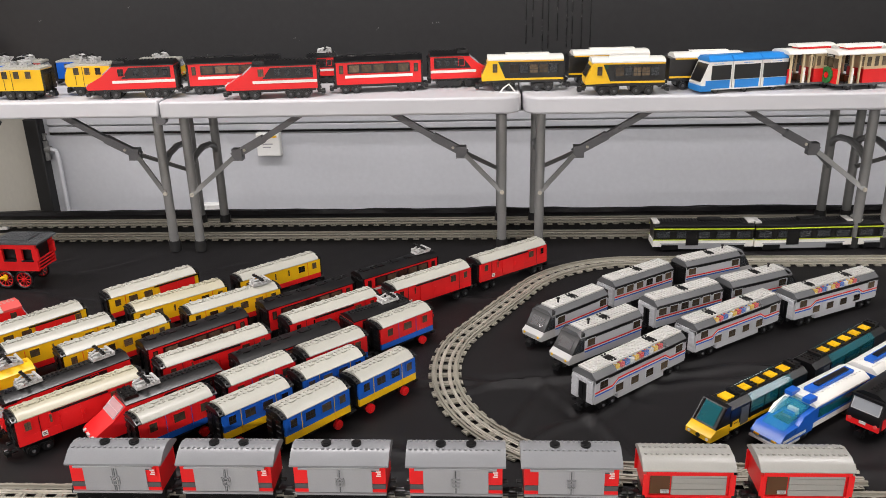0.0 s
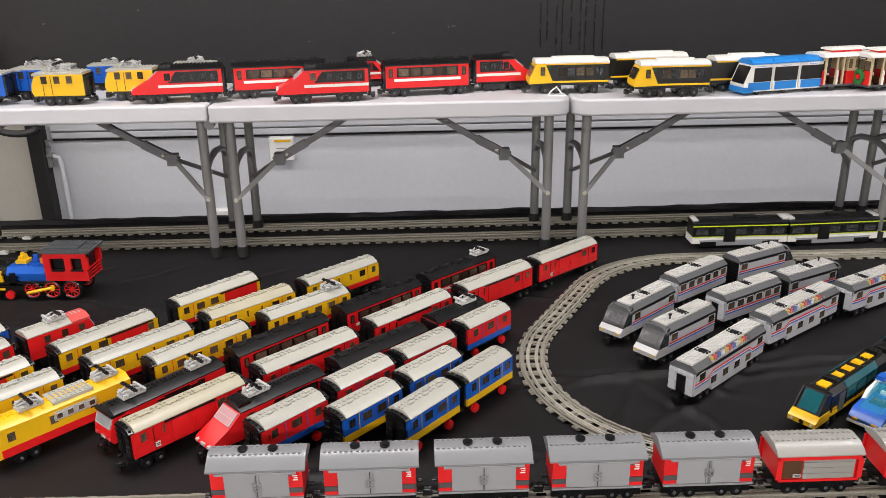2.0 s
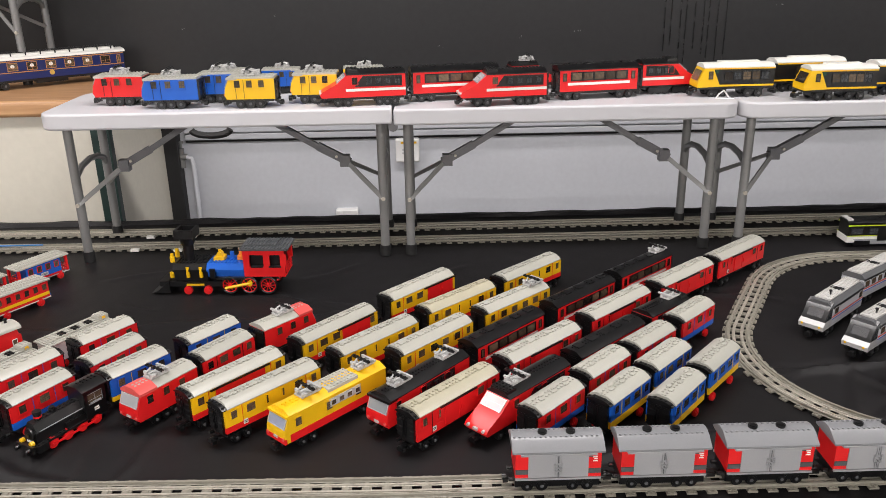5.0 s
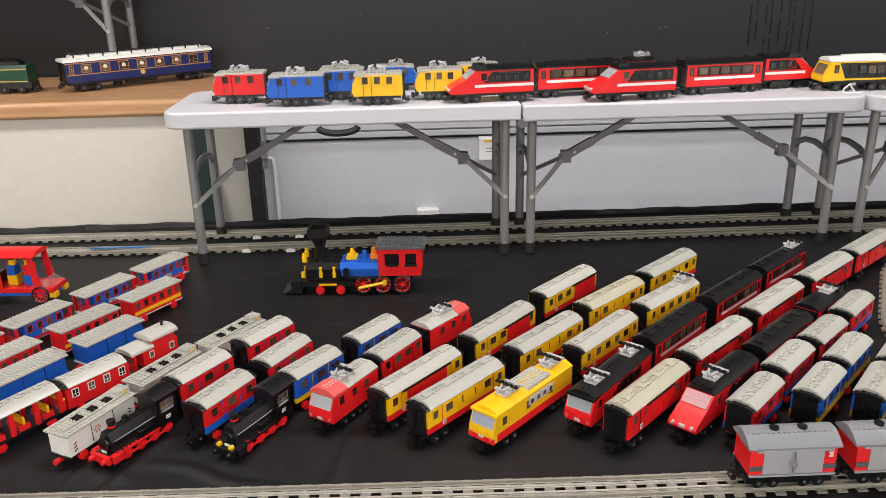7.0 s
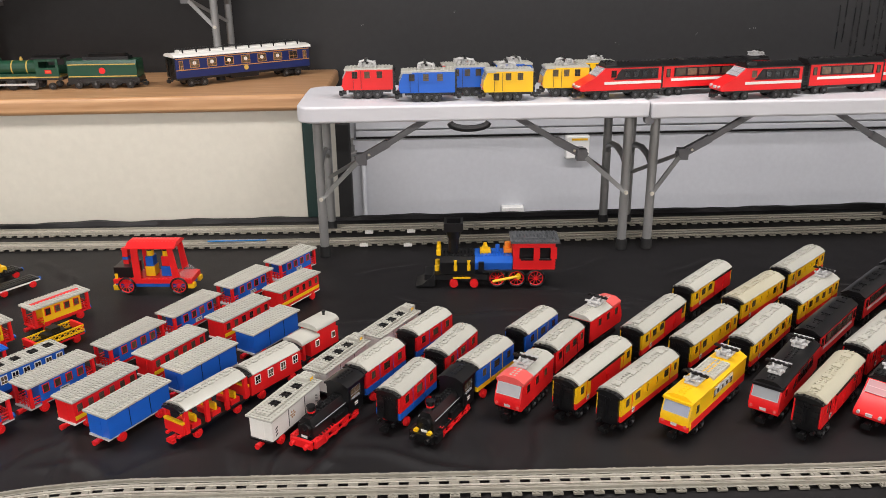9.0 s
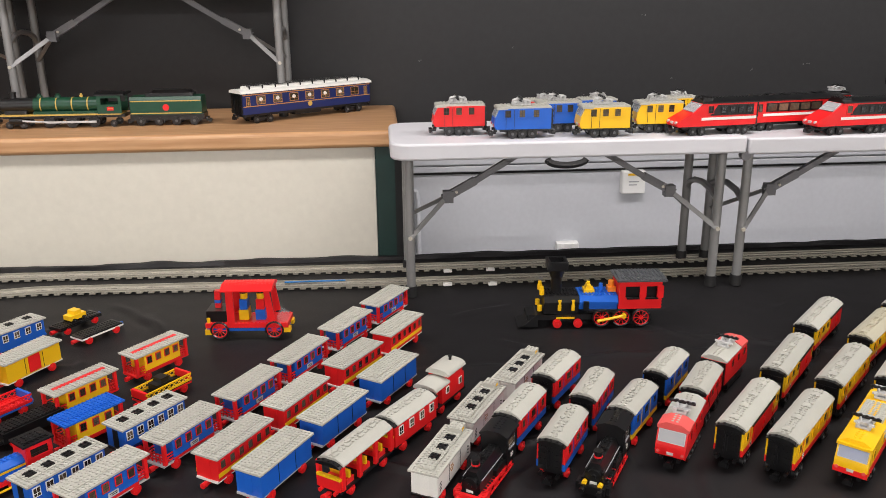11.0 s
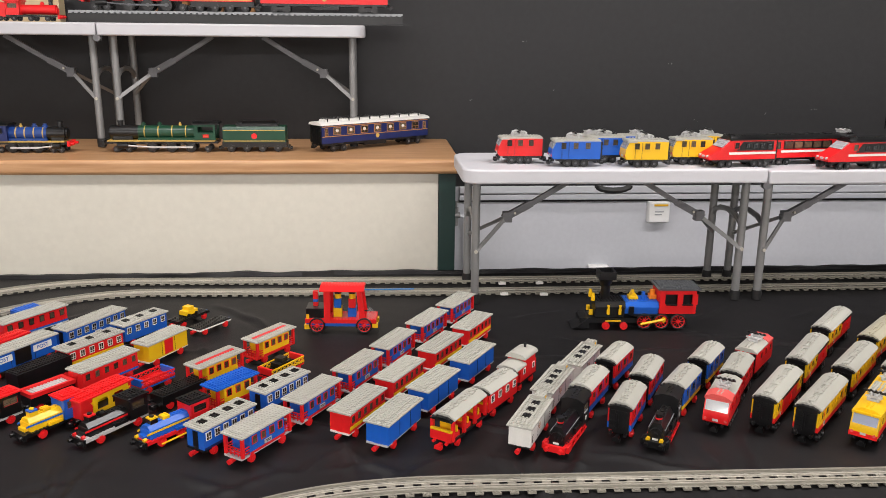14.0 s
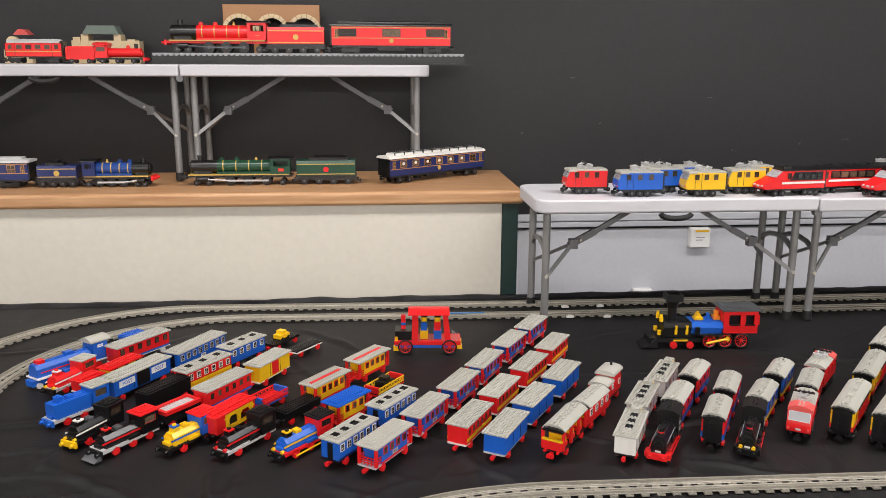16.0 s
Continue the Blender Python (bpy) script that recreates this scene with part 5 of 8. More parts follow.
def box_wagon(label, x, y, h, style="grey", L=0.143, half=0.030, z0=0.0095):
    """A covered goods wagon with an arched roof and double doors."""
    e = base("toy_goods_wagon", label, "toy goods wagon", pose(x, y, z0, 0, 0, h), "goods wagons on the track")
    zf, ze = 0.027, 0.073 if style == "grey" else 0.070
    Lb = L - 0.010
    body, roof = ("wagongrey", "wagonroof") if style == "grey" else ("grey", "roofgrey")
    part("underframe", shared(("bwu", L), lambda: Geo().box(-Lb / 2, Lb / 2, -half + 0.006, half - 0.006, 0.008, zf).mesh("underframe", abs_("black"))), e)
    part("body", shared(("bwb", style), lambda: Geo().box(-Lb / 2, Lb / 2, -half + 0.001, half - 0.001, zf, ze).mesh("body", abs_("red"))), e)
    for s in (-1, 1):
        g = Geo()
        if style == "grey":
            g.box(-Lb / 2 + 0.020, -0.0008, min(s * half, s * (half + 0.0012)) - s * 0.001, max(s * half, s * (half + 0.0012)) - s * 0.0005, zf + 0.002, ze - 0.001)
            g.box(0.0008, Lb / 2 - 0.020, min(s * half, s * (half + 0.0012)) - s * 0.001, max(s * half, s * (half + 0.0012)) - s * 0.0005, zf + 0.002, ze - 0.001)
            part("double_door", g.mesh("double_door", abs_("wagongrey")), e)
            part("door_rail", Geo().box(-Lb / 2 + 0.008, Lb / 2 - 0.008, min(s * (half - 0.001), s * (half + 0.005)), max(s * (half - 0.001), s * (half + 0.005)), ze - 0.0032, ze - 0.0004).mesh("door_rail", abs_("wagongrey")), e)
            part("door_sill", Geo().box(-Lb / 2, Lb / 2, min(s * (half - 0.001), s * (half + 0.0022)), max(s * (half - 0.001), s * (half + 0.0022)), zf - 0.002, zf + 0.0012).mesh("door_sill", abs_("wagongrey")), e)
            part("corner_louvre", Geo().box(-s * (Lb / 2 - 0.015) - 0.005, -s * (Lb / 2 - 0.015) + 0.005, min(s * half, s * (half + 0.0008)), max(s * half, s * (half + 0.0008)), ze - 0.0085, ze - 0.007).mesh("corner_louvre", abs_("darkgrey")), e)
            g = Geo()
            ya, yb = min(s * half, s * (half + 0.003)), max(s * half, s * (half + 0.003))
            for zz in (zf + 0.014, zf + 0.020, zf + 0.026):
                g.box(-0.0062, 0.0062, ya, yb, zz - 0.0009, zz + 0.0009)
            for xx in (-0.0058, 0.0058):
                g.box(xx - 0.0009, xx + 0.0009, ya, yb, zf + 0.014, zf + 0.026)
            for xx in (-0.003, 0.003):
                g.box(xx - 0.0009, xx + 0.0009, ya, yb, zf + 0.003, ze - 0.004)
            part("door_handle", g.mesh("door_handle", abs_("wagongrey")), e)
            part("door_gap", Geo().box(-0.0009, 0.0009, min(s * (half - 0.0012), s * (half + 0.0002)), max(s * (half - 0.0012), s * (half + 0.0002)), zf + 0.002, ze - 0.001).mesh("door_gap", abs_("darkgrey")), e)
            for xx in (-1, 1):
                g = Geo()
                for zz in (zf + 0.008, ):
                    g.box(xx * (Lb / 2 - 0.010) - 0.0098, xx * (Lb / 2 - 0.010) + 0.0098, min(s * half, s * (half + 0.0006)) - s * 0.001, max(s * half, s * (half + 0.0006)), zz, zz + 0.008)
                part("grey_band", g.mesh("grey_band", abs_("darkgrey")), e)
            sticker(e, -s * 0.0 + (Lb / 2 - 0.010) * (-1 if s > 0 else 1), s * (half + 0.0002), ze - 0.012, 0.010, 0.014, "red", 3, "white")
        else:
            for k in range(4):
                g.box(-Lb / 2 + 0.008, Lb / 2 - (0.036 if k < 9 else 0.01), min(s * half, s * (half + 0.0015)) - s * 0.001, max(s * half, s * (half + 0.0015)), zf + 0.004 + k * 0.0095, zf + 0.0128 + k * 0.0095)
            part("plank_door", g.mesh("plank_door", abs_("roofgrey")), e)
            # No real hole: a brown panel carries the shade of the opening.
            part("door_opening", Geo().box(Lb / 2 - 0.034, Lb / 2 - 0.006, min(s * (half - 0.001), s * (half + 0.0006)), max(s * (half - 0.001), s * (half + 0.0006)), zf + 0.005, ze - 0.007).mesh("door_opening", abs_("brown")), e, "brown panel painted as the shaded opening beside the sliding door")
            g = Geo().box(-Lb / 2, Lb / 2, min(s * half, s * (half + 0.003)), max(s * half, s * (half + 0.003)), ze - 0.006, ze).box(-Lb / 2, Lb / 2, min(s * half, s * (half + 0.003)), max(s * half, s * (half + 0.003)), zf, zf + 0.004)
            for xx in (-1, 1):
                g.box(xx * Lb / 2 - 0.004, xx * Lb / 2 + 0.004, min(s * half, s * (half + 0.003)), max(s * half, s * (half + 0.003)), zf + 0.004, ze - 0.006)
            part("red_frame", g.mesh("red_frame", abs_("red")), e)
            sticker(e, -Lb / 2 * 0.55 * (1 if s > 0 else -1) * -1, s * (half + 0.0016), zf + 0.010, 0.012, 0.006, "grey", 2)
    arch = Geo()
    if style == "grey":
        arch.prism([(-half - 0.003, ze), (-half - 0.003, ze + 0.003), (-half * 0.55, ze + 0.014), (-half * 0.2, ze + 0.0175), (half * 0.2, ze + 0.0175), (half * 0.55, ze + 0.014), (half + 0.003, ze + 0.003), (half + 0.003, ze)], -L / 2, L / 2)
        for k in range(17):
            for sy in (-1, 1):
                arch.stud(-L / 2 + 0.0095 + k * 0.008, sy * 0.010, ze + 0.0158)
    else:
        n = 1
        for k in range(n):
            arch.prism(slope_profile(half + 0.003, 0.012, ze), -L / 2 + L * k / n + 0.0002, -L / 2 + L * (k + 1) / n - 0.0002)
        for k in range(15):
            for sy in (-0.0335, 0.0085, -0.0085):
                arch.stud(-L / 2 + 0.007 + k * (L - 0.014) / 14, sy if sy > -0.02 else -half - 0.0005, ze + (0.0130 if sy > -0.02 else 0.0016), h=0.0022)
    part("roof", shared(("bwroof", style), lambda: arch.mesh("roof", abs_(roof))), e)
    if style == "grey":
        for xx in (-0.022, 0.022):
            part("roof_vent", shared("bwvent", lambda: Geo().cyl((0, 0, 0), 0.0075, 0.004, "z", 16).cyl((0, 0, 0.004), 0.0055, 0.001, "z", 14).mesh("roof_vent", abs_("black"))), e, "round black roof vent", pose(xx, 0, ze + 0.0165))
    for s in (-1, 1):
        bogie(e, s * (L / 2 - 0.036))
        coupler(e, s * (L / 2 - 0.004), s)
    return e


def rescaled(e, sx, sy, sz, sw):
    """Stretches a vehicle's parts from its foot; wheels stay round."""
    m = Matrix.Diagonal((sx, sy, sz, 1))
    for o in e.children:
        if "wheel" in o.name:
            p = m @ o.matrix_basis.translation
            o.matrix_basis = Matrix.Translation(p) @ Matrix.Scale(sw, 4)
        else:
            o.matrix_basis = m @ o.matrix_basis
    return e


def open_coach(label, x, y, h, L=0.15, half=0.024):
    e = base("toy_coach", label, "toy train coach", pose(x, y, 0, 0, 0, h), "early toy train coaches")
    zf, ze = 0.020, 0.064
    part("underframe", Geo().box(-L / 2, L / 2, -half, half, zf - 0.005, zf).mesh("underframe", abs_("black")), e)
    for k in range(4):
        px = -L / 2 + 0.006 + k * (L - 0.012) / 3
        for s in (-1, 1):
            part("post", Geo().box(px - 0.004, px + 0.004, s * half - 0.004, s * half + 0.002, zf, ze).mesh("post", abs_("red")), e)
        if k < 3:
            sx = px + (L - 0.012) / 6
            part("seat", Geo().box(sx - 0.010, sx + 0.010, -half + 0.004, half - 0.004, zf, zf + 0.010).box(sx - 0.002, sx + 0.002, -half + 0.004, half - 0.004, zf + 0.010, zf + 0.024, 1).mesh("seat", abs_("red"), abs_("yellow")), e)
    for s in (-1, 1):
        part("end_panel", Geo().box(s * L / 2 - 0.003, s * L / 2 + 0.003, -half, half, zf, zf + 0.020).box(s * L / 2 - 0.0034, s * L / 2 + 0.0034, -half - 0.0003, half + 0.0003, zf + 0.020, zf + 0.024, 1).mesh("end_panel", abs_("red"), abs_("yellow")), e)
        wheels(e, [s * (L / 2 - 0.028)], half - 0.003, 0.0090, "red")
        coupler(e, s * L / 2, s, "red" if s > 0 else "black")
    arched_roof(e, L + 0.008, half + 0.003, ze, "oldgrey", 0.010)
    return e


def caboose(label, x, y, h, L=0.115, half=0.023):
    e = base("toy_guards_van", label, "toy van", pose(x, y, 0, 0, 0, h), "early toy train coaches")
    zf, ze = 0.020, 0.056
    part("underframe", Geo().box(-L / 2, L / 2, -half, half, zf - 0.005, zf).mesh("underframe", abs_("black")), e)
    part("body", Geo().box(-L / 2 + 0.004, L / 2 - 0.026, -half, half, zf, ze).box(-L / 2 + 0.010, L / 2 - 0.050, -half, half, ze, ze + 0.014).mesh("body", abs_("red")), e)
    g = Geo()
    for s in (-1, 1):
        g.box(L / 2 - 0.010, L / 2 - 0.004, s * half - 0.004, s * half, zf, ze)
    g.box(L / 2 - 0.008, L / 2 - 0.005, -half, half, zf, zf + 0.014)
    part("porch_railing", g.mesh("porch_railing", abs_("red")), e)
    part("roof", Geo().prism(arch_profile(half + 0.003, 0.009, ze), L / 2 - 0.052, L / 2 + 0.002).mesh("roof", abs_("oldgrey")), e)
    part("lookout_roof", Geo().prism(arch_profile(half + 0.003, 0.010, ze + 0.014), -L / 2 + 0.002, L / 2 - 0.044).mesh("lookout_roof", abs_("oldgrey")), e)
    part("chimney", Geo().cyl((-L / 2 + 0.020, 0, ze + 0.022), 0.003, 0.012, "z", 10).cyl((-L / 2 + 0.020, 0, ze + 0.033), 0.0042, 0.003, "z", 10).mesh("chimney", abs_("black")), e)
    for s in (-1, 1):
        for wx in (-L / 2 + 0.02, 0.012):
            window(e, wx, s * half, 0.043, 0.011, 0.014, "white")
        wheels(e, [s * (L / 2 - 0.026)], half - 0.003, 0.0090, "red")
        coupler(e, s * L / 2, s, "black")
    return e


def black_roof_coach(label, x, y, h, L=0.218, half=0.026, pant=None, z0=0.0):
    e = base("toy_coach", label, "toy train coach", pose(x, y, z0, 0, 0, h), "toy train coaches")
    zf, ze = 0.020, 0.068
    Lb = L - 0.008
    part("underframe", Geo().box(-Lb / 2, Lb / 2, -half + 0.004, half - 0.004, zf - 0.006, zf).mesh("underframe", abs_("black")), e)
    part("body", shared(("brc", L), lambda: Geo().box(-Lb / 2, Lb / 2, -half, half, zf, ze).mesh("body", abs_("red"))), e)
    stripe(e, Lb * 0.8, half, 0.034, 0.040, "white")
    for s in (-1, 1):
        part("glazing", Geo().box(-Lb * 0.36, Lb * 0.36, min(s * half, s * (half + 0.001)), max(s * half, s * (half + 0.001)), 0.044, 0.064).mesh("glazing", abs_("black")), e)
        for k in range(5):
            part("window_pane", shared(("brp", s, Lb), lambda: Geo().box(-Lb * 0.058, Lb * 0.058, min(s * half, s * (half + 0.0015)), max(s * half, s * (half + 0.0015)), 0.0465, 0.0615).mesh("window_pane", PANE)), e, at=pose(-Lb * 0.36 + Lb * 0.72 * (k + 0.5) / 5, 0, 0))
        for k in range(6):
            gx = -Lb * 0.36 + Lb * 0.72 * k / 5
            part("glazing_bar", shared(("gbar", s), lambda: Geo().box(-0.0012, 0.0012, min(s * half, s * (half + 0.0018)), max(s * half, s * (half + 0.0018)), 0.044, 0.064).mesh("glazing_bar", abs_("black"))), e, at=pose(gx, 0, 0))
        for wx in (-Lb * 0.44, Lb * 0.44):
            window(e, wx, s * half, 0.053, 0.009, 0.018, "black")
        end_wall(e, s * Lb / 2, s, half - 0.001, zf, ze - 0.001)
        bogie(e, s * (L / 2 - 0.034))
        coupler(e, s * (L / 2 - 0.004), s)
    def roof():
        g = Geo().prism([(-half - 0.001, ze), (-half - 0.001, ze + 0.002), (-half * 0.45, ze + 0.011), (half * 0.45, ze + 0.011), (half + 0.001, ze + 0.002), (half + 0.001, ze)], -L / 2, L / 2)
        for k in range(int(L / 0.008) - 1):
            for sy in (-0.004, 0.004):
                if k % 6 < 4:
                    g.stud(-L / 2 + 0.008 + k * 0.008, sy, ze + 0.011)
        for k in range(5):
            g.box(-L / 2 + 0.02 + k * 0.042, -L / 2 + 0.036 + k * 0.042, -0.009, 0.009, ze + 0.011, ze + 0.0135)
        return g.mesh("roof", abs_("black"))
    part("roof", shared(("brroof", L), roof), e, "black studded roof with sloped edges")
    if pant:
        pantograph(e, pant, ze + 0.0135)
    return e


def arch_coach(label, x, y, h, L=0.135, half=0.023):
    e = base("toy_coach", label, "toy train coach", pose(x, y, 0, 0, 0, h), "early toy train coaches")
    zf, ze = 0.018, 0.058
    part("underframe", Geo().box(-L / 2, L / 2, -half, half, zf - 0.004, zf).mesh("underframe", abs_("black")), e)
    part("end_block", Geo().box(L / 2 - 0.030, L / 2 - 0.002, -half, half, zf, ze).box(-L / 2 + 0.002, -L / 2 + 0.012, -half, half, zf, ze).mesh("end_block", abs_("red")), e)
    for s in (-1, 1):
        outline = [(-L / 2 + 0.012, zf), (L / 2 - 0.030, zf), (L / 2 - 0.030, ze), (-L / 2 + 0.012, ze)]
        g = Geo().box(-L / 2 + 0.012, L / 2 - 0.030, s * half - 0.002, s * half + 0.002, ze - 0.010, ze).box(-L / 2 + 0.012, L / 2 - 0.030, s * half - 0.002, s * half + 0.002, zf, zf + 0.008)
        for px in (-L / 2 + 0.017, -0.008, L / 2 - 0.036):
            g.box(px - 0.005, px + 0.005, s * half - 0.002, s * half + 0.002, zf + 0.008, ze - 0.010)
            for d in (-1, 1):
                g.prism([(px, ze - 0.010), (px + d * 0.011, ze - 0.010), (px + d * 0.005, ze - 0.018), (px, ze - 0.020)], s * half - 0.0018, s * half + 0.0018, "y")
        part("arched_side", g.mesh("arched_side", abs_("yellow")), e)
        wheels(e, [s * (L / 2 - 0.026)], half - 0.003, 0.0090, "red")
        coupler(e, s * L / 2, s, "black")
    flat_roof(e, L + 0.006, half + 0.004, ze, "red")
    part("roof_ridge", Geo().box(-0.03, 0.03, -0.008, 0.008, ze + 0.0034, ze + 0.0066).mesh("roof_ridge", abs_("red")), e)
    return e


def big_blue(label, x, y, h, L=0.235, half=0.024):
    e = base("toy_steam_engine", label, "toy locomotive", pose(x, y, 0, 0, 0, h), "toy steam engines")
    part("running_board", Geo().box(-L / 2, L / 2, -half - 0.004, half + 0.004, 0.026, 0.0295).mesh("running_board", abs_("white")), e)
    g = Geo().box(-L / 2 + 0.07, L / 2 - 0.004, -half * 0.8, half * 0.8, 0.0295, 0.052)
    g.prism([(-half * 0.8, 0.052), (-half * 0.45, 0.063), (half * 0.45, 0.063), (half * 0.8, 0.052)], -L / 2 + 0.07, L / 2 - 0.004)
    for k in range(17):
        for sy in (-0.004, 0.004):
            g.stud(-L / 2 + 0.078 + k * 0.008, sy, 0.063)
    part("boiler", g.mesh("boiler", abs_("blue")), e, "long blue boiler casing")
    stripe(e, L - 0.09, half * 0.8, 0.040, 0.043, "red", x0=-L / 2 + 0.075)
    part("chimney", Geo().box(L / 2 - 0.034, L / 2 - 0.014, -0.010, 0.010, 0.063, 0.072).mesh("chimney", abs_("red")), e)
    part("steam_dome", Geo().box(0.0, 0.022, -0.009, 0.009, 0.063, 0.072).mesh("steam_dome", abs_("blue")), e)
    part("cab", Geo().box(-L / 2 + 0.024, -L / 2 + 0.068, -half, half, 0.0295, 0.080).mesh("cab", abs_("blue")), e)
    for s in (-1, 1):
        sticker(e, -L / 2 + 0.046, s * (half + 0.0002), 0.068, 0.018, 0.008, "white", 1, "blue")
        wheels(e, [-0.06, -0.02, 0.02], half - 0.002, 0.0130, "red")if s > 0 else None
    roof = Geo().prism([(-half - 0.004, 0.080), (-half - 0.004, 0.084), (-half * 0.4, 0.092), (half * 0.4, 0.092), (half + 0.004, 0.084), (half + 0.004, 0.080)], -L / 2 + 0.014, -L / 2 + 0.076)
    for k in range(7):
        for sy in (-0.004, 0.004):
            roof.stud(-L / 2 + 0.021 + k * 0.008, sy, 0.092)
    part("cab_roof", roof.mesh("cab_roof", abs_("oldgrey")), e)
    part("front_truck", Geo().box(L / 2 - 0.05, L / 2 + 0.010, -0.016, 0.016, 0.008, 0.024).mesh("front_truck", abs_("blue")), e)
    wheels(e, [L / 2 - 0.040, L / 2 - 0.008], 0.019, 0.0080, "white")
    return e


def large_engine(label, x, y, h):
    """The large western engine: about 0.31 m long, cab at -x."""
    e = base("toy_steam_engine", label, "toy locomotive", pose(x, y, 0, 0, 0, h), "large toy engine")
    half = 0.030
    part("frame", Geo().box(-0.115, 0.145, -half + 0.004, half - 0.004, 0.014, 0.024).mesh("frame", abs_("black")), e)
    g = Geo().box(-0.055, 0.030, -half + 0.004, half - 0.004, 0.034, 0.060)
    for k in range(10):
        for j in range(6):
            g.stud(-0.051 + k * 0.008, (j - 2.5) * 0.008, 0.060)
    part("boiler", g.mesh("boiler", abs_("blue")), e, "blue brick boiler")
    g = Geo().box(0.031, 0.108, -half + 0.004, half - 0.004, 0.026, 0.060)
    for k in range(9):
        for j in range(6):
            g.stud(0.036 + k * 0.008, (j - 2.5) * 0.008, 0.060)
    part("smokebox", g.mesh("smokebox", abs_("black")), e)
    for q in (-1, 1):
        for xa_, xb_, c in ((-0.055, 0.030, "blue"), (0.031, 0.108, "black")):
            part("boiler_shoulder", Geo().prism([(q * (half - 0.004), 0.046), (q * (half + 0.004), 0.046), (q * (half + 0.004), 0.050), (q * (half - 0.004), 0.0595)][::q], xa_, xb_).mesh("boiler_shoulder", abs_(c)), e)
        for px in (-0.128, -0.087):
            part("window_sill", Geo().box(px - 0.014, px + 0.014, min(q * half, q * (half + 0.006)), max(q * half, q * (half + 0.006)), 0.0545, 0.057).mesh("window_sill", abs_("black")), e)
    part("chimney", Geo().cyl((0.078, 0, 0.060), 0.012, 0.022, "z", 16).cyl((0.078, 0, 0.082), 0.014, 0.014, "z", 16, r2=0.021).box(0.056, 0.100, -0.022, -0.016, 0.094, 0.106).box(0.056, 0.100, 0.016, 0.022, 0.094, 0.106).box(0.056, 0.062, -0.016, 0.016, 0.094, 0.106).box(0.094, 0.100, -0.016, 0.016, 0.094, 0.106).mesh("chimney", abs_("black")), e, "wide black funnel chimney")
    part("bell_mount", Geo().box(-0.006, 0.018, -0.012, 0.012, 0.061, 0.067).prism([(-0.002, 0.067), (0.014, 0.067), (0.010, 0.075), (0.002, 0.075)], -0.009, 0.009, "y").cyl((0.006, 0, 0.075), 0.004, 0.004, "z", 10).mesh("bell_mount", abs_("yellow")), e)
    part("whistle", Geo().cyl((-0.022, 0, 0.061), 0.005, 0.014, "z", 10).mesh("whistle", abs_("blue")), e)
    part("steam_dome", Geo().box(-0.054, -0.036, -0.010, 0.010, 0.061, 0.070).cyl((-0.045, 0, 0.070), 0.007, 0.010, "z", 12).mesh("steam_dome", abs_("orange")), e)
    for q in (-1, 1):
        part("lantern", Geo().cyl((0.112, q * 0.016, 0.060), 0.0055, 0.010, "z", 12).cyl((0.112, q * 0.016, 0.070), 0.004, 0.006, "z", 12).mesh("lantern", abs_("yellow")), e)
        part("front_lamp", Geo().cyl((0.116, q * 0.018, 0.030), 0.0055, 0.010, "z", 12).mesh("front_lamp", abs_("yellow")), e)
        for px in (0.044, 0.074):
            part("yellow_post", Geo().cyl((px, q * (half + 0.001), 0.034), 0.0042, 0.020, "z", 10).mesh("yellow_post", abs_("yellow")), e)
        part("side_tank", Geo().box(0.010, 0.022, min(q * half, q * (half + 0.008)), max(q * half, q * (half + 0.008)), 0.034, 0.052).mesh("side_tank", abs_("black")), e)
        part("step_bar", Geo().box(0.040, 0.080, min(q * half, q * (half + 0.003)), max(q * half, q * (half + 0.003)), 0.018, 0.021).mesh("step_bar", abs_("yellow")), e)
        part("side_rod", Geo().tube([(-0.068, q * (half + 0.007), 0.024), (-0.010, q * (half + 0.007), 0.014)], 0.0028, 8).cyl((-0.068, q * (half + 0.007) - 0.002, 0.024), 0.0055, 0.004, "y", 12).mesh("side_rod", abs_("yellow")), e)
        for wx in (-0.108, -0.064, -0.020):
            part("drive_wheel", wheel_mesh(0.0165, "red", spokes=True), e, "red spoked wheel", pose(wx, q * (half + 0.001), 0.0185))
        for wx in (0.032, 0.078):
            part("wheel", wheel_mesh(0.0085, "red"), e, at=pose(wx, q * half, 0.0085))
    # cab
    g = Geo()
    for q in (-1, 1):
        y0, y1 = q * half - 0.003, q * half + 0.003
        g.box(-0.150, -0.056, y0, y1, 0.036, 0.056)
        g.box(-0.150, -0.056, y0, y1, 0.078, 0.086)
        for px in (-0.148, -0.110, -0.064):
            g.box(px - 0.006, px + 0.008, y0, y1, 0.056, 0.078)
    g.box(-0.062, -0.056, -half, half, 0.036, 0.086)
    part("cab", g.mesh("cab", abs_("red")), e, "red cab with open windows")
    # Black filler block so the open cab windows read as shaded.
    part("cab_interior", Geo().box(-0.144, -0.064, -half + 0.008, half - 0.008, 0.038, 0.084).mesh("cab_interior", abs_("black")), e, "black block standing in for the shade inside the cab")
    g = Geo()
    for k in range(4):
        g.box(-0.152, -0.149, -half, half, 0.038 + k * 0.006, 0.040 + k * 0.006)
    part("cab_railing", g.mesh("cab_railing", abs_("red")), e)
    g = Geo().box(-0.160, -0.050, -half - 0.006, half + 0.006, 0.087, 0.0905).box(-0.130, -0.056, -half * 0.7, half * 0.7, 0.0905, 0.094)
    for k in range(13):
        for j in range(9):
            y = (j - 4) * 0.008
            g.stud(-0.153 + k * 0.008, y, 0.094 if abs(y) < 0.02 and -0.13 < -0.153 + k * 0.008 < -0.06 else 0.0905)
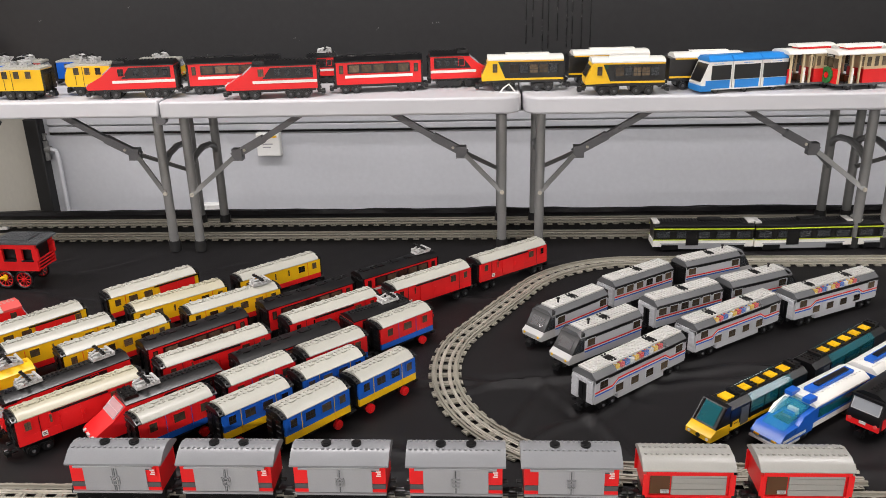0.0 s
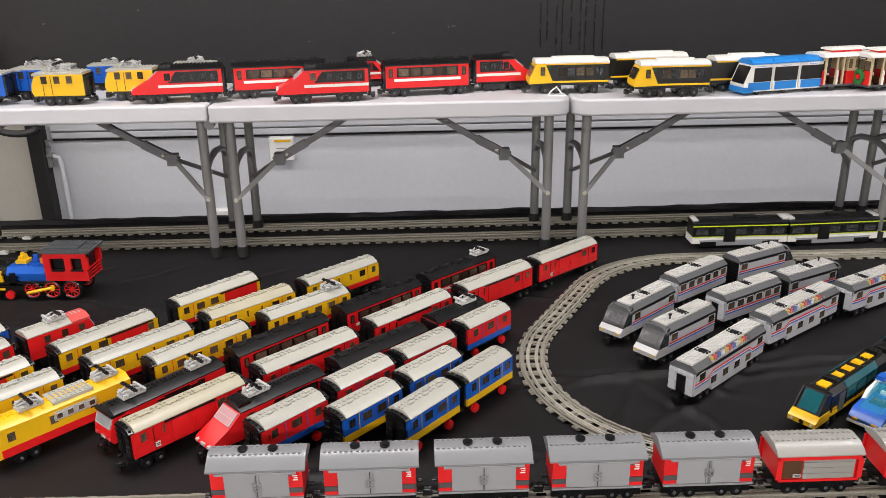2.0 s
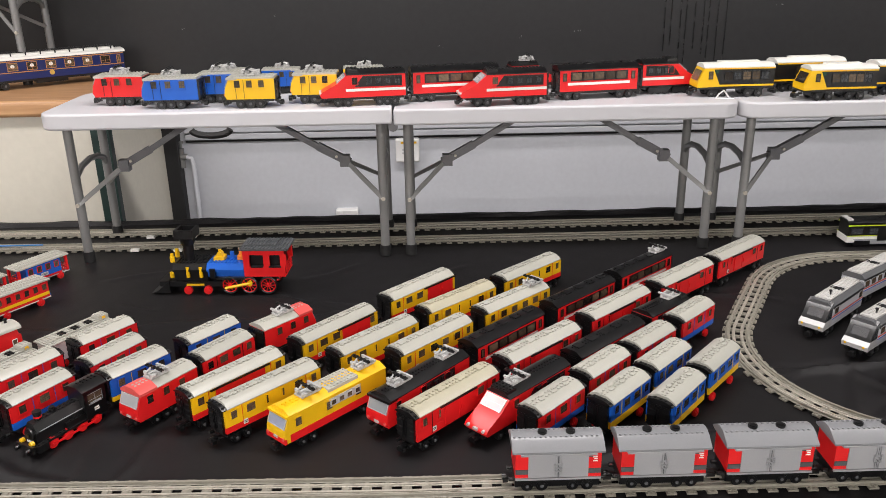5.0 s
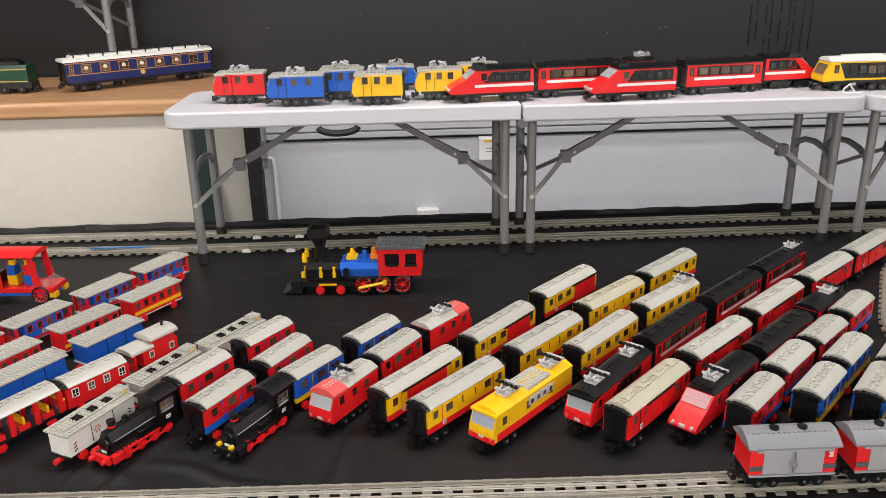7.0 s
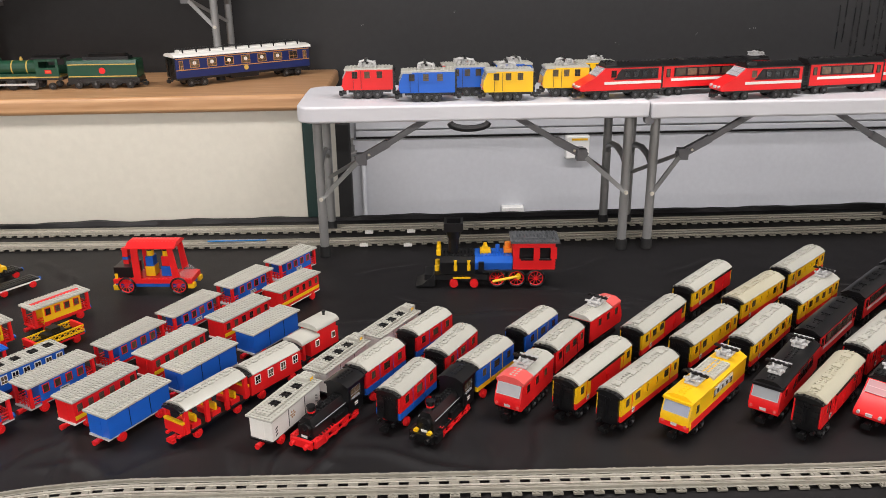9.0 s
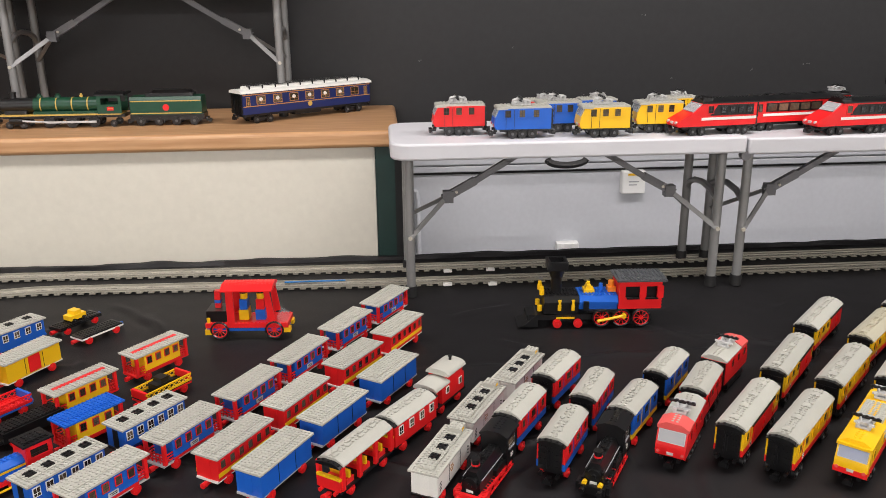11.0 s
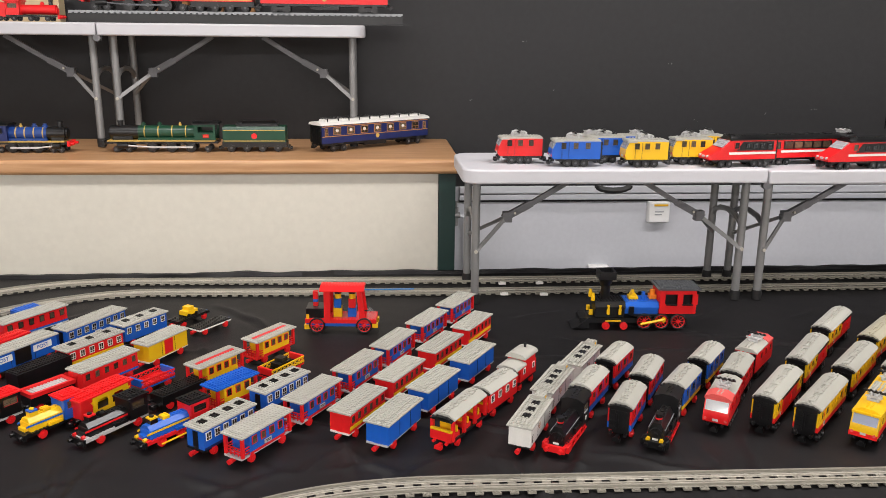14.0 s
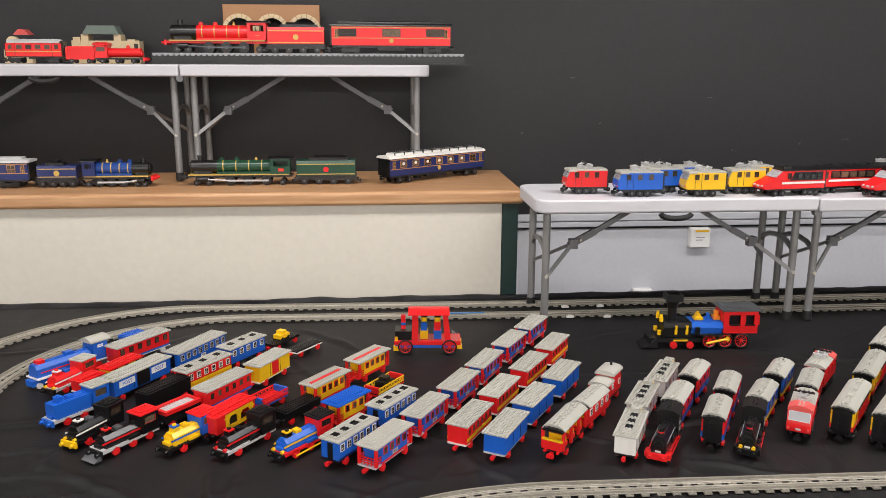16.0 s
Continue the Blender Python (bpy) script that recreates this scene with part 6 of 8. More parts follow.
    part("cab_roof", g.mesh("cab_roof", abs_("darkgrey")), e)
    part("running_board", Geo().box(-0.056, 0.012, -half - 0.003, half + 0.003, 0.030, 0.034).mesh("running_board", abs_("black")), e)
    part("cowcatcher", Geo().prism([(0.120, 0.002), (0.165, 0.002), (0.150, 0.006), (0.122, 0.026)], -half, half, "y").mesh("cowcatcher", abs_("black")), e)
    for o in e.children:
        if o.name.startswith("chimney"):
            o.matrix_basis = Matrix.Translation((0, 0, -0.060 * 0.34)) @ Matrix.Diagonal((1, 1, 1.34, 1))
    return rescaled(e, 1.10, 1.15, 1.36, 1.28)


def toy_car(label, x, y, h):
    e = base("toy_vehicle", label, "toy vehicle", pose(x, y, 0, 0, 0, h), "little red car")
    half = 0.030
    part("chassis", Geo().box(-0.085, 0.088, -half + 0.004, half - 0.004, 0.016, 0.023).mesh("chassis", abs_("blue")), e)
    g = Geo().box(-0.088, 0.090, -half, half, 0.024, 0.033)
    for k in range(21):
        g.stud(-0.082 + k * 0.008, -half + 0.004, 0.033).stud(-0.082 + k * 0.008, half - 0.004, 0.033)
    part("body", g.mesh("body", abs_("red")), e)
    part("bonnet", Geo().box(0.044, 0.088, -half + 0.006, half - 0.006, 0.0335, 0.056).mesh("bonnet", abs_("black")), e)
    part("chimney", Geo().box(0.060, 0.072, -0.006, 0.006, 0.0565, 0.090).box(0.0595, 0.0725, -0.0065, 0.0065, 0.066, 0.072, 1).mesh("chimney", abs_("red"), abs_("blue")), e)
    for q in (-1, 1):
        part("post", Geo().box(0.026, 0.042, q * half - 0.004, q * half, 0.033, 0.096).mesh("post", abs_("red")), e)
        part("rear_post", Geo().prism([(-0.062, 0.033), (-0.046, 0.033), (-0.040, 0.096), (-0.052, 0.096)], q * half - 0.004, q * half, "y").mesh("rear_post", abs_("red")), e)
        for wx in (-0.058, 0.060):
            part("spoked_wheel", wheel_mesh(0.0175, "red", spokes=True), e, "red spoked wheel with black tyre", pose(wx, q * (half + 0.001), 0.0195))
        part("lamp", Geo().cyl((0.084, q * 0.022, 0.033), 0.0045, 0.010, "z", 10).box(0.078, 0.092, q * 0.022 - 0.008, q * 0.022 + 0.008, 0.010, 0.020).box(-0.092, -0.074, q * 0.022 - 0.008, q * 0.022 + 0.008, 0.014, 0.023).mesh("lamp", abs_("yellow")), e)
    g = Geo().prism([(-half - 0.004, 0.097), (-half - 0.004, 0.099), (-half * 0.5, 0.106), (half * 0.5, 0.106), (half + 0.004, 0.099), (half + 0.004, 0.097)], -0.058, 0.052)
    for k in range(13):
        for sy in (-0.020, -0.012, -0.004, 0.004, 0.012, 0.020):
            g.stud(-0.050 + k * 0.008, sy, 0.1045 if abs(sy) < 0.015 else 0.1015)
    part("roof", g.mesh("roof", abs_("red")), e)
    part("rear_screen", Geo().prism([(-0.084, 0.033), (-0.066, 0.033), (-0.064, 0.046)], -half + 0.002, half - 0.002, "y").mesh("rear_screen", CLEAR), e)
    # two plain toy figures sit inside, each one mesh
    for fx, c, d in ((0.010, "blue", "yellow"), (-0.026, "red", "blue")):
        g = Geo().box(-0.010, 0.010, -0.012, 0.012, 0.0, 0.022, 1).box(-0.008, 0.008, -0.011, 0.011, 0.022, 0.044).cyl((0, 0, 0.044), 0.008, 0.014, "z", 12, 2).cyl((0, 0, 0.056), 0.0088, 0.007, "z", 12, 3)
        f = part("toy_figure", g.mesh("toy_figure", abs_(c), abs_(d), abs_("yellow"), abs_("black")))
        f.matrix_basis = pose(x, y, 0, 0, 0, h) @ pose(fx * 1.1, 0, 0.0425) @ Matrix.Scale(1.16, 4)
        tagged(f, "plain brick figure seated in the little red car", "toy figure")
    return rescaled(e, 1.10, 1.15, 1.26, 1.15)


def express(label, x, y, h):
    """Black and yellow express set: nose car and trailing car, one thing each."""
    for k, d in enumerate((0.0, -0.262)):
        L, half = 0.25, 0.026
        a = radians(h)
        e = base("toy_locomotive" if k == 0 else "toy_coach", label if k == 0 else "black toy coach with yellow line, teal windows and roof grilles", "toy locomotive" if k == 0 else "toy train coach", pose(x + d * math.cos(a), y + d * math.sin(a), 0, 0, 0, h + (2 if k else 0)), "black and yellow toy express")
        zf, ze = 0.020, 0.062
        xb = L / 2 - (0.040 if k == 0 else 0.004)
        part("body", Geo().box(-L / 2, xb, -half, half, zf, ze).mesh("body", abs_("black")), e)
        stripe(e, xb + L / 2, half, zf + 0.002, zf + 0.009, "yellow", x0=-L / 2)
        for s in (-1, 1):
            part("glazing", Geo().box(-L / 2 + 0.045, xb - 0.05, min(s * half, s * (half + 0.001)), max(s * half, s * (half + 0.001)), zf + 0.021, ze + 0.002).mesh("glazing", TEAL), e)
            part("door_panel", Geo().box(xb - 0.046, xb - 0.026, min(s * half, s * (half + 0.0012)), max(s * half, s * (half + 0.0012)), zf + 0.004, ze - 0.002).mesh("door_panel", abs_("darkgrey")), e)
        zt = ze + 0.012
        g = Geo().prism([(-half, ze), (-half, ze + 0.003), (-half * 0.62, zt), (half * 0.62, zt), (half, ze + 0.003), (half, ze)], -L / 2, xb)
        for i in range(int((xb + L / 2) / 0.008) - 1):
            for j in range(4):
                g.stud(-L / 2 + 0.008 + i * 0.008, (j - 1.5) * 0.008, zt)
        part("roof", g.mesh("roof", abs_("black")), e)
        for s in (-1, 1):
            part("roof_glazing", Geo().prism([(s * (half + 0.0008), ze + 0.003), (s * (half * 0.62 + 0.001), zt + 0.0006), (s * half * 0.60, zt - 0.001), (s * (half - 0.001), ze + 0.002)][::s], -L / 2 + 0.045, xb - 0.052).mesh("roof_glazing", TEAL), e, "teal roof glazing")
            for q in range(4):
                gx = -L / 2 + 0.045 + q * (xb - 0.05 + L / 2 - 0.045) / 3
                part("glazing_bar", Geo().box(gx - 0.001, gx + 0.001, min(s * half, s * (half + 0.0018)), max(s * half, s * (half + 0.0018)), zf + 0.010, ze + 0.003).mesh("glazing_bar", abs_("black")), e)
            sticker(e, xb - 0.014, s * (half + 0.0004), zf + 0.014, 0.016, 0.010, "yellow", 1)
        for cx_, wd, hh in ((xb - 0.042, 0.014, 0.006), (-L / 2 + 0.013, 0.012, 0.008)):
            g = Geo().box(cx_ - 0.008, cx_ + 0.008, -wd, wd, zt, zt + hh)
            for i in range(3):
                g.stud(cx_, (i - 1) * 0.008, zt + hh)
            part("roof_box", g.mesh("roof_box", abs_("black")), e)
        for i in range(4 + k):
            gx = -L / 2 + 0.03 + i * 0.036
            g = Geo()
            for q in range(4):
                g.box(gx + q * 0.0045, gx + q * 0.0045 + 0.003, -0.008, 0.008, zt + 0.001, zt + 0.0042)
            g.box(gx - 0.001, gx + 0.018, -0.0085, -0.0075, zt + 0.001, zt + 0.004).box(gx - 0.001, gx + 0.018, 0.0075, 0.0085, zt + 0.001, zt + 0.004)
            part("roof_grille", g.mesh("roof_grille", abs_("yellow")), e, "yellow roof grille")
        if k == 0:
            part("nose", Geo().prism([(xb, zf - 0.004), (L / 2 + 0.008, zf - 0.004), (L / 2 + 0.008, zf + 0.006), (L / 2 - 0.006, zf + 0.016), (xb, zf + 0.016)], -half, half, "y").mesh("nose", abs_("yellow")), e, "yellow nose")
            part("cab", Geo().prism([(xb, zf + 0.016), (L / 2 - 0.006, zf + 0.016), (xb + 0.010, zt - 0.001), (xb, zt - 0.001)], -half + 0.001, half - 0.001, "y").mesh("cab", abs_("black")), e)
            part("windscreen", Geo().prism([(L / 2 - 0.008, zf + 0.020), (xb + 0.012, zt - 0.003), (xb + 0.0135, zt - 0.003), (L / 2 - 0.0065, zf + 0.020)], -half * 0.66, half * 0.66, "y").mesh("windscreen", TEAL), e, "teal tinted windscreen")
            part("nose_emblem", Geo().cyl((L / 2 + 0.0078, 0, zf + 0.001), 0.0045, 0.0008, "x", 14).mesh("nose_emblem", abs_("black")), e)
            for s in (-1, 1):
                part("headlight", Geo().cyl((L / 2 + 0.0075, s * half * 0.72, zf + 0.001), 0.003, 0.0014, "x", 12).mesh("headlight", abs_("white")), e)
                part("screen_post", Geo().tube([(L / 2 - 0.006, s * half * 0.9, zf + 0.018), (xb + 0.012, s * half * 0.86, zt - 0.001)], 0.0022, 6).mesh("screen_post", abs_("black")), e)
            part("cab_grille", Geo().box(xb - 0.026, xb - 0.006, -0.010, 0.010, zt, zt + 0.0035).mesh("cab_grille", abs_("yellow")), e)
        bogie(e, L / 2 - 0.05)
        bogie(e, -L / 2 + 0.04)
        coupler(e, -L / 2, -1)
        rescaled(e, 1.0, 0.95, 0.90, 0.92)


def bullet(label, x, y, h):
    for k, d in enumerate((0.0, -0.258)):
        L, half = 0.245, 0.029
        a = radians(h)
        e = base("toy_locomotive" if k == 0 else "toy_coach", label if k == 0 else "white and blue toy coach with teal windows", "toy locomotive" if k == 0 else "toy train coach", pose(x + d * math.cos(a), y + d * math.sin(a), 0, 0, 0, h + (2 if k else 0)), "blue and white toy express")
        zf, ze = 0.018, 0.060
        xb = L / 2 - (0.085 if k == 0 else 0.004)
        part("lower_body", Geo().box(-L / 2, xb, -half, half, zf, zf + 0.010).mesh("lower_body", abs_("white")), e)
        part("body", Geo().box(-L / 2, xb, -half + 0.001, half - 0.001, zf + 0.010, ze).mesh("body", abs_("blue")), e)
        for s in (-1, 1):
            part("glazing", Geo().box(-L / 2 + 0.012, xb - 0.012, min(s * half, s * (half + 0.001)), max(s * half, s * (half + 0.001)), zf + 0.018, ze - 0.006).mesh("glazing", TEAL), e)
        zt = ze + 0.012
        g = Geo().prism([(-half - 0.001, ze), (-half - 0.001, ze + 0.003), (-half * 0.6, zt), (half * 0.6, zt), (half + 0.001, ze + 0.003), (half + 0.001, ze)], -L / 2, xb)
        for i in range(int((xb + L / 2) / 0.008) - 1):
            for j in (0, 3):
                g.stud(-L / 2 + 0.008 + i * 0.008, (j - 1.5) * 0.009, zt)
        part("roof", g.mesh("roof", abs_("white")), e)
        part("roof_bar", Geo().box(-L / 2 + 0.02, xb - 0.02, -0.009, 0.009, zt, zt + 0.006, 1).box(-L / 2 + 0.03, xb - 0.04, -0.005, 0.005, zt + 0.006, zt + 0.009, 0).mesh("roof_bar", abs_("black"), abs_("blue")), e)
        if k == 0:
            part("nose", Geo().prism([(xb, zf - 0.004), (L / 2, zf - 0.004), (L / 2 + 0.004, zf + 0.004), (L / 2 - 0.010, zf + 0.018), (xb + 0.01, zf + 0.026), (xb, zf + 0.026)], -half, half, "y").mesh("nose", abs_("blue")), e, "blue pointed nose")
            part("bumper", Geo().box(L / 2 - 0.05, L / 2 + 0.005, -half - 0.001, half + 0.001, zf - 0.008, zf - 0.004).mesh("bumper", abs_("white")), e)
            part("canopy", Geo().prism([(-half * 0.9, zf + 0.018), (-half * 0.55, ze + 0.006), (half * 0.55, ze + 0.006), (half * 0.9, zf + 0.018)], xb, xb + 0.012).prism([(xb + 0.012, zf + 0.020), (L / 2 - 0.014, zf + 0.0185), (xb + 0.018, ze + 0.006), (xb + 0.012, ze + 0.006)], -half * 0.72, half * 0.72, "y").mesh("canopy", AQUA), e, "teal glass canopy")
            for s in (-1, 1):
                part("air_intake", Geo().box(xb - 0.010, xb + 0.012, min(s * 0.010, s * 0.024), max(s * 0.010, s * 0.024), zt - 0.002, zt + 0.006).mesh("air_intake", abs_("blue")), e)
            for s in (-1, 1):
                part("side_wedge", Geo().prism([(xb - 0.004, zf + 0.012), (xb + 0.052, zf + 0.012), (xb + 0.030, ze - 0.006), (xb - 0.004, ze)], min(s * half * 0.74, s * (half + 0.001)), max(s * half * 0.74, s * (half + 0.001)), "y").mesh("side_wedge", abs_("white" if s < 0 else "blue")), e, "sloped cockpit side")
                part("headlight", Geo().box(L / 2 - 0.004, L / 2 + 0.0045, min(s * 0.012, s * 0.022), max(s * 0.012, s * 0.022), zf + 0.0005, zf + 0.0045).mesh("headlight", abs_("yellow")), e)
                part("nose_stripe", Geo().box(xb + 0.02, L / 2 - 0.004, min(s * half, s * (half + 0.0008)), max(s * half, s * (half + 0.0008)), zf + 0.001, zf + 0.006).mesh("nose_stripe", abs_("white")), e)
            g = Geo().box(xb + 0.014, xb + 0.050, -half * 0.5, half * 0.5, zf + 0.022, zf + 0.0245)
            for i in range(4):
                for j in range(3):
                    g.stud(xb + 0.020 + i * 0.008, (j - 1) * 0.008, zf + 0.0245)
            for i, cc in enumerate(("white", "blue", "darkgrey")):
                part("cockpit_seat", Geo().box(xb + 0.014 + i * 0.010, xb + 0.021 + i * 0.010, -0.009, 0.009, zf + 0.0245, zf + 0.036 - i * 0.004).mesh("cockpit_seat", abs_(cc)), e)
            part("cockpit_floor", g.mesh("cockpit_floor", abs_("black")), e)
        bogie(e, L / 2 - 0.06)
        bogie(e, -L / 2 + 0.04)
        coupler(e, -L / 2, -1)
        rescaled(e, 1.0, 0.95, 0.90, 0.92)


def tram(label, x, y, h, L=0.26, half=0.028):
    e = base("toy_tram", label, "toy tram", pose(x, y, 0, 0, 0, h), "green and black toy tram")
    zf, ze = 0.012, 0.066
    part("lower_body", Geo().box(-L / 2, L / 2, -half, half, zf, 0.030).mesh("lower_body", abs_("white")), e)
    part("skirt", Geo().prism([(-L / 2 + 0.05, 0.006), (L / 2 - 0.05, 0.006), (L / 2 - 0.03, 0.014), (L / 2 - 0.018, 0.022), (-L / 2 + 0.018, 0.022), (-L / 2 + 0.03, 0.014)], -half - 0.001, half + 0.001, "y").mesh("skirt", abs_("midgrey")), e)
    for s in (-1, 1):
        part("end_light", Geo().box(s * (L / 2 - 0.008) - 0.008, s * (L / 2 - 0.008) + 0.008, -half * 0.7, half * 0.7, ze + 0.006, ze + 0.0125).mesh("end_light", abs_("plategrey")), e)
        part("wheel_arch", Geo().box(s * (L / 2 - 0.045) - 0.022, s * (L / 2 - 0.045) + 0.022, -half - 0.0016, half + 0.0016, 0.004, 0.017).mesh("wheel_arch", abs_("black")), e)
    part("body", Geo().box(-L / 2 + 0.002, L / 2 - 0.002, -half + 0.0006, half - 0.0006, 0.030, ze).mesh("body", abs_("black")), e)
    stripe(e, L, half, 0.030, 0.0325, "lime")
    stripe(e, L, half, 0.060, 0.063, "lime")
    for s in (-1, 1):
        for k in range(5):
            window(e, -L / 2 + L * (k + 0.5) / 5, s * half, 0.046, 0.036, 0.020, "black", DARKSCREEN)
        part("door", Geo().box(0.012, 0.045, min(s * half, s * (half + 0.0012)), max(s * half, s * (half + 0.0012)), 0.016, 0.056).mesh("door", abs_("black")), e)
    g = Geo().prism([(-half, ze), (-half, ze + 0.003), (-half * 0.6, ze + 0.010), (half * 0.6, ze + 0.010), (half, ze + 0.003), (half, ze)], -L / 2, L / 2)
    for k in range(int(L / 0.008) - 2):
        for sy in (-0.012, -0.004, 0.004, 0.012):
            g.stud(-L / 2 + 0.012 + k * 0.008, sy, ze + 0.010)
    g.box(-0.05, 0.01, -0.012, 0.012, ze + 0.010, ze + 0.016)
    part("roof", g.mesh("roof", abs_("black")), e)
    for s in (-1, 1):
        wheels(e, [s * (L / 2 - 0.05), s * (L / 2 - 0.03)], half - 0.006, 0.0075, "black")
    return e


TABLE_SCALE = 1.16


def enlarged(e, f=TABLE_SCALE):
    e.scale = (f,) * 3
    return e


def emu(label, x, y, h, L=0.13, half=0.026):
    c = "red" if label.startswith("red") else ("blue" if label.startswith("blue") else "yellow")
    e = electric(label, x, y, h, L=L / TABLE_SCALE, low=c, up=c, roof="oldgrey", panto=(0.0,), nwin=3, z0=table_height(x), slopes=False, group="toy railcars on the table", ze=0.066)
    return enlarged(e, 1.0 if "back row" in label else TABLE_SCALE)


def ice(label, x, y, h, L=0.22):
    L = L / TABLE_SCALE
    return enlarged(electric(label, x, y, h, L=L, low="red", up="red", roof="black", kind="slope", panto=(-0.02,) if "back row" in label else (), nwin=1, z0=table_height(x), dark=(-L / 2 + 0.008, 0.010), band=(0.034, 0.040, "white"), group="toy express on the table", inside="cabpale"), 1.0 if "back row" in label else TABLE_SCALE)


def icecar(label, x, y, h, L=0.22):
    return enlarged(black_roof_coach(label, x, y, h, L=L / TABLE_SCALE, z0=table_height(x)))


def metro(label, x, y, h, L=0.22, half=0.027, cab=True):
    L = L / TABLE_SCALE
    e = base("toy_metro_car", label, "toy metro car", pose(x, y, table_height(x), 0, 0, h), "yellow and black toy metro")
    zf, ze = 0.020, 0.068
    prof = [(-L / 2, zf), (L / 2, zf), (L / 2 + 0.002, zf + 0.014), (L / 2 - 0.012, ze), (-L / 2, ze)] if cab else [(-L / 2, zf), (L / 2, zf), (L / 2, ze), (-L / 2, ze)]
    part("body", Geo().prism(prof, -half, half, "y").mesh("body", abs_("black")), e)
    stripe(e, L, half, zf + 0.006, zf + 0.010, "yellow")
    stripe(e, L - 0.012, half, ze - 0.003, ze, "yellow", x0=-L / 2)
    if cab:
        part("cab", Geo().prism([(L / 2 - 0.050, zf + 0.006), (L / 2 + 0.003, zf + 0.004), (L / 2 + 0.0035, zf + 0.014), (L / 2 - 0.011, ze - 0.001), (L / 2 - 0.032, ze - 0.001)], -half - 0.0012, half + 0.0012, "y").mesh("cab", abs_("yellow")), e, "yellow cab end")
        part("windscreen", Geo().prism([(L / 2 + 0.002, zf + 0.020), (L / 2 - 0.008, ze - 0.006), (L / 2 - 0.0065, ze - 0.006), (L / 2 + 0.0035, zf + 0.020)], -half * 0.75, half * 0.75, "y").mesh("windscreen", PANE), e)
        for s in (-1, 1):
            window(e, L / 2 - 0.026, s * (half + 0.0012), 0.052, 0.010, 0.018, "black")
            sticker(e, L / 2 - 0.040, s * (half + 0.0012), ze - 0.008, 0.007, 0.007, "green", 0)
    for s in (-1, 1):
        for k in range(5):
            window(e, -L / 2 + 0.022 + k * (L - 0.09) / 4, s * half, 0.050, 0.020, 0.020, "black", DARKSCREEN if k % 3 == 0 else None)
    g = Geo().prism([(-half - 0.001, ze), (-half - 0.001, ze + 0.003), (-half * 0.55, ze + 0.009), (half * 0.55, ze + 0.009), (half + 0.001, ze + 0.003), (half + 0.001, ze)], -L / 2, L / 2 - 0.010)
    g.box(-L / 2 + 0.03, L / 2 - 0.05, -0.008, 0.008, ze + 0.009, ze + 0.013)
    part("roof", g.mesh("roof", abs_("white")), e)
    for s in (-1, 1):
        b = bogie(e, s * (L / 2 - 0.045), "black", n=2, span=0.026)
        for wx in (-0.013, 0.013):
            for q in (-1, 1):
                part("hub", shared("hub", lambda: Geo().cyl((0, -0.001, 0), 0.0035, 0.002, "y", 10).mesh("hub", abs_("red"))), b, at=pose(wx, q * 0.0245, 0.0078))
        coupler(e, s * L / 2, s)
    return enlarged(e)


def metro2(label, x, y, h, L=0.2):
    return metro(label, x, y, h, L=L, cab=False)


def bluetram(label, x, y, h, L=0.26, half=0.027):
    L = L / TABLE_SCALE
    e = base("toy_tram", label, "toy tram", pose(x, y, table_height(x), 0, 0, h), "blue toy tram")
    zf, ze = 0.008, 0.066
    n = 3
    for k in range(n):
        a, b = -L / 2 + L * k / n + 0.001, -L / 2 + L * (k + 1) / n - 0.001
        front = k == n - 1
        prof = [(a, zf), (b, zf), (b + (0.004 if front else 0), zf + 0.014), (b - (0.014 if front else 0), ze), (a, ze)]
        part("body", Geo().prism(prof, -half + 0.001, half - 0.001, "y").mesh("body", abs_("white")), e)
        for s in (-1, 1):
            part("blue_panel", Geo().box(a + 0.004, b - 0.006, min(s * half, s * (half - 0.002)), max(s * half, s * (half - 0.002)), zf + 0.003, zf + 0.020).mesh("blue_panel", abs_("azure")), e)
            part("glazing", Geo().box(a + 0.003, b - (0.018 if front else 0.003), min(s * half, s * (half - 0.0025)), max(s * half, s * (half - 0.0025)), zf + 0.021, ze - 0.007).mesh("glazing", abs_("black")), e)
            sticker(e, (a + b) / 2, s * half, ze - 0.004, 0.030, 0.006, "white", 1, "azure")
        roof = Geo().prism([(-half, ze), (-half, ze + 0.003), (-half * 0.6, ze + 0.011), (half * 0.6, ze + 0.011), (half, ze + 0.003), (half, ze)], a, b - (0.012 if front else 0))
        part("roof", roof.mesh("roof", abs_("azure")), e)
        wheels(e, [(a + b) / 2], half - 0.008, 0.0075, "black")
    part("windscreen", Geo().prism([(L / 2 + 0.002, zf + 0.018), (L / 2 - 0.013, ze - 0.004), (L / 2 - 0.0115, ze - 0.004), (L / 2 + 0.0035, zf + 0.018)], -half * 0.8, half * 0.8, "y").mesh("windscreen", abs_("black")), e)
    part("bumper", Geo().box(L / 2 - 0.02, L / 2 + 0.004, -half, half, zf - 0.002, zf + 0.010).mesh("bumper", abs_("azure")), e)
    return enlarged(e)


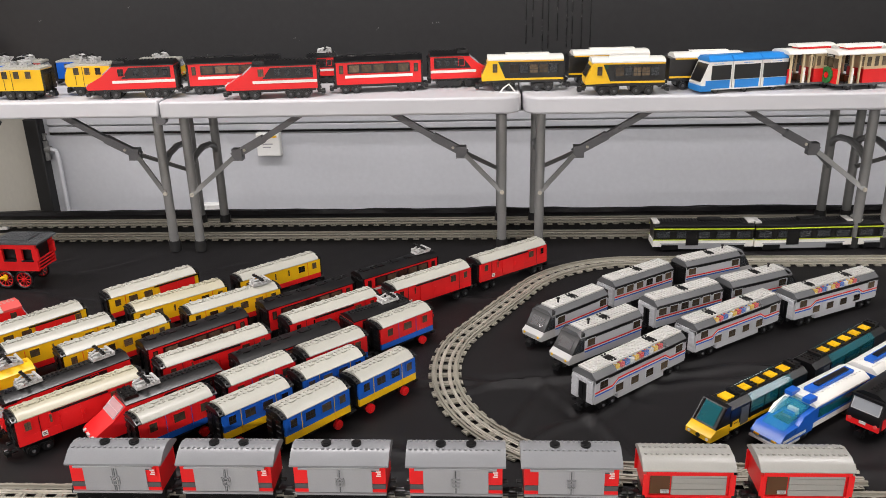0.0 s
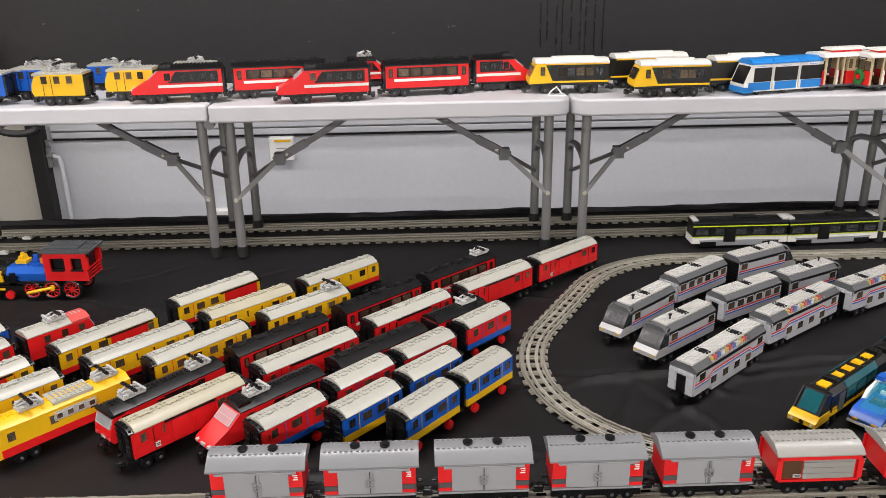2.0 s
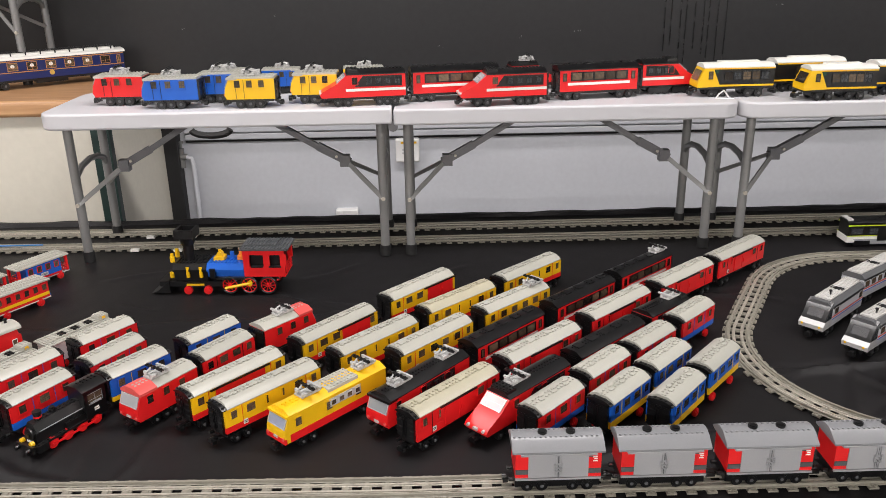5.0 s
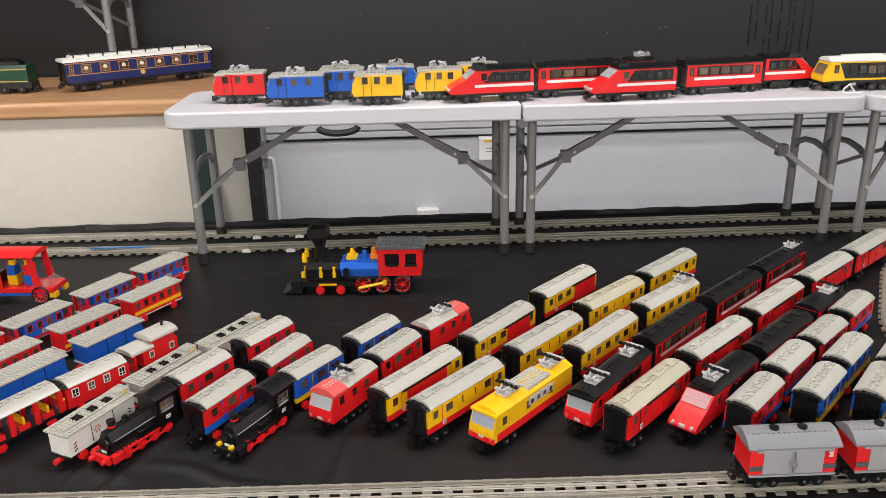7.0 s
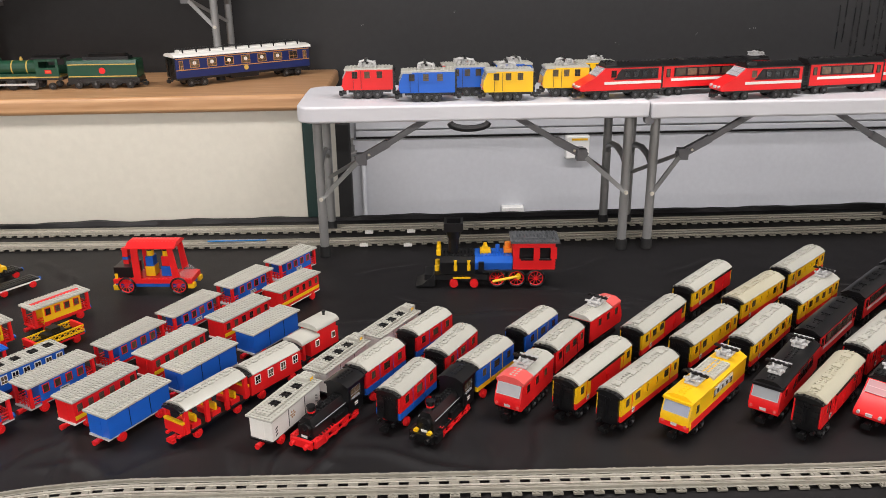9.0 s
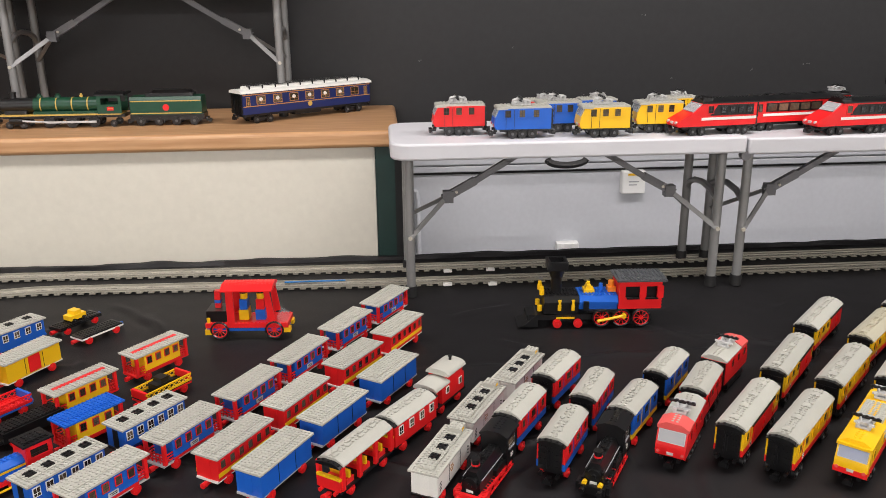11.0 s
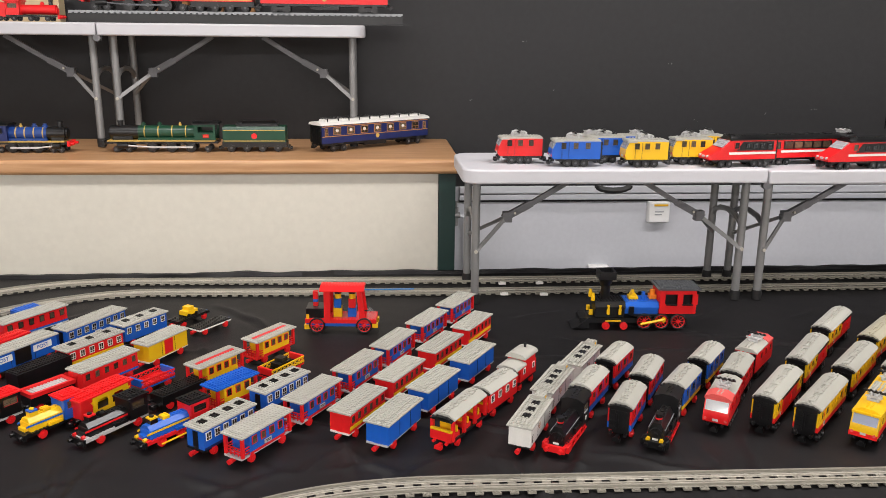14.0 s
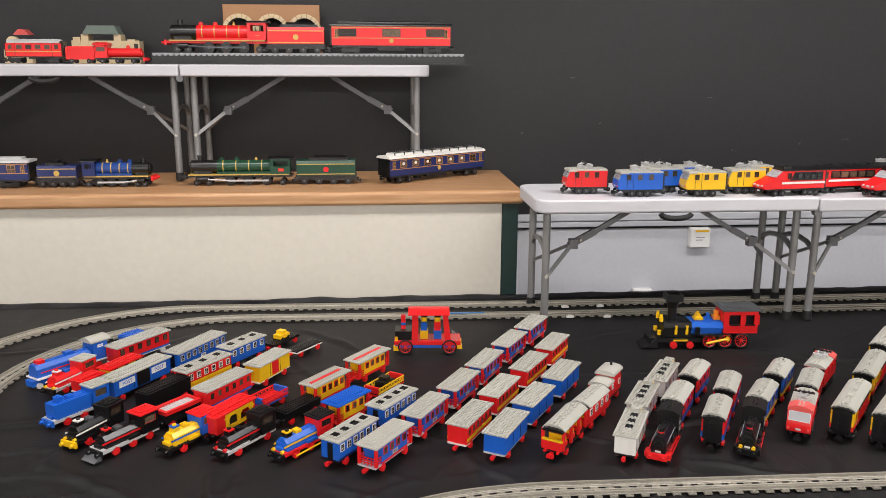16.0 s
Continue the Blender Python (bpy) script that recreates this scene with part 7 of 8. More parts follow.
def cable(label, x, y, h, L=0.15, half=0.030):
    L = L / TABLE_SCALE
    e = base("toy_cable_car", label, "toy tram", pose(x, y, table_height(x), 0, 0, h), "toy cable cars")
    zf, ze = 0.014, 0.074
    part("underframe", Geo().box(-L / 2, L / 2, -half, half, zf - 0.004, zf).mesh("underframe", abs_("darkgrey")), e)
    part("front_panel", Geo().box(L / 2 - 0.010, L / 2 - 0.002, -half + 0.002, half - 0.002, zf, 0.044).mesh("front_panel", abs_("red")), e)
    part("cabin", Geo().box(-L / 2 + 0.004, 0.0, -half + 0.002, half - 0.002, zf, 0.042).mesh("cabin", abs_("red")), e)
    part("upper_cabin", Geo().box(-L / 2 + 0.006, -0.002, -half + 0.004, half - 0.004, 0.042, ze).mesh("upper_cabin", abs_("tan")), e)
    for s in (-1, 1):
        for k in range(4):
            window(e, -L / 2 + 0.018 + k * 0.017, s * (half - 0.004), 0.058, 0.012, 0.022, "tan")
        for px in (L / 2 - 0.006, L / 2 - 0.034, 0.010):
            part("post", Geo().box(px - 0.002, px + 0.002, s * half * 0.93 - 0.002, s * half * 0.93 + 0.002, zf, ze).mesh("post", abs_("tan")), e)
        part("bench", Geo().box(0.012, L / 2 - 0.036, min(s * 0.006, s * 0.022), max(s * 0.006, s * 0.022), zf, zf + 0.014).mesh("bench", abs_("brown")), e)
        part("white_post", Geo().box(L / 2 - 0.038, L / 2 - 0.034, s * half - 0.001, s * half + 0.002, zf, 0.046).mesh("white_post", abs_("white")), e)
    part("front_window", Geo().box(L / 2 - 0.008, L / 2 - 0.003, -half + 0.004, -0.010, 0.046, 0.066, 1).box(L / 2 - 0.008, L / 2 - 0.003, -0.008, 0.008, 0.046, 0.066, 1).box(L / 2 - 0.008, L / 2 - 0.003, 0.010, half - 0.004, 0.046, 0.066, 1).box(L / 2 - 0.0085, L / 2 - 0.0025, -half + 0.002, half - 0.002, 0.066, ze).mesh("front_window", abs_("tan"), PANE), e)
    part("sign", Geo().box(L / 2 - 0.003, L / 2 - 0.001, -0.014, 0.014, 0.067, 0.073, 0).box(L / 2 - 0.001, L / 2 - 0.0006, -0.010, 0.010, 0.069, 0.071, 1).mesh("sign", abs_("black"), abs_("white")), e)
    part("roof", Geo().prism(arch_profile(half + 0.004, 0.007, ze), -L / 2 - 0.004, L / 2 + 0.004).mesh("roof", abs_("white")), e)
    part("clerestory", Geo().box(-L / 2 + 0.02, L / 2 - 0.03, -half * 0.5, half * 0.5, ze + 0.006, ze + 0.013, 1).prism(arch_profile(half * 0.62, 0.004, ze + 0.013), -L / 2 + 0.012, L / 2 - 0.022).mesh("clerestory", abs_("white"), abs_("red")), e)
    wr = Geo()
    for k in range(12):
        a = 2 * math.pi * k / 12
        wr.cyl((L / 2 - 0.001, 0.0125 * math.cos(a), 0.030 + 0.0125 * math.sin(a)), 0.0048, 0.005, "x", 7)
    part("wreath", wr.mesh("wreath", abs_("wreathgreen")), e, "green wreath")
    part("front_lamp", Geo().cyl((L / 2 - 0.002, 0, 0.030), 0.006, 0.006, "x", 12).mesh("front_lamp", abs_("red")), e)
    wheels(e, [-0.03, 0.03], half - 0.008, 0.009, "black")
    return enlarged(e)


# ---- the vehicles ----

# early blue and red balcony coaches
old_coach("blue toy-brick coach with red open balconies and grey studded roof", -2.172, 1.180, -124.8, L=0.144, body='blue', trim='red', porch=0.02, nwin=4, frame='grey', plate='grey')
old_coach("blue toy-brick coach with red open balconies and grey studded roof", -2.076, 1.326, -122.1, L=0.144, body='blue', trim='red', porch=0.02, nwin=4, frame='grey', plate='grey')
old_coach("blue toy-brick coach with red open balconies and grey studded roof", -1.982, 1.474, -120.9, L=0.144, body='blue', trim='red', porch=0.02, nwin=4, frame='grey', plate='grey')
old_coach("blue toy-brick coach with red open balconies and grey studded roof", -1.896, 1.619, -120.1, L=0.144, body='blue', trim='red', porch=0.02, nwin=4, frame='grey', plate='grey')
old_coach("blue toy-brick coach with red open balconies and grey studded roof", -1.802, 1.774, -121.7, L=0.144, body='blue', trim='red', porch=0.02, nwin=4, frame='grey', plate='grey')
old_coach("blue toy-brick coach with red open balconies and grey studded roof", -1.710, 1.920, -122.1, L=0.144, body='blue', trim='red', porch=0.02, nwin=4, frame='grey', plate='grey')

# early red coaches with a yellow stripe
old_coach("red toy-brick coach with yellow stripe and flat grey roof", -1.977, 1.271, -121.1, L=0.145, body='red', trim='red', bandc='yellow', nwin=6, wframe='red', frame='white')
old_coach("red toy-brick coach with yellow stripe and flat grey roof", -1.885, 1.428, -121.4, L=0.145, body='red', trim='red', bandc='yellow', nwin=6, wframe='red', frame='white')
old_coach("red toy-brick coach with yellow stripe and flat grey roof", -1.780, 1.588, -123.3, L=0.145, body='red', trim='red', bandc='yellow', nwin=6, wframe='red', frame='white')
old_coach("red toy-brick coach with yellow stripe and flat grey roof", -1.683, 1.740, -122.0, L=0.145, body='red', trim='red', bandc='yellow', nwin=6, wframe='red', frame='white')

# blue covered vans
old_coach("closed blue toy-brick van with grey studded roof", -1.902, 1.217, -120.8, L=0.142, half=0.0255, body='blue', trim=None, closed=True, frame='grey')
old_coach("closed blue toy-brick van with grey studded roof", -1.811, 1.367, -123.5, L=0.142, half=0.0255, body='blue', trim=None, closed=True, frame='grey')
old_coach("closed blue toy-brick van with grey studded roof", -1.707, 1.520, -123.1, L=0.142, half=0.0255, body='blue', trim=None, closed=True, frame='grey')

# red open coach, red coach and guard's van
open_coach("red open-sided toy coach with yellow seats and arched grey roof", -1.766, 1.223, -124.8)
old_coach("red toy-brick coach with white-framed windows and arched grey roof", -1.678, 1.343, -127.5, L=0.136, body='red', trim=None, nwin=4, wframe='white', arched=True, frame='black')
caboose("red toy guard's van with raised lookout and chimney", -1.605, 1.463, -125.7)

# white vans with black roof vents
old_coach("white toy-brick van with black roof vents and printed flowers", -1.623, 1.195, -117.6, L=0.15, half=0.023, body='white', trim=None, closed=True, roof='oldgrey', vents=(-0.034, -0.002, 0.03), frame='black', ze=0.058, name='toy_van', category='toy van')
old_coach("white toy-brick van with black roof vents and printed flowers", -1.544, 1.354, -120.2, L=0.15, half=0.023, body='white', trim=None, closed=True, roof='oldgrey', vents=(-0.034, -0.002, 0.03), frame='black', ze=0.058, name='toy_van', category='toy van')
old_coach("white toy-brick van with black roof vents and printed flowers", -1.443, 1.495, -122.9, L=0.15, half=0.023, body='white', trim=None, closed=True, roof='oldgrey', vents=(-0.034, -0.002, 0.03), frame='black', ze=0.058, name='toy_van', category='toy van')

# red and blue small coaches with steam engines
coach("red and blue small toy coach with arched grey roof", -1.469, 1.323, -123.2, L=0.14, low='blue', up='red', split=0.038, nwin=3, wheel='red', category='toy train coach', group='small toy coaches')
coach("red and blue small toy coach with arched grey roof", -1.371, 1.465, -125.5, L=0.14, low='blue', up='red', split=0.038, nwin=3, wheel='red', category='toy train coach', group='small toy coaches')
coach("red and blue small toy coach with arched grey roof", -1.409, 1.233, -120.6, L=0.14, low='blue', up='red', split=0.038, nwin=3, wheel='red', category='toy train coach', group='small toy coaches')
coach("red and blue small toy coach with arched grey roof", -1.321, 1.377, -121.1, L=0.14, low='blue', up='red', split=0.038, nwin=3, wheel='red', category='toy train coach', group='small toy coaches')
coach("blue and yellow small toy coach with arched grey roof", -1.259, 1.321, -127.5, L=0.14, low='yellow', up='blue', split=0.034, nwin=3, wheel='red', group='small toy coaches')
coach("blue and yellow small toy coach with arched grey roof", -1.149, 1.456, -128.3, L=0.14, low='yellow', up='blue', split=0.034, nwin=3, wheel='red', group='small toy coaches')

# red electric train with small coaches
electric("red toy electric engine with grey roof and pantograph", -1.192, 1.254, -124.1, L=0.14, roof='oldgrey', panto=(0.0,), nwin=3, capc='pink', inside='cabpale')
coach("red small toy coach with arched grey roof", -1.105, 1.383, -125.7, L=0.14, low='red', up='red', nwin=4, group='small toy coaches')
electric("red toy electric engine with grey roof and pantograph", -1.002, 1.515, 48.3, L=0.14, roof='oldgrey', panto=(0.0,), nwin=3, capc='pink', inside='cabpale')

# yellow and red express coaches
coach("yellow and red toy luggage coach with a red sliding door", -1.059, 1.275, -131.5, low='red', up='yellow', split=0.036, nwin=6, sliding=(-0.055, 0.055, 'red'), plate='white')
coach("yellow and red toy luggage coach with a red sliding door", -0.888, 1.472, -131.5, low='red', up='yellow', split=0.036, nwin=6, sliding=(-0.08, 0.0, 'red'), plate='white')
coach("yellow and red toy luggage coach with a red sliding door", -0.714, 1.673, -133.8, low='red', up='yellow', split=0.036, nwin=6, sliding=(-0.095, -0.01, 'red'), plate='white')
coach("yellow toy coach with red lower half and arched grey roof", -0.986, 1.226, -134.3, low='red', up='yellow', split=0.036, nwin=6, winw=0.02, plate='white', slits=(2, 3))
coach("yellow toy coach with red lower half and arched grey roof", -0.801, 1.414, -134.9, low='red', up='yellow', split=0.036, nwin=6, winw=0.02, plate='white', slits=(2, 3))
coach("yellow toy coach with red lower half and arched grey roof", -0.624, 1.598, -137.6, low='red', up='yellow', split=0.036, nwin=6, winw=0.02, plate='white', roof='agedgrey', slits=(2, 3))
coach("yellow toy coach with red lower half and arched grey roof", -0.445, 1.766, -137.0, low='red', up='yellow', split=0.036, nwin=6, winw=0.02, plate='white', slits=(2, 3))
electric("yellow and red toy electric engine with two pantographs", -0.872, 1.205, -133.7, L=0.238, low='red', up='yellow', split=0.036, roof='yellow', panto=(0.045, -0.085), nwin=3, roofgrey='yellow', midroof=(-0.055, 0.015), strip=(-0.055, 0.02), inside='cabblue')
coach("yellow toy coach with red lower half and arched grey roof", -0.685, 1.410, -134.2, low='red', up='yellow', split=0.036, nwin=6, winw=0.02, plate='white')
coach("yellow toy driving coach with pantograph on its grey roof", -0.501, 1.587, -138.2, low='red', up='yellow', split=0.036, nwin=6, winw=0.02, pant=-0.07)

# red electric trains with black roofs
electric("red toy electric engine with black roof and pantographs", -0.707, 1.243, -131.8, L=0.23, roof='black', panto=(0.055, -0.075), dark=(-0.07, 0.03))
black_roof_coach("red toy coach with black studded roof and dark windows", -0.534, 1.440, -135.6)
black_roof_coach("red toy coach with black studded roof and dark windows", -0.344, 1.617, -137.6)
black_roof_coach("red toy coach with black roof and a pantograph", -0.163, 1.782, -138.4, pant=-0.075)
coach("red toy luggage coach with arched grey roof", -0.652, 1.187, -134.8, low='red', up='red', nwin=6, sliding=(-0.03, 0.04, 'red'), plate='white', winw=0.018, L=0.224, roof='agedgrey', slits=(4,))
coach("red toy luggage coach with arched grey roof", -0.470, 1.364, -137.9, low='red', up='red', nwin=6, sliding=(-0.03, 0.04, 'red'), plate='white', winw=0.018, L=0.224, slits=(4,))
coach("red toy luggage coach with arched grey roof", -0.278, 1.545, -137.9, low='red', up='red', nwin=6, sliding=(-0.03, 0.04, 'red'), plate='white', winw=0.018, L=0.224, slits=(4,))
coach("red toy luggage coach with arched grey roof", -0.082, 1.709, -139.8, low='red', up='red', nwin=6, sliding=(-0.03, 0.04, 'red'), plate='white', winw=0.018, L=0.224, slits=(4,))
coach("red toy luggage coach with arched grey roof", 0.105, 1.863, -140.5, low='red', up='red', nwin=6, sliding=(-0.03, 0.04, 'red'), plate='white', winw=0.018, L=0.224, slits=(4,))
electric("red toy electric engine with long sloped nose and black roof", -0.526, 1.205, -136.5, L=0.235, kind='slope', roof='black', panto=(0.01,), dark=(-0.1, 0.0), nwin=2, inside='pink')
black_roof_coach("red toy coach with black studded roof and dark windows", -0.334, 1.385, -137.3)
electric("red toy electric engine with sloped nose and black roof", -0.155, 1.548, 40.2, L=0.2, kind='slope', roof='black', panto=(0.0,), dark=(-0.08, 0.0), nwin=1)

# red and blue, blue and yellow short coaches
coach("red and blue short toy coach on red wheels", -0.475, 1.154, -134.5, L=0.142, low='blue', up='red', split=0.036, nwin=3, wheel='red', group='small toy coaches')
coach("red and blue short toy coach on red wheels", -0.364, 1.274, -135.6, L=0.142, low='blue', up='red', split=0.036, nwin=3, wheel='red', group='small toy coaches')
coach("red and blue short toy coach on red wheels", -0.247, 1.379, -137.2, L=0.142, low='blue', up='red', split=0.036, nwin=3, wheel='red', group='small toy coaches')
coach("red and blue short toy coach on red wheels", -0.126, 1.497, -136.2, L=0.142, low='blue', up='red', split=0.036, nwin=3, wheel='red', group='small toy coaches')
coach("blue and yellow short toy coach on red wheels", -0.349, 1.182, -134.1, L=0.142, low='yellow', up='blue', split=0.038, nwin=4, wheel='red', group='small toy coaches')
coach("blue and yellow short toy coach on red wheels", -0.239, 1.296, -134.9, L=0.142, low='yellow', up='blue', split=0.038, nwin=4, wheel='red', group='small toy coaches')
coach("blue and yellow short toy coach on red wheels", -0.248, 1.174, -131.8, L=0.142, low='yellow', up='blue', split=0.038, nwin=4, wheel='red', group='small toy coaches')
coach("blue and yellow short toy coach on red wheels", -0.144, 1.288, -132.4, L=0.142, low='yellow', up='blue', split=0.038, nwin=4, wheel='red', group='small toy coaches')

# silver trains inside the loop
silver("silver toy engine with black cab and red and blue stripes", 0.221, 1.564, -138.9, nose=1, L=0.205)
silver("silver toy coach with red and blue stripes and dark roof edge", 0.391, 1.722, -143.9, nwin=6)
silver("silver toy engine with black cab at the tail of its train", 0.589, 1.829, 26.4, nose=1, L=0.205)
silver("silver toy engine with black cab and red and blue stripes", 0.272, 1.463, -142.1, nose=1, L=0.205)
silver("silver toy coach with red and blue stripes and dark roof edge", 0.468, 1.612, -149.5, nwin=6)
silver("silver toy engine with black cab at the tail of its train", 0.658, 1.708, 26.8, nose=1, L=0.205)
silver("silver toy dome coach with clear roof panels and coloured seats", 0.316, 1.341, -139.7, L=0.262, dome=True, nwin=6)
silver("silver toy dome coach with clear roof panels and coloured seats", 0.545, 1.527, -145.2, L=0.262, dome=True, nwin=6)
silver("silver toy dome coach with clear roof panels and coloured seats", 0.794, 1.662, -151.2, L=0.262, dome=True, nwin=6)

# goods wagons on the near track
box_wagon("grey and red toy goods wagon with double doors and roof vents", -0.492, 0.999, 180.0)
box_wagon("grey and red toy goods wagon with double doors and roof vents", -0.328, 0.999, 180.0)
box_wagon("grey and red toy goods wagon with double doors and roof vents", -0.162, 0.999, 180.0)
box_wagon("grey and red toy goods wagon with double doors and roof vents", 0.005, 0.999, 180.0)
box_wagon("grey and red toy goods wagon with its doors ajar", 0.169, 0.999, 180.0)
box_wagon("red-framed toy goods wagon with planked grey sides", 0.333, 0.999, 180.0, style='red', L=0.130)
box_wagon("red-framed toy goods wagon with planked grey sides", 0.495, 0.999, 180.0, style='red', L=0.130)

# left group of early engines and wagons
big_blue("large blue toy steam engine with white running board and red wheels", -3.022, 1.742, -128.0)
tender("small blue toy tender with studs", -2.905, 1.905, -128.0, body='blue', load='blue', L=0.07, height=0.06)
old_coach("red toy coach with dark windows and grey flat roof", -2.877, 1.859, -124.0, L=0.19, body='red', trim='blue', nwin=6, wframe='black', frame='white', wheel='white')
steam("small red toy steam engine with red and white chimney", -2.998, 1.653, -116.0, L=0.14, boiler='red', cab='red', cabroof='oldgrey', frame='grey', chimney='red', trim='white', lights='yellow', dome='blue', brick=True)
old_coach("red-roofed low red toy wagon", -2.938, 1.606, -118.0, L=0.075, body='red', trim=None, closed=True, roof='red', ze=0.044, half=0.02)
old_coach("yellow toy coach with sloping red roof", -2.878, 1.692, -119.0, L=0.12, body='yellow', trim='red', nwin=3, roof='red', ze=0.05, half=0.02)
steam("blue toy steam engine with long boxed boiler and grey cab roof", -2.914, 1.458, -127.0, L=0.15, boiler='blue', cab='blue', cabroof='oldgrey', frame='grey', chimney='blue', trim=None, tall=0.004, brick=True, boxy=True, buffers='blue')
mail = old_coach("blue toy mail coach with white sign and grey roof", -2.818, 1.622, -120.0, L=0.2, body='blue', trim=None, nwin=2, wframe='black', frame='black', plate='white', closed=True, wheel='red')
for side in (-1, 1):
    # The body is closed here; a black panel stands for the bay's shade.
    part("loading_door", Geo().box(-0.022, 0.022, min(side * 0.0241, side * 0.0249), max(side * 0.0241, side * 0.0249), 0.020, 0.058).mesh("loading_door", abs_("black")), mail, "black panel painted as the shaded open loading bay")
steam("black toy steam engine with yellow lamps", -2.838, 1.345, -118.0, L=0.14, lights='yellow', trim='white', cabroof='black', dome='darkgrey', buffers='yellow', brick=True)
tender("long black toy tender with studded top", -2.725, 1.524, -123.0, L=0.14, body='black', load='black', height=0.052)
steam("black toy steam engine with red cab roof and grey cowcatcher", -2.754, 1.295, -126.0, L=0.15, cabroof='red', frame='grey', trim='red', scoop='darkgrey', dome='darkgrey', brick=True)
tender("black toy tender with a red rim", -2.668, 1.419, -128.0, L=0.105, rim='red', load='grey', height=0.036)
old_coach("yellow and red toy coach with roof vents", -2.651, 1.648, -124.0, L=0.165, body='red', trim='yellow', bandc='yellow', nwin=6, wframe='white', vents=(-0.05, 0.0, 0.05), frame='yellow')
old_coach("blue toy coach with pale windows and flat grey roof", -2.702, 1.809, -119.0, L=0.2, body='blue', trim=None, nwin=8, wframe='grey', frame='blue', plate='white')
old_coach("blue toy coach with white-framed windows and roof vents", -2.574, 1.809, -124.0, L=0.145, body='blue', trim=None, nwin=5, wframe='white', vents=(-0.045, 0.0, 0.045), frame='black')
old_coach("red toy coach with blue line and flat grey roof", -2.576, 1.518, -123.0, L=0.16, body='red', trim='blue', nwin=6, wframe='red', frame='red')
old_coach("yellow toy van with a red door and grey roof", -2.483, 1.668, -119.0, L=0.14, body='yellow', trim=None, closed=True, door='red', frame='white', name='toy_van', category='toy van')
open_wagon("black flat toy wagon carrying a yellow toy car", -2.476, 1.939, -122.0, L=0.12, cargo='yellow', frame='black')
open_wagon("black flat toy wagon with grey frame", -2.403, 1.874, -126.0, L=0.115)
steam("yellow and blue toy steam engine with red roof", -2.614, 1.290, -127.0, L=0.13, boiler='yellow', cab='blue', cabroof='red', chimney='yellow', trim='blue', nwheels=2, brick=True)
arch_coach("yellow toy coach with arched openings and red roof", -2.535, 1.358, -122.0)
open_wagon("open red and blue toy wagon with lattice sides", -2.460, 1.490, -126.0, L=0.095, sides=('red', 'blue'), deck='red', frame='blue')
steam("black toy steam engine with red line on a grey frame", -2.485, 1.270, -126.0, L=0.15, frame='grey', trim='red', nwheels=2, lights='red', dome='black', brick=True)
tender("low black toy tender with studded load", -2.383, 1.419, -128.0, L=0.12, height=0.034)
steam("western toy steam engine in blue, red and yellow", -2.355, 1.249, -131.0, L=0.15, boiler='blue', cab='red', cabroof='black', chimney='black', trim='yellow', dome='yellow', lights='yellow', rods='yellow', frame='red', brick=True)
old_coach("yellow and red toy coach with blue studded roof", -2.262, 1.389, -129.0, L=0.118, body='yellow', trim='red', porch=0.018, nwin=3, roof='blue', wframe='red', frame='red')
old_coach("yellow toy coach with red balconies and grey roof", -2.319, 1.516, -127.0, L=0.138, body='yellow', trim='red', porch=0.02, nwin=4, centre='red', wframe='red', frame='red')
old_coach("yellow toy coach with red balconies and grey roof", -2.213, 1.673, -127.0, L=0.138, body='yellow', trim='red', porch=0.02, nwin=4, centre='red', wframe='red', frame='red')
open_wagon("low yellow and red toy wagon with lattice sides and black load", -2.169, 1.545, -126.0, L=0.115, sides=('yellow', 'red'), deck='black', cargo='black', frame='red')
old_coach("blue toy coach with white-framed windows and black roof vents", -2.250, 1.215, -126.0, L=0.142, body='blue', trim='navy', nwin=6, wframe='white', vents=(-0.05, -0.018, 0.018, 0.05), frame='black')
old_coach("blue toy coach with white-framed windows and black roof vents", -2.153, 1.377, -126.0, L=0.142, body='blue', trim='navy', nwin=6, wframe='white', vents=(-0.05, -0.018, 0.018, 0.05), frame='black')

# black steam engines in front of the small coaches
steam("black toy steam engine with red wheels and red buffers", -1.548, 1.187, -121.0, L=0.15, frame='black', wheel='red', trim=None, nwheels=4, buffers='red', dome='black', ring='red', tall=0.007, r=0.0105)
steam("black toy steam engine with yellow lamps and red wheels", -1.345, 1.192, -121.0, L=0.15, frame='black', wheel='red', trim=None, nwheels=4, lights='yellow', dome='black', buffers='black', ring='red', tall=0.007, r=0.0105)

# trains right of the silver ones
express("black and yellow toy express with teal windows and yellow nose", 0.500, 1.232, -143.0)
bullet("blue and white toy express with teal glass canopy", 0.600, 1.221, -143.0)
electric("black toy engine with red lower panels", 0.725, 1.225, -140.0, L=0.16, low='red', up='black', roof='black', panto=())

# green and black trams at the back
tram("black, lime and white toy tram section", 0.625, 2.072, 180.0, L=0.262)
tram("black, lime and white toy tram section", 0.885, 2.076, 183.0, L=0.255)
tram("black, lime and white toy tram section", 1.150, 2.090, 183.0, L=0.255)

# the large engine and the little car
large_engine("large western toy steam engine in blue, black and red", -1.205, 1.846, 176.5)
toy_car("red toy-brick car with two figures under a roof", -2.035, 1.855, 176.0)

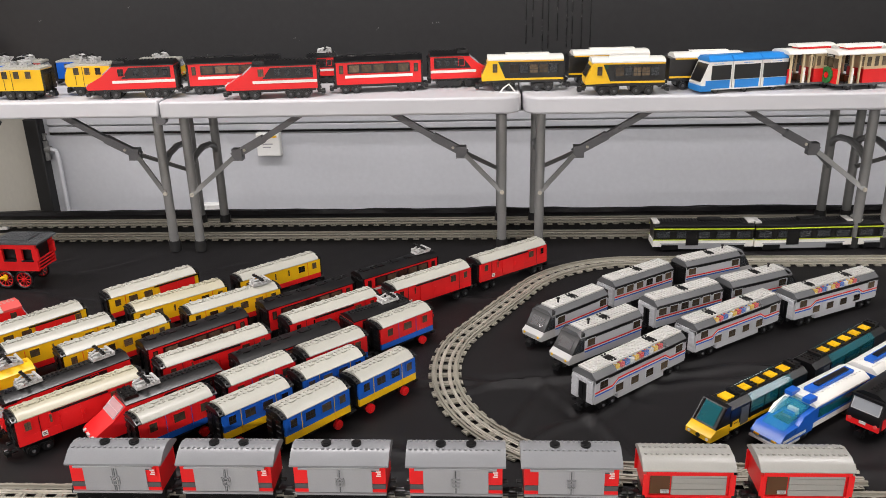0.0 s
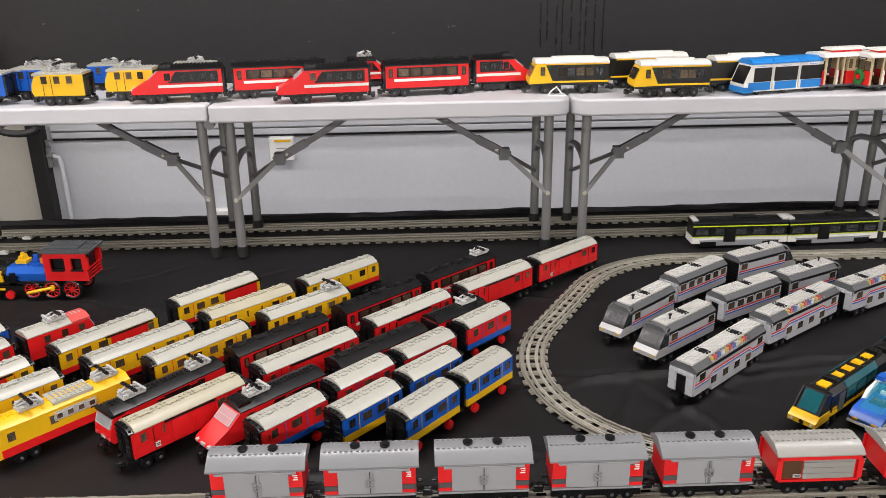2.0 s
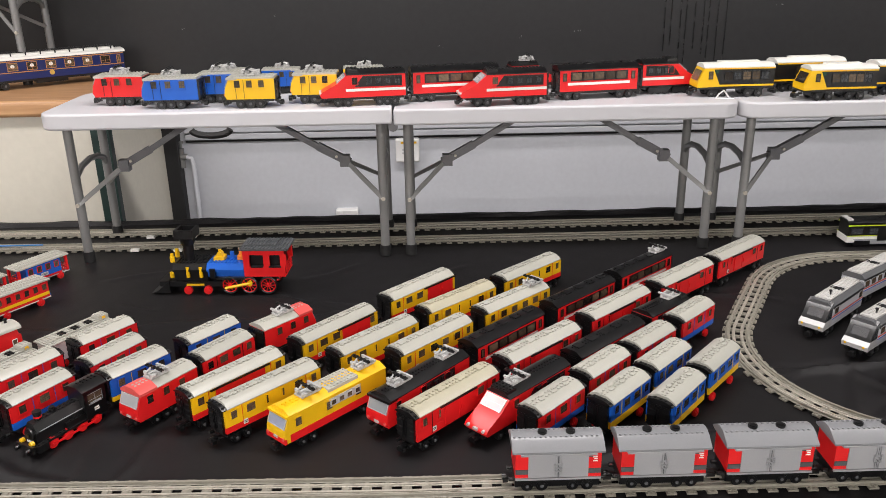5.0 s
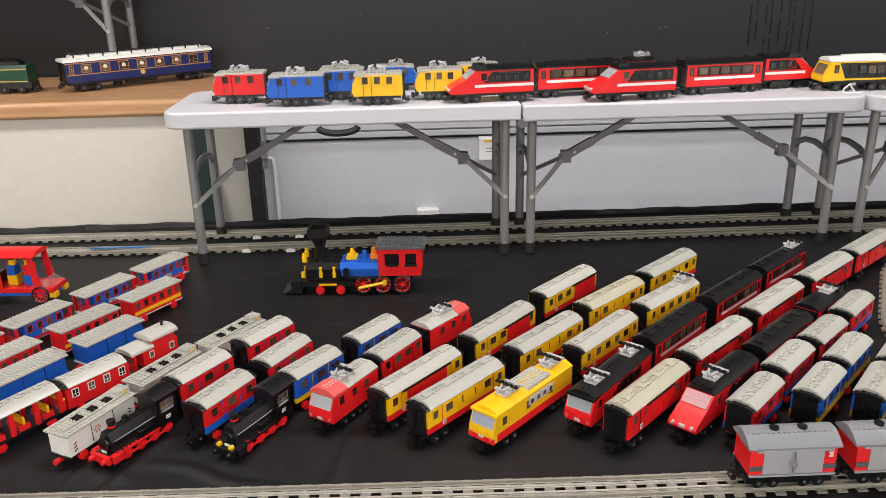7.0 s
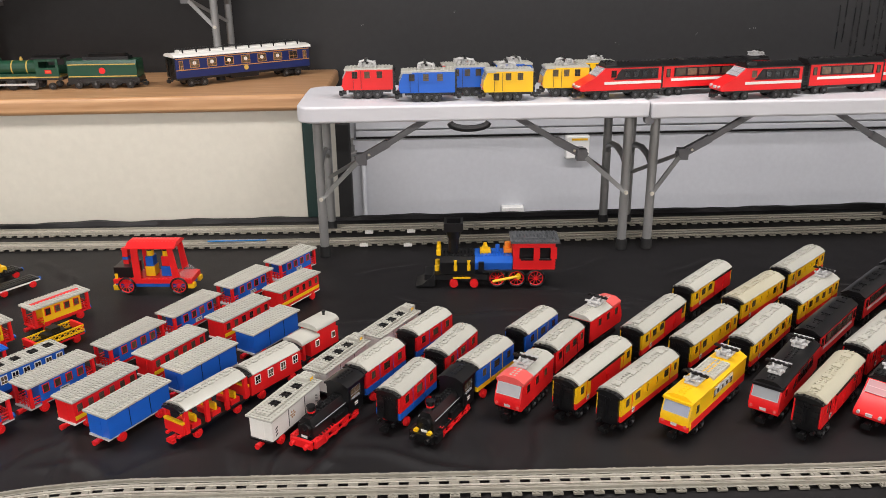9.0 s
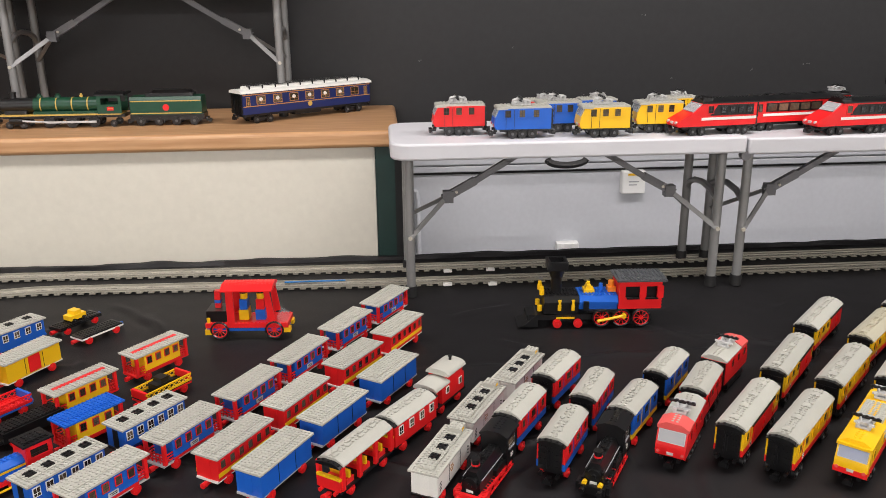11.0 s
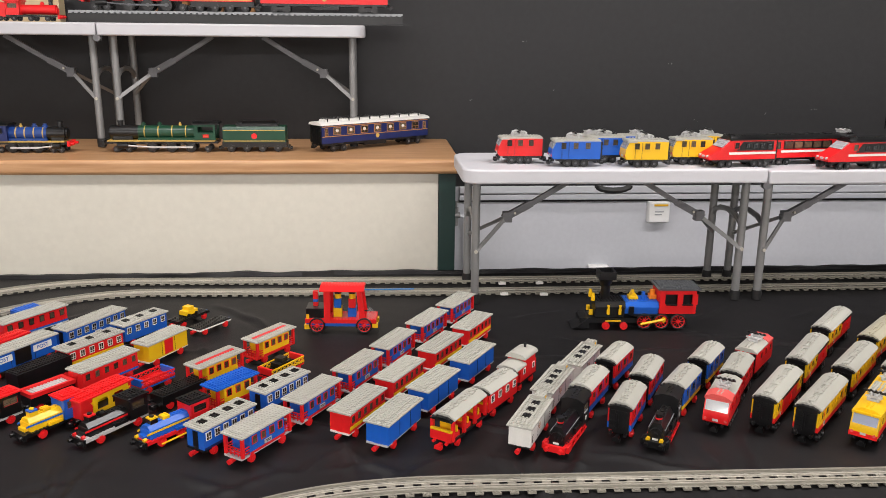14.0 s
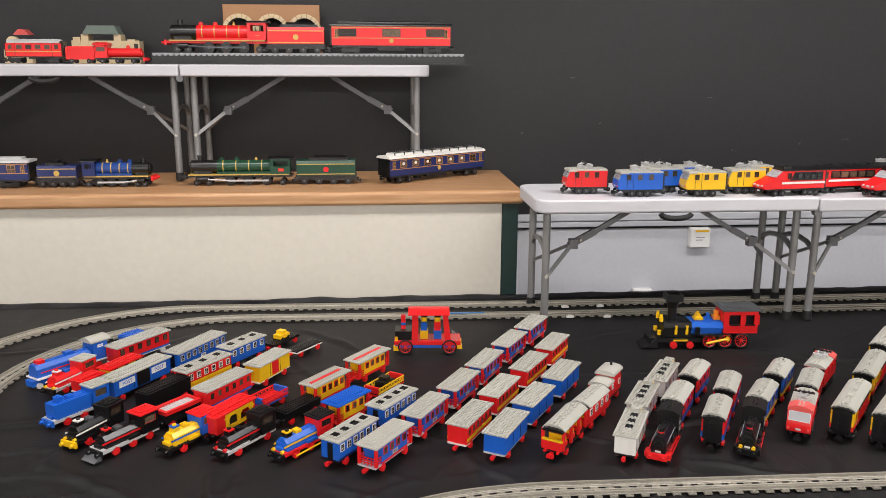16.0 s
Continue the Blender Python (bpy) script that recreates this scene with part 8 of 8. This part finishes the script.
# trains on the white tables
emu("red toy railcar with grey roof", -1.503, 2.142, 180.0, L=0.135)
emu("blue toy railcar with grey roof", -1.347, 2.076, 180.0, L=0.146)
emu("blue toy railcar at the back of its pair", -1.238, 2.156, 180.0, L=0.125)
emu("yellow toy railcar with grey roof", -1.138, 2.064, 180.0, L=0.130)
emu("yellow toy railcar with grey roof", -0.979, 2.116, 180.0, L=0.124)
ice("red toy express engine with sloped nose and white stripe", -0.849, 2.064, -172.0, L=0.222)
icecar("red toy express coach with white stripe and black roof", -0.606, 2.144, -171.0, L=0.24)
ice("red toy express engine with sloped nose and white stripe", -0.485, 2.049, -172.0, L=0.228)
icecar("red toy express coach with white stripe and black roof", -0.224, 2.123, -171.0, L=0.226)
ice("red toy express engine with sloped nose at the tail", -0.009, 2.184, 8.0, L=0.171)
metro("yellow and black toy metro car with white roof", 0.148, 2.118, -179.0, L=0.203)
metro2("black toy metro car with yellow lines and white roof", 0.372, 2.190, -176.0, L=0.21)
metro("yellow and black toy metro car with white roof", 0.393, 2.041, -179.0, L=0.188)
metro2("black toy metro car with yellow lines and white roof", 0.601, 2.110, -176.0, L=0.186)
bluetram("blue and white toy tram with dark windows", 0.682, 2.062, -166.0, L=0.232)
cable("red and cream toy cable car with a green wreath", 0.855, 2.098, -168.0, L=0.141)
cable("red and cream toy cable car with a green wreath", 0.964, 2.075, -168.0, L=0.146)
emu("red toy railcar in the back row", -1.244, 2.285, 5.0, L=0.13)
emu("blue toy railcar in the back row", -1.092, 2.285, 4.0, L=0.13)
emu("yellow toy railcar in the back row", -0.857, 2.285, 4.0, L=0.14)
ice("red toy express engine in the back row", -0.372, 2.285, 8.0, L=0.16)


# ---- large display trains on the counter and the upper table ----
def display_engine(label, x, y, h, z0, L=0.40, boiler="green", cab="green", frame="black", trim="gold", smoke="black", half=0.036, H=0.105, rods="grey", beam="black", wheel="black", group="display engines"):
    """A large brick model steam engine, smokebox to +x."""
    e = base("toy_steam_engine", label, "toy locomotive", pose(x, y, z0, 0, 0, h), group)
    zf = H * 0.36
    r = H * 0.17
    part("frame", Geo().box(-L / 2, L / 2, -half * 0.8, half * 0.8, zf - 0.008, zf).mesh("frame", abs_(frame)), e)
    part("running_board", Geo().box(-L / 2 + 0.01, L / 2 - 0.015, -half, half, zf, zf + 0.004).mesh("running_board", abs_(trim)), e)
    xb = -L / 2 + L * 0.20
    R = H * 0.22
    part("boiler", Geo().cyl((xb, 0, zf + R + 0.006), R, L * 0.50, "x", 24).box(xb, xb + L * 0.50, -half * 0.7, half * 0.7, zf + 0.004, zf + 0.012).mesh("boiler", abs_(boiler)), e)
    part("smokebox", Geo().cyl((xb + L * 0.50, 0, zf + R + 0.006), R * 1.04, L * 0.24, "x", 24).cyl((xb + L * 0.74, 0, zf + R + 0.006), R * 0.8, 0.006, "x", 20).box(xb + L * 0.55, xb + L * 0.72, -half * 0.6, half * 0.6, zf + 0.004, zf + 0.016).mesh("smokebox", abs_(smoke)), e)
    for k in range(4):
        bx = xb + L * (0.08 + 0.12 * k)
        part("boiler_band", Geo().cyl((bx, 0, zf + R + 0.006), R * 1.03, 0.0035, "x", 24).mesh("boiler_band", abs_(trim)), e, "narrow gold boiler band")
    top = zf + 2 * R + 0.005
    part("chimney", Geo().cyl((xb + L * 0.66, 0, top - 0.002), 0.009, 0.016, "z", 16).cyl((xb + L * 0.66, 0, top + 0.014), 0.011, 0.005, "z", 16).mesh("chimney", abs_(smoke)), e)
    for k, c in ((0.14, trim), (0.32, boiler), (0.46, boiler)):
        part("steam_dome", Geo().cyl((xb + L * k, 0, top - 0.003), 0.009 if c != trim else 0.005, 0.010, "z", 16).cyl((xb + L * k, 0, top + 0.007), 0.006 if c != trim else 0.003, 0.005, "z", 12).mesh("steam_dome", abs_(c)), e)
    zc = zf + H * 0.56
    g = Geo()
    for s in (-1, 1):
        g.box(-L / 2 + 0.006, xb, s * half - 0.003, s * half + 0.001, zf + 0.004, zf + H * 0.30)
        g.box(xb - 0.012, xb, s * half - 0.003, s * half + 0.001, zf + H * 0.30, zc)
        g.box(-L / 2 + 0.006, -L / 2 + 0.014, s * half - 0.003, s * half + 0.001, zf + H * 0.30, zc)
        g.box(-L / 2 + 0.014, xb - 0.012, s * half - 0.003, s * half + 0.001, zc - 0.008, zc)
    g.box(xb - 0.004, xb, -half, half, zf + 0.004, zc)
    part("cab", g.mesh("cab", abs_(cab)), e)
    part("cab_roof", Geo().prism(arch_profile(half + 0.004, 0.006, zc), -L / 2 - 0.006, xb + 0.006).mesh("cab_roof", abs_("black")), e)
    for s in (-1, 1):
        sticker(e, -L / 2 + L * 0.10, s * (half + 0.0012), zf + H * 0.18, 0.020, 0.011, "red", 1, "gold")
        for k in range(3):
            part("wheel", wheel_mesh(r, wheel), e, at=pose(xb + L * (0.04 + 0.17 * k), s * half * 0.78, r))
        for k in range(2):
            part("wheel", wheel_mesh(r * 0.62, wheel), e, at=pose(xb + L * (0.58 + 0.11 * k), s * half * 0.78, r * 0.62))
        part("wheel", wheel_mesh(r * 0.62, wheel), e, at=pose(-L / 2 + L * 0.09, s * half * 0.78, r * 0.62))
        part("side_rod", Geo().box(xb + L * 0.02, xb + L * 0.40, s * half * 0.95 - 0.002, s * half * 0.95 + 0.002, r - 0.003, r + 0.003).tube([(xb + L * 0.38, s * half * 0.95, r), (xb + L * 0.60, s * half * 0.95, r + 0.006)], 0.003, 6).mesh("side_rod", abs_(rods)), e, "pale side rod")
        part("cylinder_block", Geo().cyl((xb + L * 0.58, s * half * 0.82, r + 0.006), 0.010, L * 0.10, "x", 14).mesh("cylinder_block", abs_("black")), e)
        part("buffer", Geo().cyl((L / 2 + 0.002, s * half * 0.6, zf - 0.006), 0.005, 0.012, "x", 12).mesh("buffer", abs_(beam)), e)
    part("buffer_beam", Geo().box(L / 2 - 0.006, L / 2 + 0.002, -half, half, zf - 0.014, zf + 0.004).mesh("buffer_beam", abs_(beam)), e)
    return e


def display_tender(label, x, y, h, z0, L=0.20, body="green", trim="gold", half=0.036, H=0.088):
    e = base("toy_tender", label, "toy tender", pose(x, y, z0, 0, 0, h), "display engines")
    zf = 0.034
    part("frame", Geo().box(-L / 2, L / 2, -half * 0.85, half * 0.85, 0.016, zf).mesh("frame", abs_("black")), e)
    part("body", Geo().box(-L / 2 + 0.004, L / 2 - 0.004, -half, half, zf, H * 0.88).prism([(-half, H * 0.88), (-half * 0.86, H), (half * 0.86, H), (half, H * 0.88)], -L / 2 + 0.004, L / 2 - 0.004).mesh("body", abs_(body)), e)
    part("coal_load", Geo().box(-L / 2 + 0.03, L / 2 - 0.05, -half * 0.6, half * 0.6, H, H + 0.010).prism([(-half * 0.6, H + 0.010), (-half * 0.3, H + 0.018), (half * 0.3, H + 0.018), (half * 0.6, H + 0.010)], -L / 2 + 0.04, L / 2 - 0.07).mesh("coal_load", abs_("black")), e)
    for z in (zf + 0.003, H * 0.84):
        stripe(e, L - 0.012, half, z, z + 0.003, trim)
    for s in (-1, 1):
        part("badge", Geo().cyl((0, s * half - 0.0012, (zf + H * 0.88) / 2), 0.010, 0.0024, "y", 18).mesh("badge", abs_("gold" if body != "green" else "red")), e)
        for k in range(4):
            part("wheel", wheel_mesh(0.0135, "black"), e, at=pose(-L / 2 + L * (0.14 + 0.24 * k), s * half * 0.8, 0.0135))
        coupler(e, s * L / 2, s)
    return e


def display_coach(label, x, y, h, z0, L=0.46, body="navy", roof="white", trim="amber", half=0.037, H=0.112, nwin=7, wframe="amber", rails=True, flat=False):
    e = base("toy_coach", label, "toy train coach", pose(x, y, z0, 0, 0, h), "display coaches")
    zf, ze = 0.030, H * 0.84
    part("underframe", Geo().box(-L / 2 + 0.01, L / 2 - 0.01, -half * 0.85, half * 0.85, zf - 0.008, zf).box(-0.05, 0.05, -half * 0.6, half * 0.6, zf - 0.018, zf - 0.008).mesh("underframe", abs_("black")), e)
    part("body", Geo().box(-L / 2 + 0.006, L / 2 - 0.006, -half, half, zf, ze).mesh("body", abs_(body)), e)
    stripe(e, L - 0.014, half, zf + (ze - zf) * 0.36, zf + (ze - zf) * 0.40, trim)
    stripe(e, L - 0.014, half, ze - 0.006, ze - 0.003, trim)
    for s in (-1, 1):
        for k in range(nwin):
            wx = -L * 0.36 + L * 0.72 * k / (nwin - 1)
            window(e, wx, s * half, zf + (ze - zf) * 0.66, L * 0.72 / nwin * 0.62, (ze - zf) * 0.40, wframe)
            if rails and abs(k - 3.5) < 3:
                part("window_lamp", shared(("wlamp", s), lambda: Geo().cyl((0, s * half, 0.0), 0.0062, s * 0.0011, "y", 12).mesh("window_lamp", abs_("white"))), e, "round white shade behind the pane", pose(wx, 0, zf + (ze - zf) * 0.68))
        for dx in (-L / 2 + 0.024, L / 2 - 0.024):
            window(e, dx, s * half, zf + (ze - zf) * 0.62, 0.013, (ze - zf) * 0.44, trim)
        part("crest", Geo().cyl((0, s * half - 0.001, zf + (ze - zf) * 0.24), 0.008, 0.0022, "y", 14).mesh("crest", abs_("gold")), e)
        b = bogie(e, s * (L / 2 - 0.075), "black", 0.0125, 2, 0.045, 0.032)
        end_wall(e, s * (L / 2 - 0.006), s, half - 0.003, zf, ze, "black")
        coupler(e, s * (L / 2 - 0.004), s, "black", 0.020)
    part("roof", Geo().prism(arch_profile(half + 0.004, 0.010, ze), -L / 2, L / 2).mesh("roof", abs_(roof)), e)
    part("clerestory", Geo().prism(arch_profile(half * 0.55, 0.006, ze + 0.010, lip=0.004), -L / 2 + 0.03, L / 2 - 0.03).mesh("clerestory", abs_(roof)), e)
    if rails:
        g = Geo()
        for s in (-1, 1):
            g.box(-L / 2 + 0.03, L / 2 - 0.03, s * half * 0.55 - 0.0012, s * half * 0.55 + 0.0012, ze + 0.020, ze + 0.0225)
            for k in range(10):
                px = -L / 2 + 0.04 + k * (L - 0.08) / 9
                g.box(px - 0.002, px + 0.002, s * half * 0.55 - 0.0018, s * half * 0.55 + 0.0018, ze + 0.010, ze + 0.020)
        part("roof_rail", g.mesh("roof_rail", abs_("black")), e, "thin black rail along the roof")
    return e


CT = 0.397
display_coach("dark blue luxury toy coach with white roof and gold trim", -1.955, 2.735, -144.0, CT, L=0.49)
display_tender("green toy tender with yellow line and coal", -2.365, 2.625, 180, CT, L=0.225)
display_engine("large green toy steam engine with gold boiler bands", -2.685, 2.615, 180 + 0.0, CT, L=0.39)
display_engine("dark blue toy steam engine with gold bands", -3.115, 2.60, 0, CT, L=0.25, boiler="midblue", cab="navy", H=0.100, half=0.032, beam="red")
display_tender("dark blue toy tender with coal", -3.325, 2.60, 0, CT, L=0.145, body="navy", H=0.078, half=0.032)
display_coach("dark blue toy sleeping coach with pale grey roof", -3.64, 2.60, 0, CT, L=0.45, roof="grey", rails=False, H=0.108)

# upper table: a red train on a long raised track
UT = 0.833
plinth = base("track_stand", "long dark grey display track with light sleepers", "toy track", pose(-2.415, 2.725, UT, 0, 0, 0.8))
part("base_beam", Geo().box(-0.575, 0.575, -0.036, 0.036, 0.0, 0.030).box(-0.58, 0.60, -0.044, -0.036, 0.0, 0.004).mesh("base_beam", abs_("black")), plinth)
tie = Geo().box(-0.006, 0.006, -0.040, 0.040, 0.030, 0.034).mesh("sleeper", abs_("midgrey"))
for k in range(58):
    part("sleeper", tie, plinth, at=pose(-0.565 + k * 0.0198, 0, 0))
for s in (-1, 1):
    part("rail", Geo().box(-0.575, 0.575, s * 0.024 - 0.003, s * 0.024 + 0.003, 0.034, 0.040).mesh("rail", abs_("midgrey")), plinth)
UZ = UT + 0.040
display_engine("large bright red toy steam engine with black smokebox", -2.755, 2.722, 180.8, UZ, L=0.37, boiler="red", cab="red", frame="red", trim="gold", rods="darkgrey", beam="red", H=0.118)
display_tender("bright red toy tender with gold lining", -2.468, 2.726, 180.8, UZ, L=0.215, body="red", H=0.094)
display_coach("bright red toy coach with black roof and gold lining", -2.115, 2.730, 0.8, UZ, L=0.455, body="red", roof="black", nwin=3, wframe="black", rails=False, H=0.118)


def bridge():
    e = base("toy_viaduct", "tan brick toy viaduct model with stone arches", "toy bridge", pose(-2.575, 2.90, UT))
    L, z1 = 0.37, 0.225
    def arch(cx, r, n=10):
        return [(cx + r * math.cos(math.pi * k / n), 0.125 + r * math.sin(math.pi * k / n)) for k in range(n + 1)]
    g = Geo()
    xs = [-L / 2 + L * k / 48 for k in range(49)]
    def under(x):
        z = 0.120
        for cx in (-0.125, 0.0, 0.125):
            d = abs(x - cx)
            if d < 0.052:
                z = max(z, 0.125 + math.sqrt(0.052 ** 2 - d * d))
        return z
    g.prism([(a, under(a)) for a in xs] + [(L / 2, z1), (-L / 2, z1)], -0.02, 0.02, "y")
    part("deck", g.mesh("deck", abs_("bridgebrown")), e)
    for cx in (-0.125, 0.0, 0.125):
        for k in range(9):
            a0, a1 = math.pi * (k + 0.06) / 9, math.pi * (k + 0.94) / 9
            pr = [(cx + q * math.cos(a), 0.125 + q * math.sin(a)) for q, a in ((0.050, a0), (0.066, a0), (0.066, a1), (0.050, a1))]
            part("arch_stone", Geo().prism(pr, -0.024, 0.024, "y").mesh("arch_stone", abs_("tan")), e)
    for px in (-0.18, -0.0625, 0.0625, 0.18):
        part("pier", Geo().box(px - 0.010, px + 0.010, -0.018, 0.018, 0, 0.124).mesh("pier", abs_("bridgebrown")), e)
    return e


bridge()

# small red train with station model further along the upper table
SZ = UT + 0.001
steam("small red toy steam engine with black chimney", -3.10, 2.685, 0, L=0.17, boiler="red", cab="red", cabroof="red", frame="black", chimney="black", wheel="black", z0=SZ, buffers="red", nwheels=3, half=0.026, boilerbox=False, tall=0.0)
tender("small red toy tender with gold badge", -3.235, 2.685, 0, L=0.10, body="red", load="red", z0=SZ, wheel="black", half=0.026, height=0.056)
coach("red toy coach with gold line and grey roof", -3.395, 2.685, 0, L=0.20, low="red", up="red", roof="grey", nwin=6, z0=SZ, band=(0.040, 0.043, "gold"))
steam("small red toy steam engine with black smokebox", -3.66, 2.685, 0, L=0.20, boiler="black", cab="red", cabroof="red", frame="black", chimney="black", wheel="black", z0=SZ, buffers="red", half=0.026, boilerbox=False)


def station():
    e = base("toy_station", "tan toy-brick station model with grey-green roof", "toy building", pose(-3.20, 2.86, UT))
    g = Geo()
    for px, pz in ((-0.10, 0.098), (-0.07, 0.108), (0.05, 0.108), (0.10, 0.090)):
        g.box(px - 0.013, px + 0.013, -0.03, 0.03, 0, pz)
    g.box(-0.12, 0.13, -0.028, 0.028, 0, 0.085)
    part("walls", g.mesh("walls", abs_("tan")), e)
    part("roof", Geo().prism([(-0.075, 0.108), (0.060, 0.108), (0.045, 0.140), (-0.055, 0.140)], -0.04, 0.03, "y").mesh("roof", abs_("roofgreen")), e)
    part("sign_arch", Geo().cyl((-0.33, -0.04, 0.075), 0.024, 0.02, "y", 18).box(-0.36, -0.26, -0.05, -0.02, 0, 0.05).mesh("sign_arch", abs_("tan")), e)
    part("red_roof", Geo().prism([(-0.33, 0.105), (-0.27, 0.105), (-0.29, 0.125), (-0.31, 0.125)], -0.03, 0.02, "y").mesh("red_roof", abs_("pink")), e)
    return e


station()


# ---- fittings on the wall ----
def wall_switch(x, z, w, h, label, tab=None):
    e = base("wall_socket", label, "wall socket", pose(x, 2.98, z))
    b = part("box", Geo().box(-w / 2, w / 2, -0.034, 0, -h / 2, h / 2).mesh("box", SOCKETWHITE), e)
    bevelled(b, 0.004, 3)
    part("face_plate", Geo().box(-w / 2 + 0.004, w / 2 - 0.004, -0.037, -0.0345, -h / 2 + 0.004, h / 2 - 0.004).mesh("face_plate", SOCKETWHITE), e)
    if tab:
        part("yellow_label", Geo().box(-w / 2 + 0.02, w / 2 - 0.01, -0.0385, -0.0375, h / 2 - 0.016, h / 2 - 0.008).mesh("yellow_label", abs_("yellow")), e)
        g = Geo()
        for k in range(2):
            g.box(-0.02, 0.018 - k * 0.008, -0.0385, -0.0375, 0.002 - k * 0.012, 0.006 - k * 0.012)
        part("printed_bars", g.mesh("printed_bars", abs_("midgrey")), e)
    else:
        for q in (-1, 1):
            part("rocker", Geo().box(q * 0.022 - 0.006, q * 0.022 + 0.006, -0.040, -0.0375, 0.006, 0.022).mesh("rocker", SOCKETWHITE), e)
    return e


wall_switch(-0.757, 0.090, 0.090, 0.088, "white square fused switch box with a yellow label", True)
wall_switch(-1.001, -0.166, 0.086, 0.050, "white wall socket low on the grey wall")

pipe = base("wall_pipe", "grey pipe with a brass stop valve on the wall", "pipe", pose(-1.575, 2.955, 0))
part("pipe", Geo().tube([(0, 0, -0.70), (0, 0, 0.05), (-0.006, 0, 0.075), (-0.03, 0, 0.082)], 0.009, 10).mesh("pipe", WALLGREY), pipe)
part("valve_body", Geo().cyl((-0.052, 0, 0.082), 0.013, 0.03, "x", 12).cyl((-0.04, 0, 0.04), 0.011, 0.075, "z", 12).mesh("valve_body", STEEL), pipe, "dull metal valve body")
part("valve_handle", Geo().cyl((-0.04, 0, 0.118), 0.006, 0.02, "z", 10).box(-0.052, -0.030, -0.004, 0.004, 0.134, 0.142).mesh("valve_handle", STEEL), pipe)

# white cable end by the red express
cable_end = Geo().tube([(0.128, 2.075, 0.4235), (0.112, 2.072, 0.4430), (0.098, 2.070, 0.43308), (0.090, 2.066, 0.4235), (0.100, 2.058, 0.4230), (0.135, 2.055, 0.4230)], 0.0022, 6)
tagged(part("white_cable", cable_end.mesh("white_cable", SOCKETWHITE)), "thin white cable lying loose on the white table", "cable")

# paint scuffs on the black wall
random.seed(5)
for k, (sx, sz, w) in enumerate(((-0.12, 0.517, 0.012), (-1.224, 0.592, 0.010), (-0.62, 0.47, 0.02), (-0.35, 0.50, 0.025), (0.35, 0.53, 0.014), (-1.55, 0.55, 0.012), (-0.95, 0.42, 0.018), (0.62, 0.60, 0.012), (-1.35, 0.78, 0.009), (-0.75, 0.70, 0.008))):
    g = Geo()
    for q in range(3):
        ox, oz, r = random.uniform(-w, w), random.uniform(-w * 0.25, w * 0.25), random.uniform(0.001, 0.0026)
        g.cyl((sx + ox, 2.9788, sz + oz), r, 0.0010, "y", 7, r2=r * 0.8)
    tagged(part("paint_scuff", g.mesh("paint_scuff", SCUFF)), "small pale chip in the black wall paint", "paint chip", "wall paint chips", "stuff")
DRIP = surface("wet_drip", (0.008, 0.008, 0.009), rough=0.25, var=0.1)
for k in range(9):
    dx = 0.20 + 0.028 * k + random.uniform(-0.006, 0.006)
    d = part("paint_drip", Geo().box(dx - 0.0018, dx + 0.0018, 2.9782, 2.9798, 0.47 - random.uniform(0, 0.10), 0.66 + random.uniform(0, 0.12)).mesh("paint_drip", DRIP))
    tagged(d, "dark run of paint down the black wall", "paint run", "wall paint runs", "stuff")

# small white connector pieces on the back tracks, and the blue strip
for k, (tx, ty) in enumerate(((-1.534, 2.138), (-1.524, 2.252), (-1.398, 2.252), (-1.408, 2.130))):
    tagged(part("track_clip", Geo().box(tx - 0.012, tx + 0.012, ty - 0.006, ty + 0.006, 0.002, 0.009).box(tx - 0.006, tx + 0.006, ty - 0.003, ty + 0.003, 0.009, 0.011).mesh("track_clip", abs_("white"))), "small white plastic clip beside the track", "track clip", "track clips")
tagged(part("blue_strip", Geo().box(-1.99, -1.82, 2.184, 2.190, 0.0095, 0.012).mesh("blue_strip", abs_("azure"))), "thin pale blue strip lying on the track", "strip")
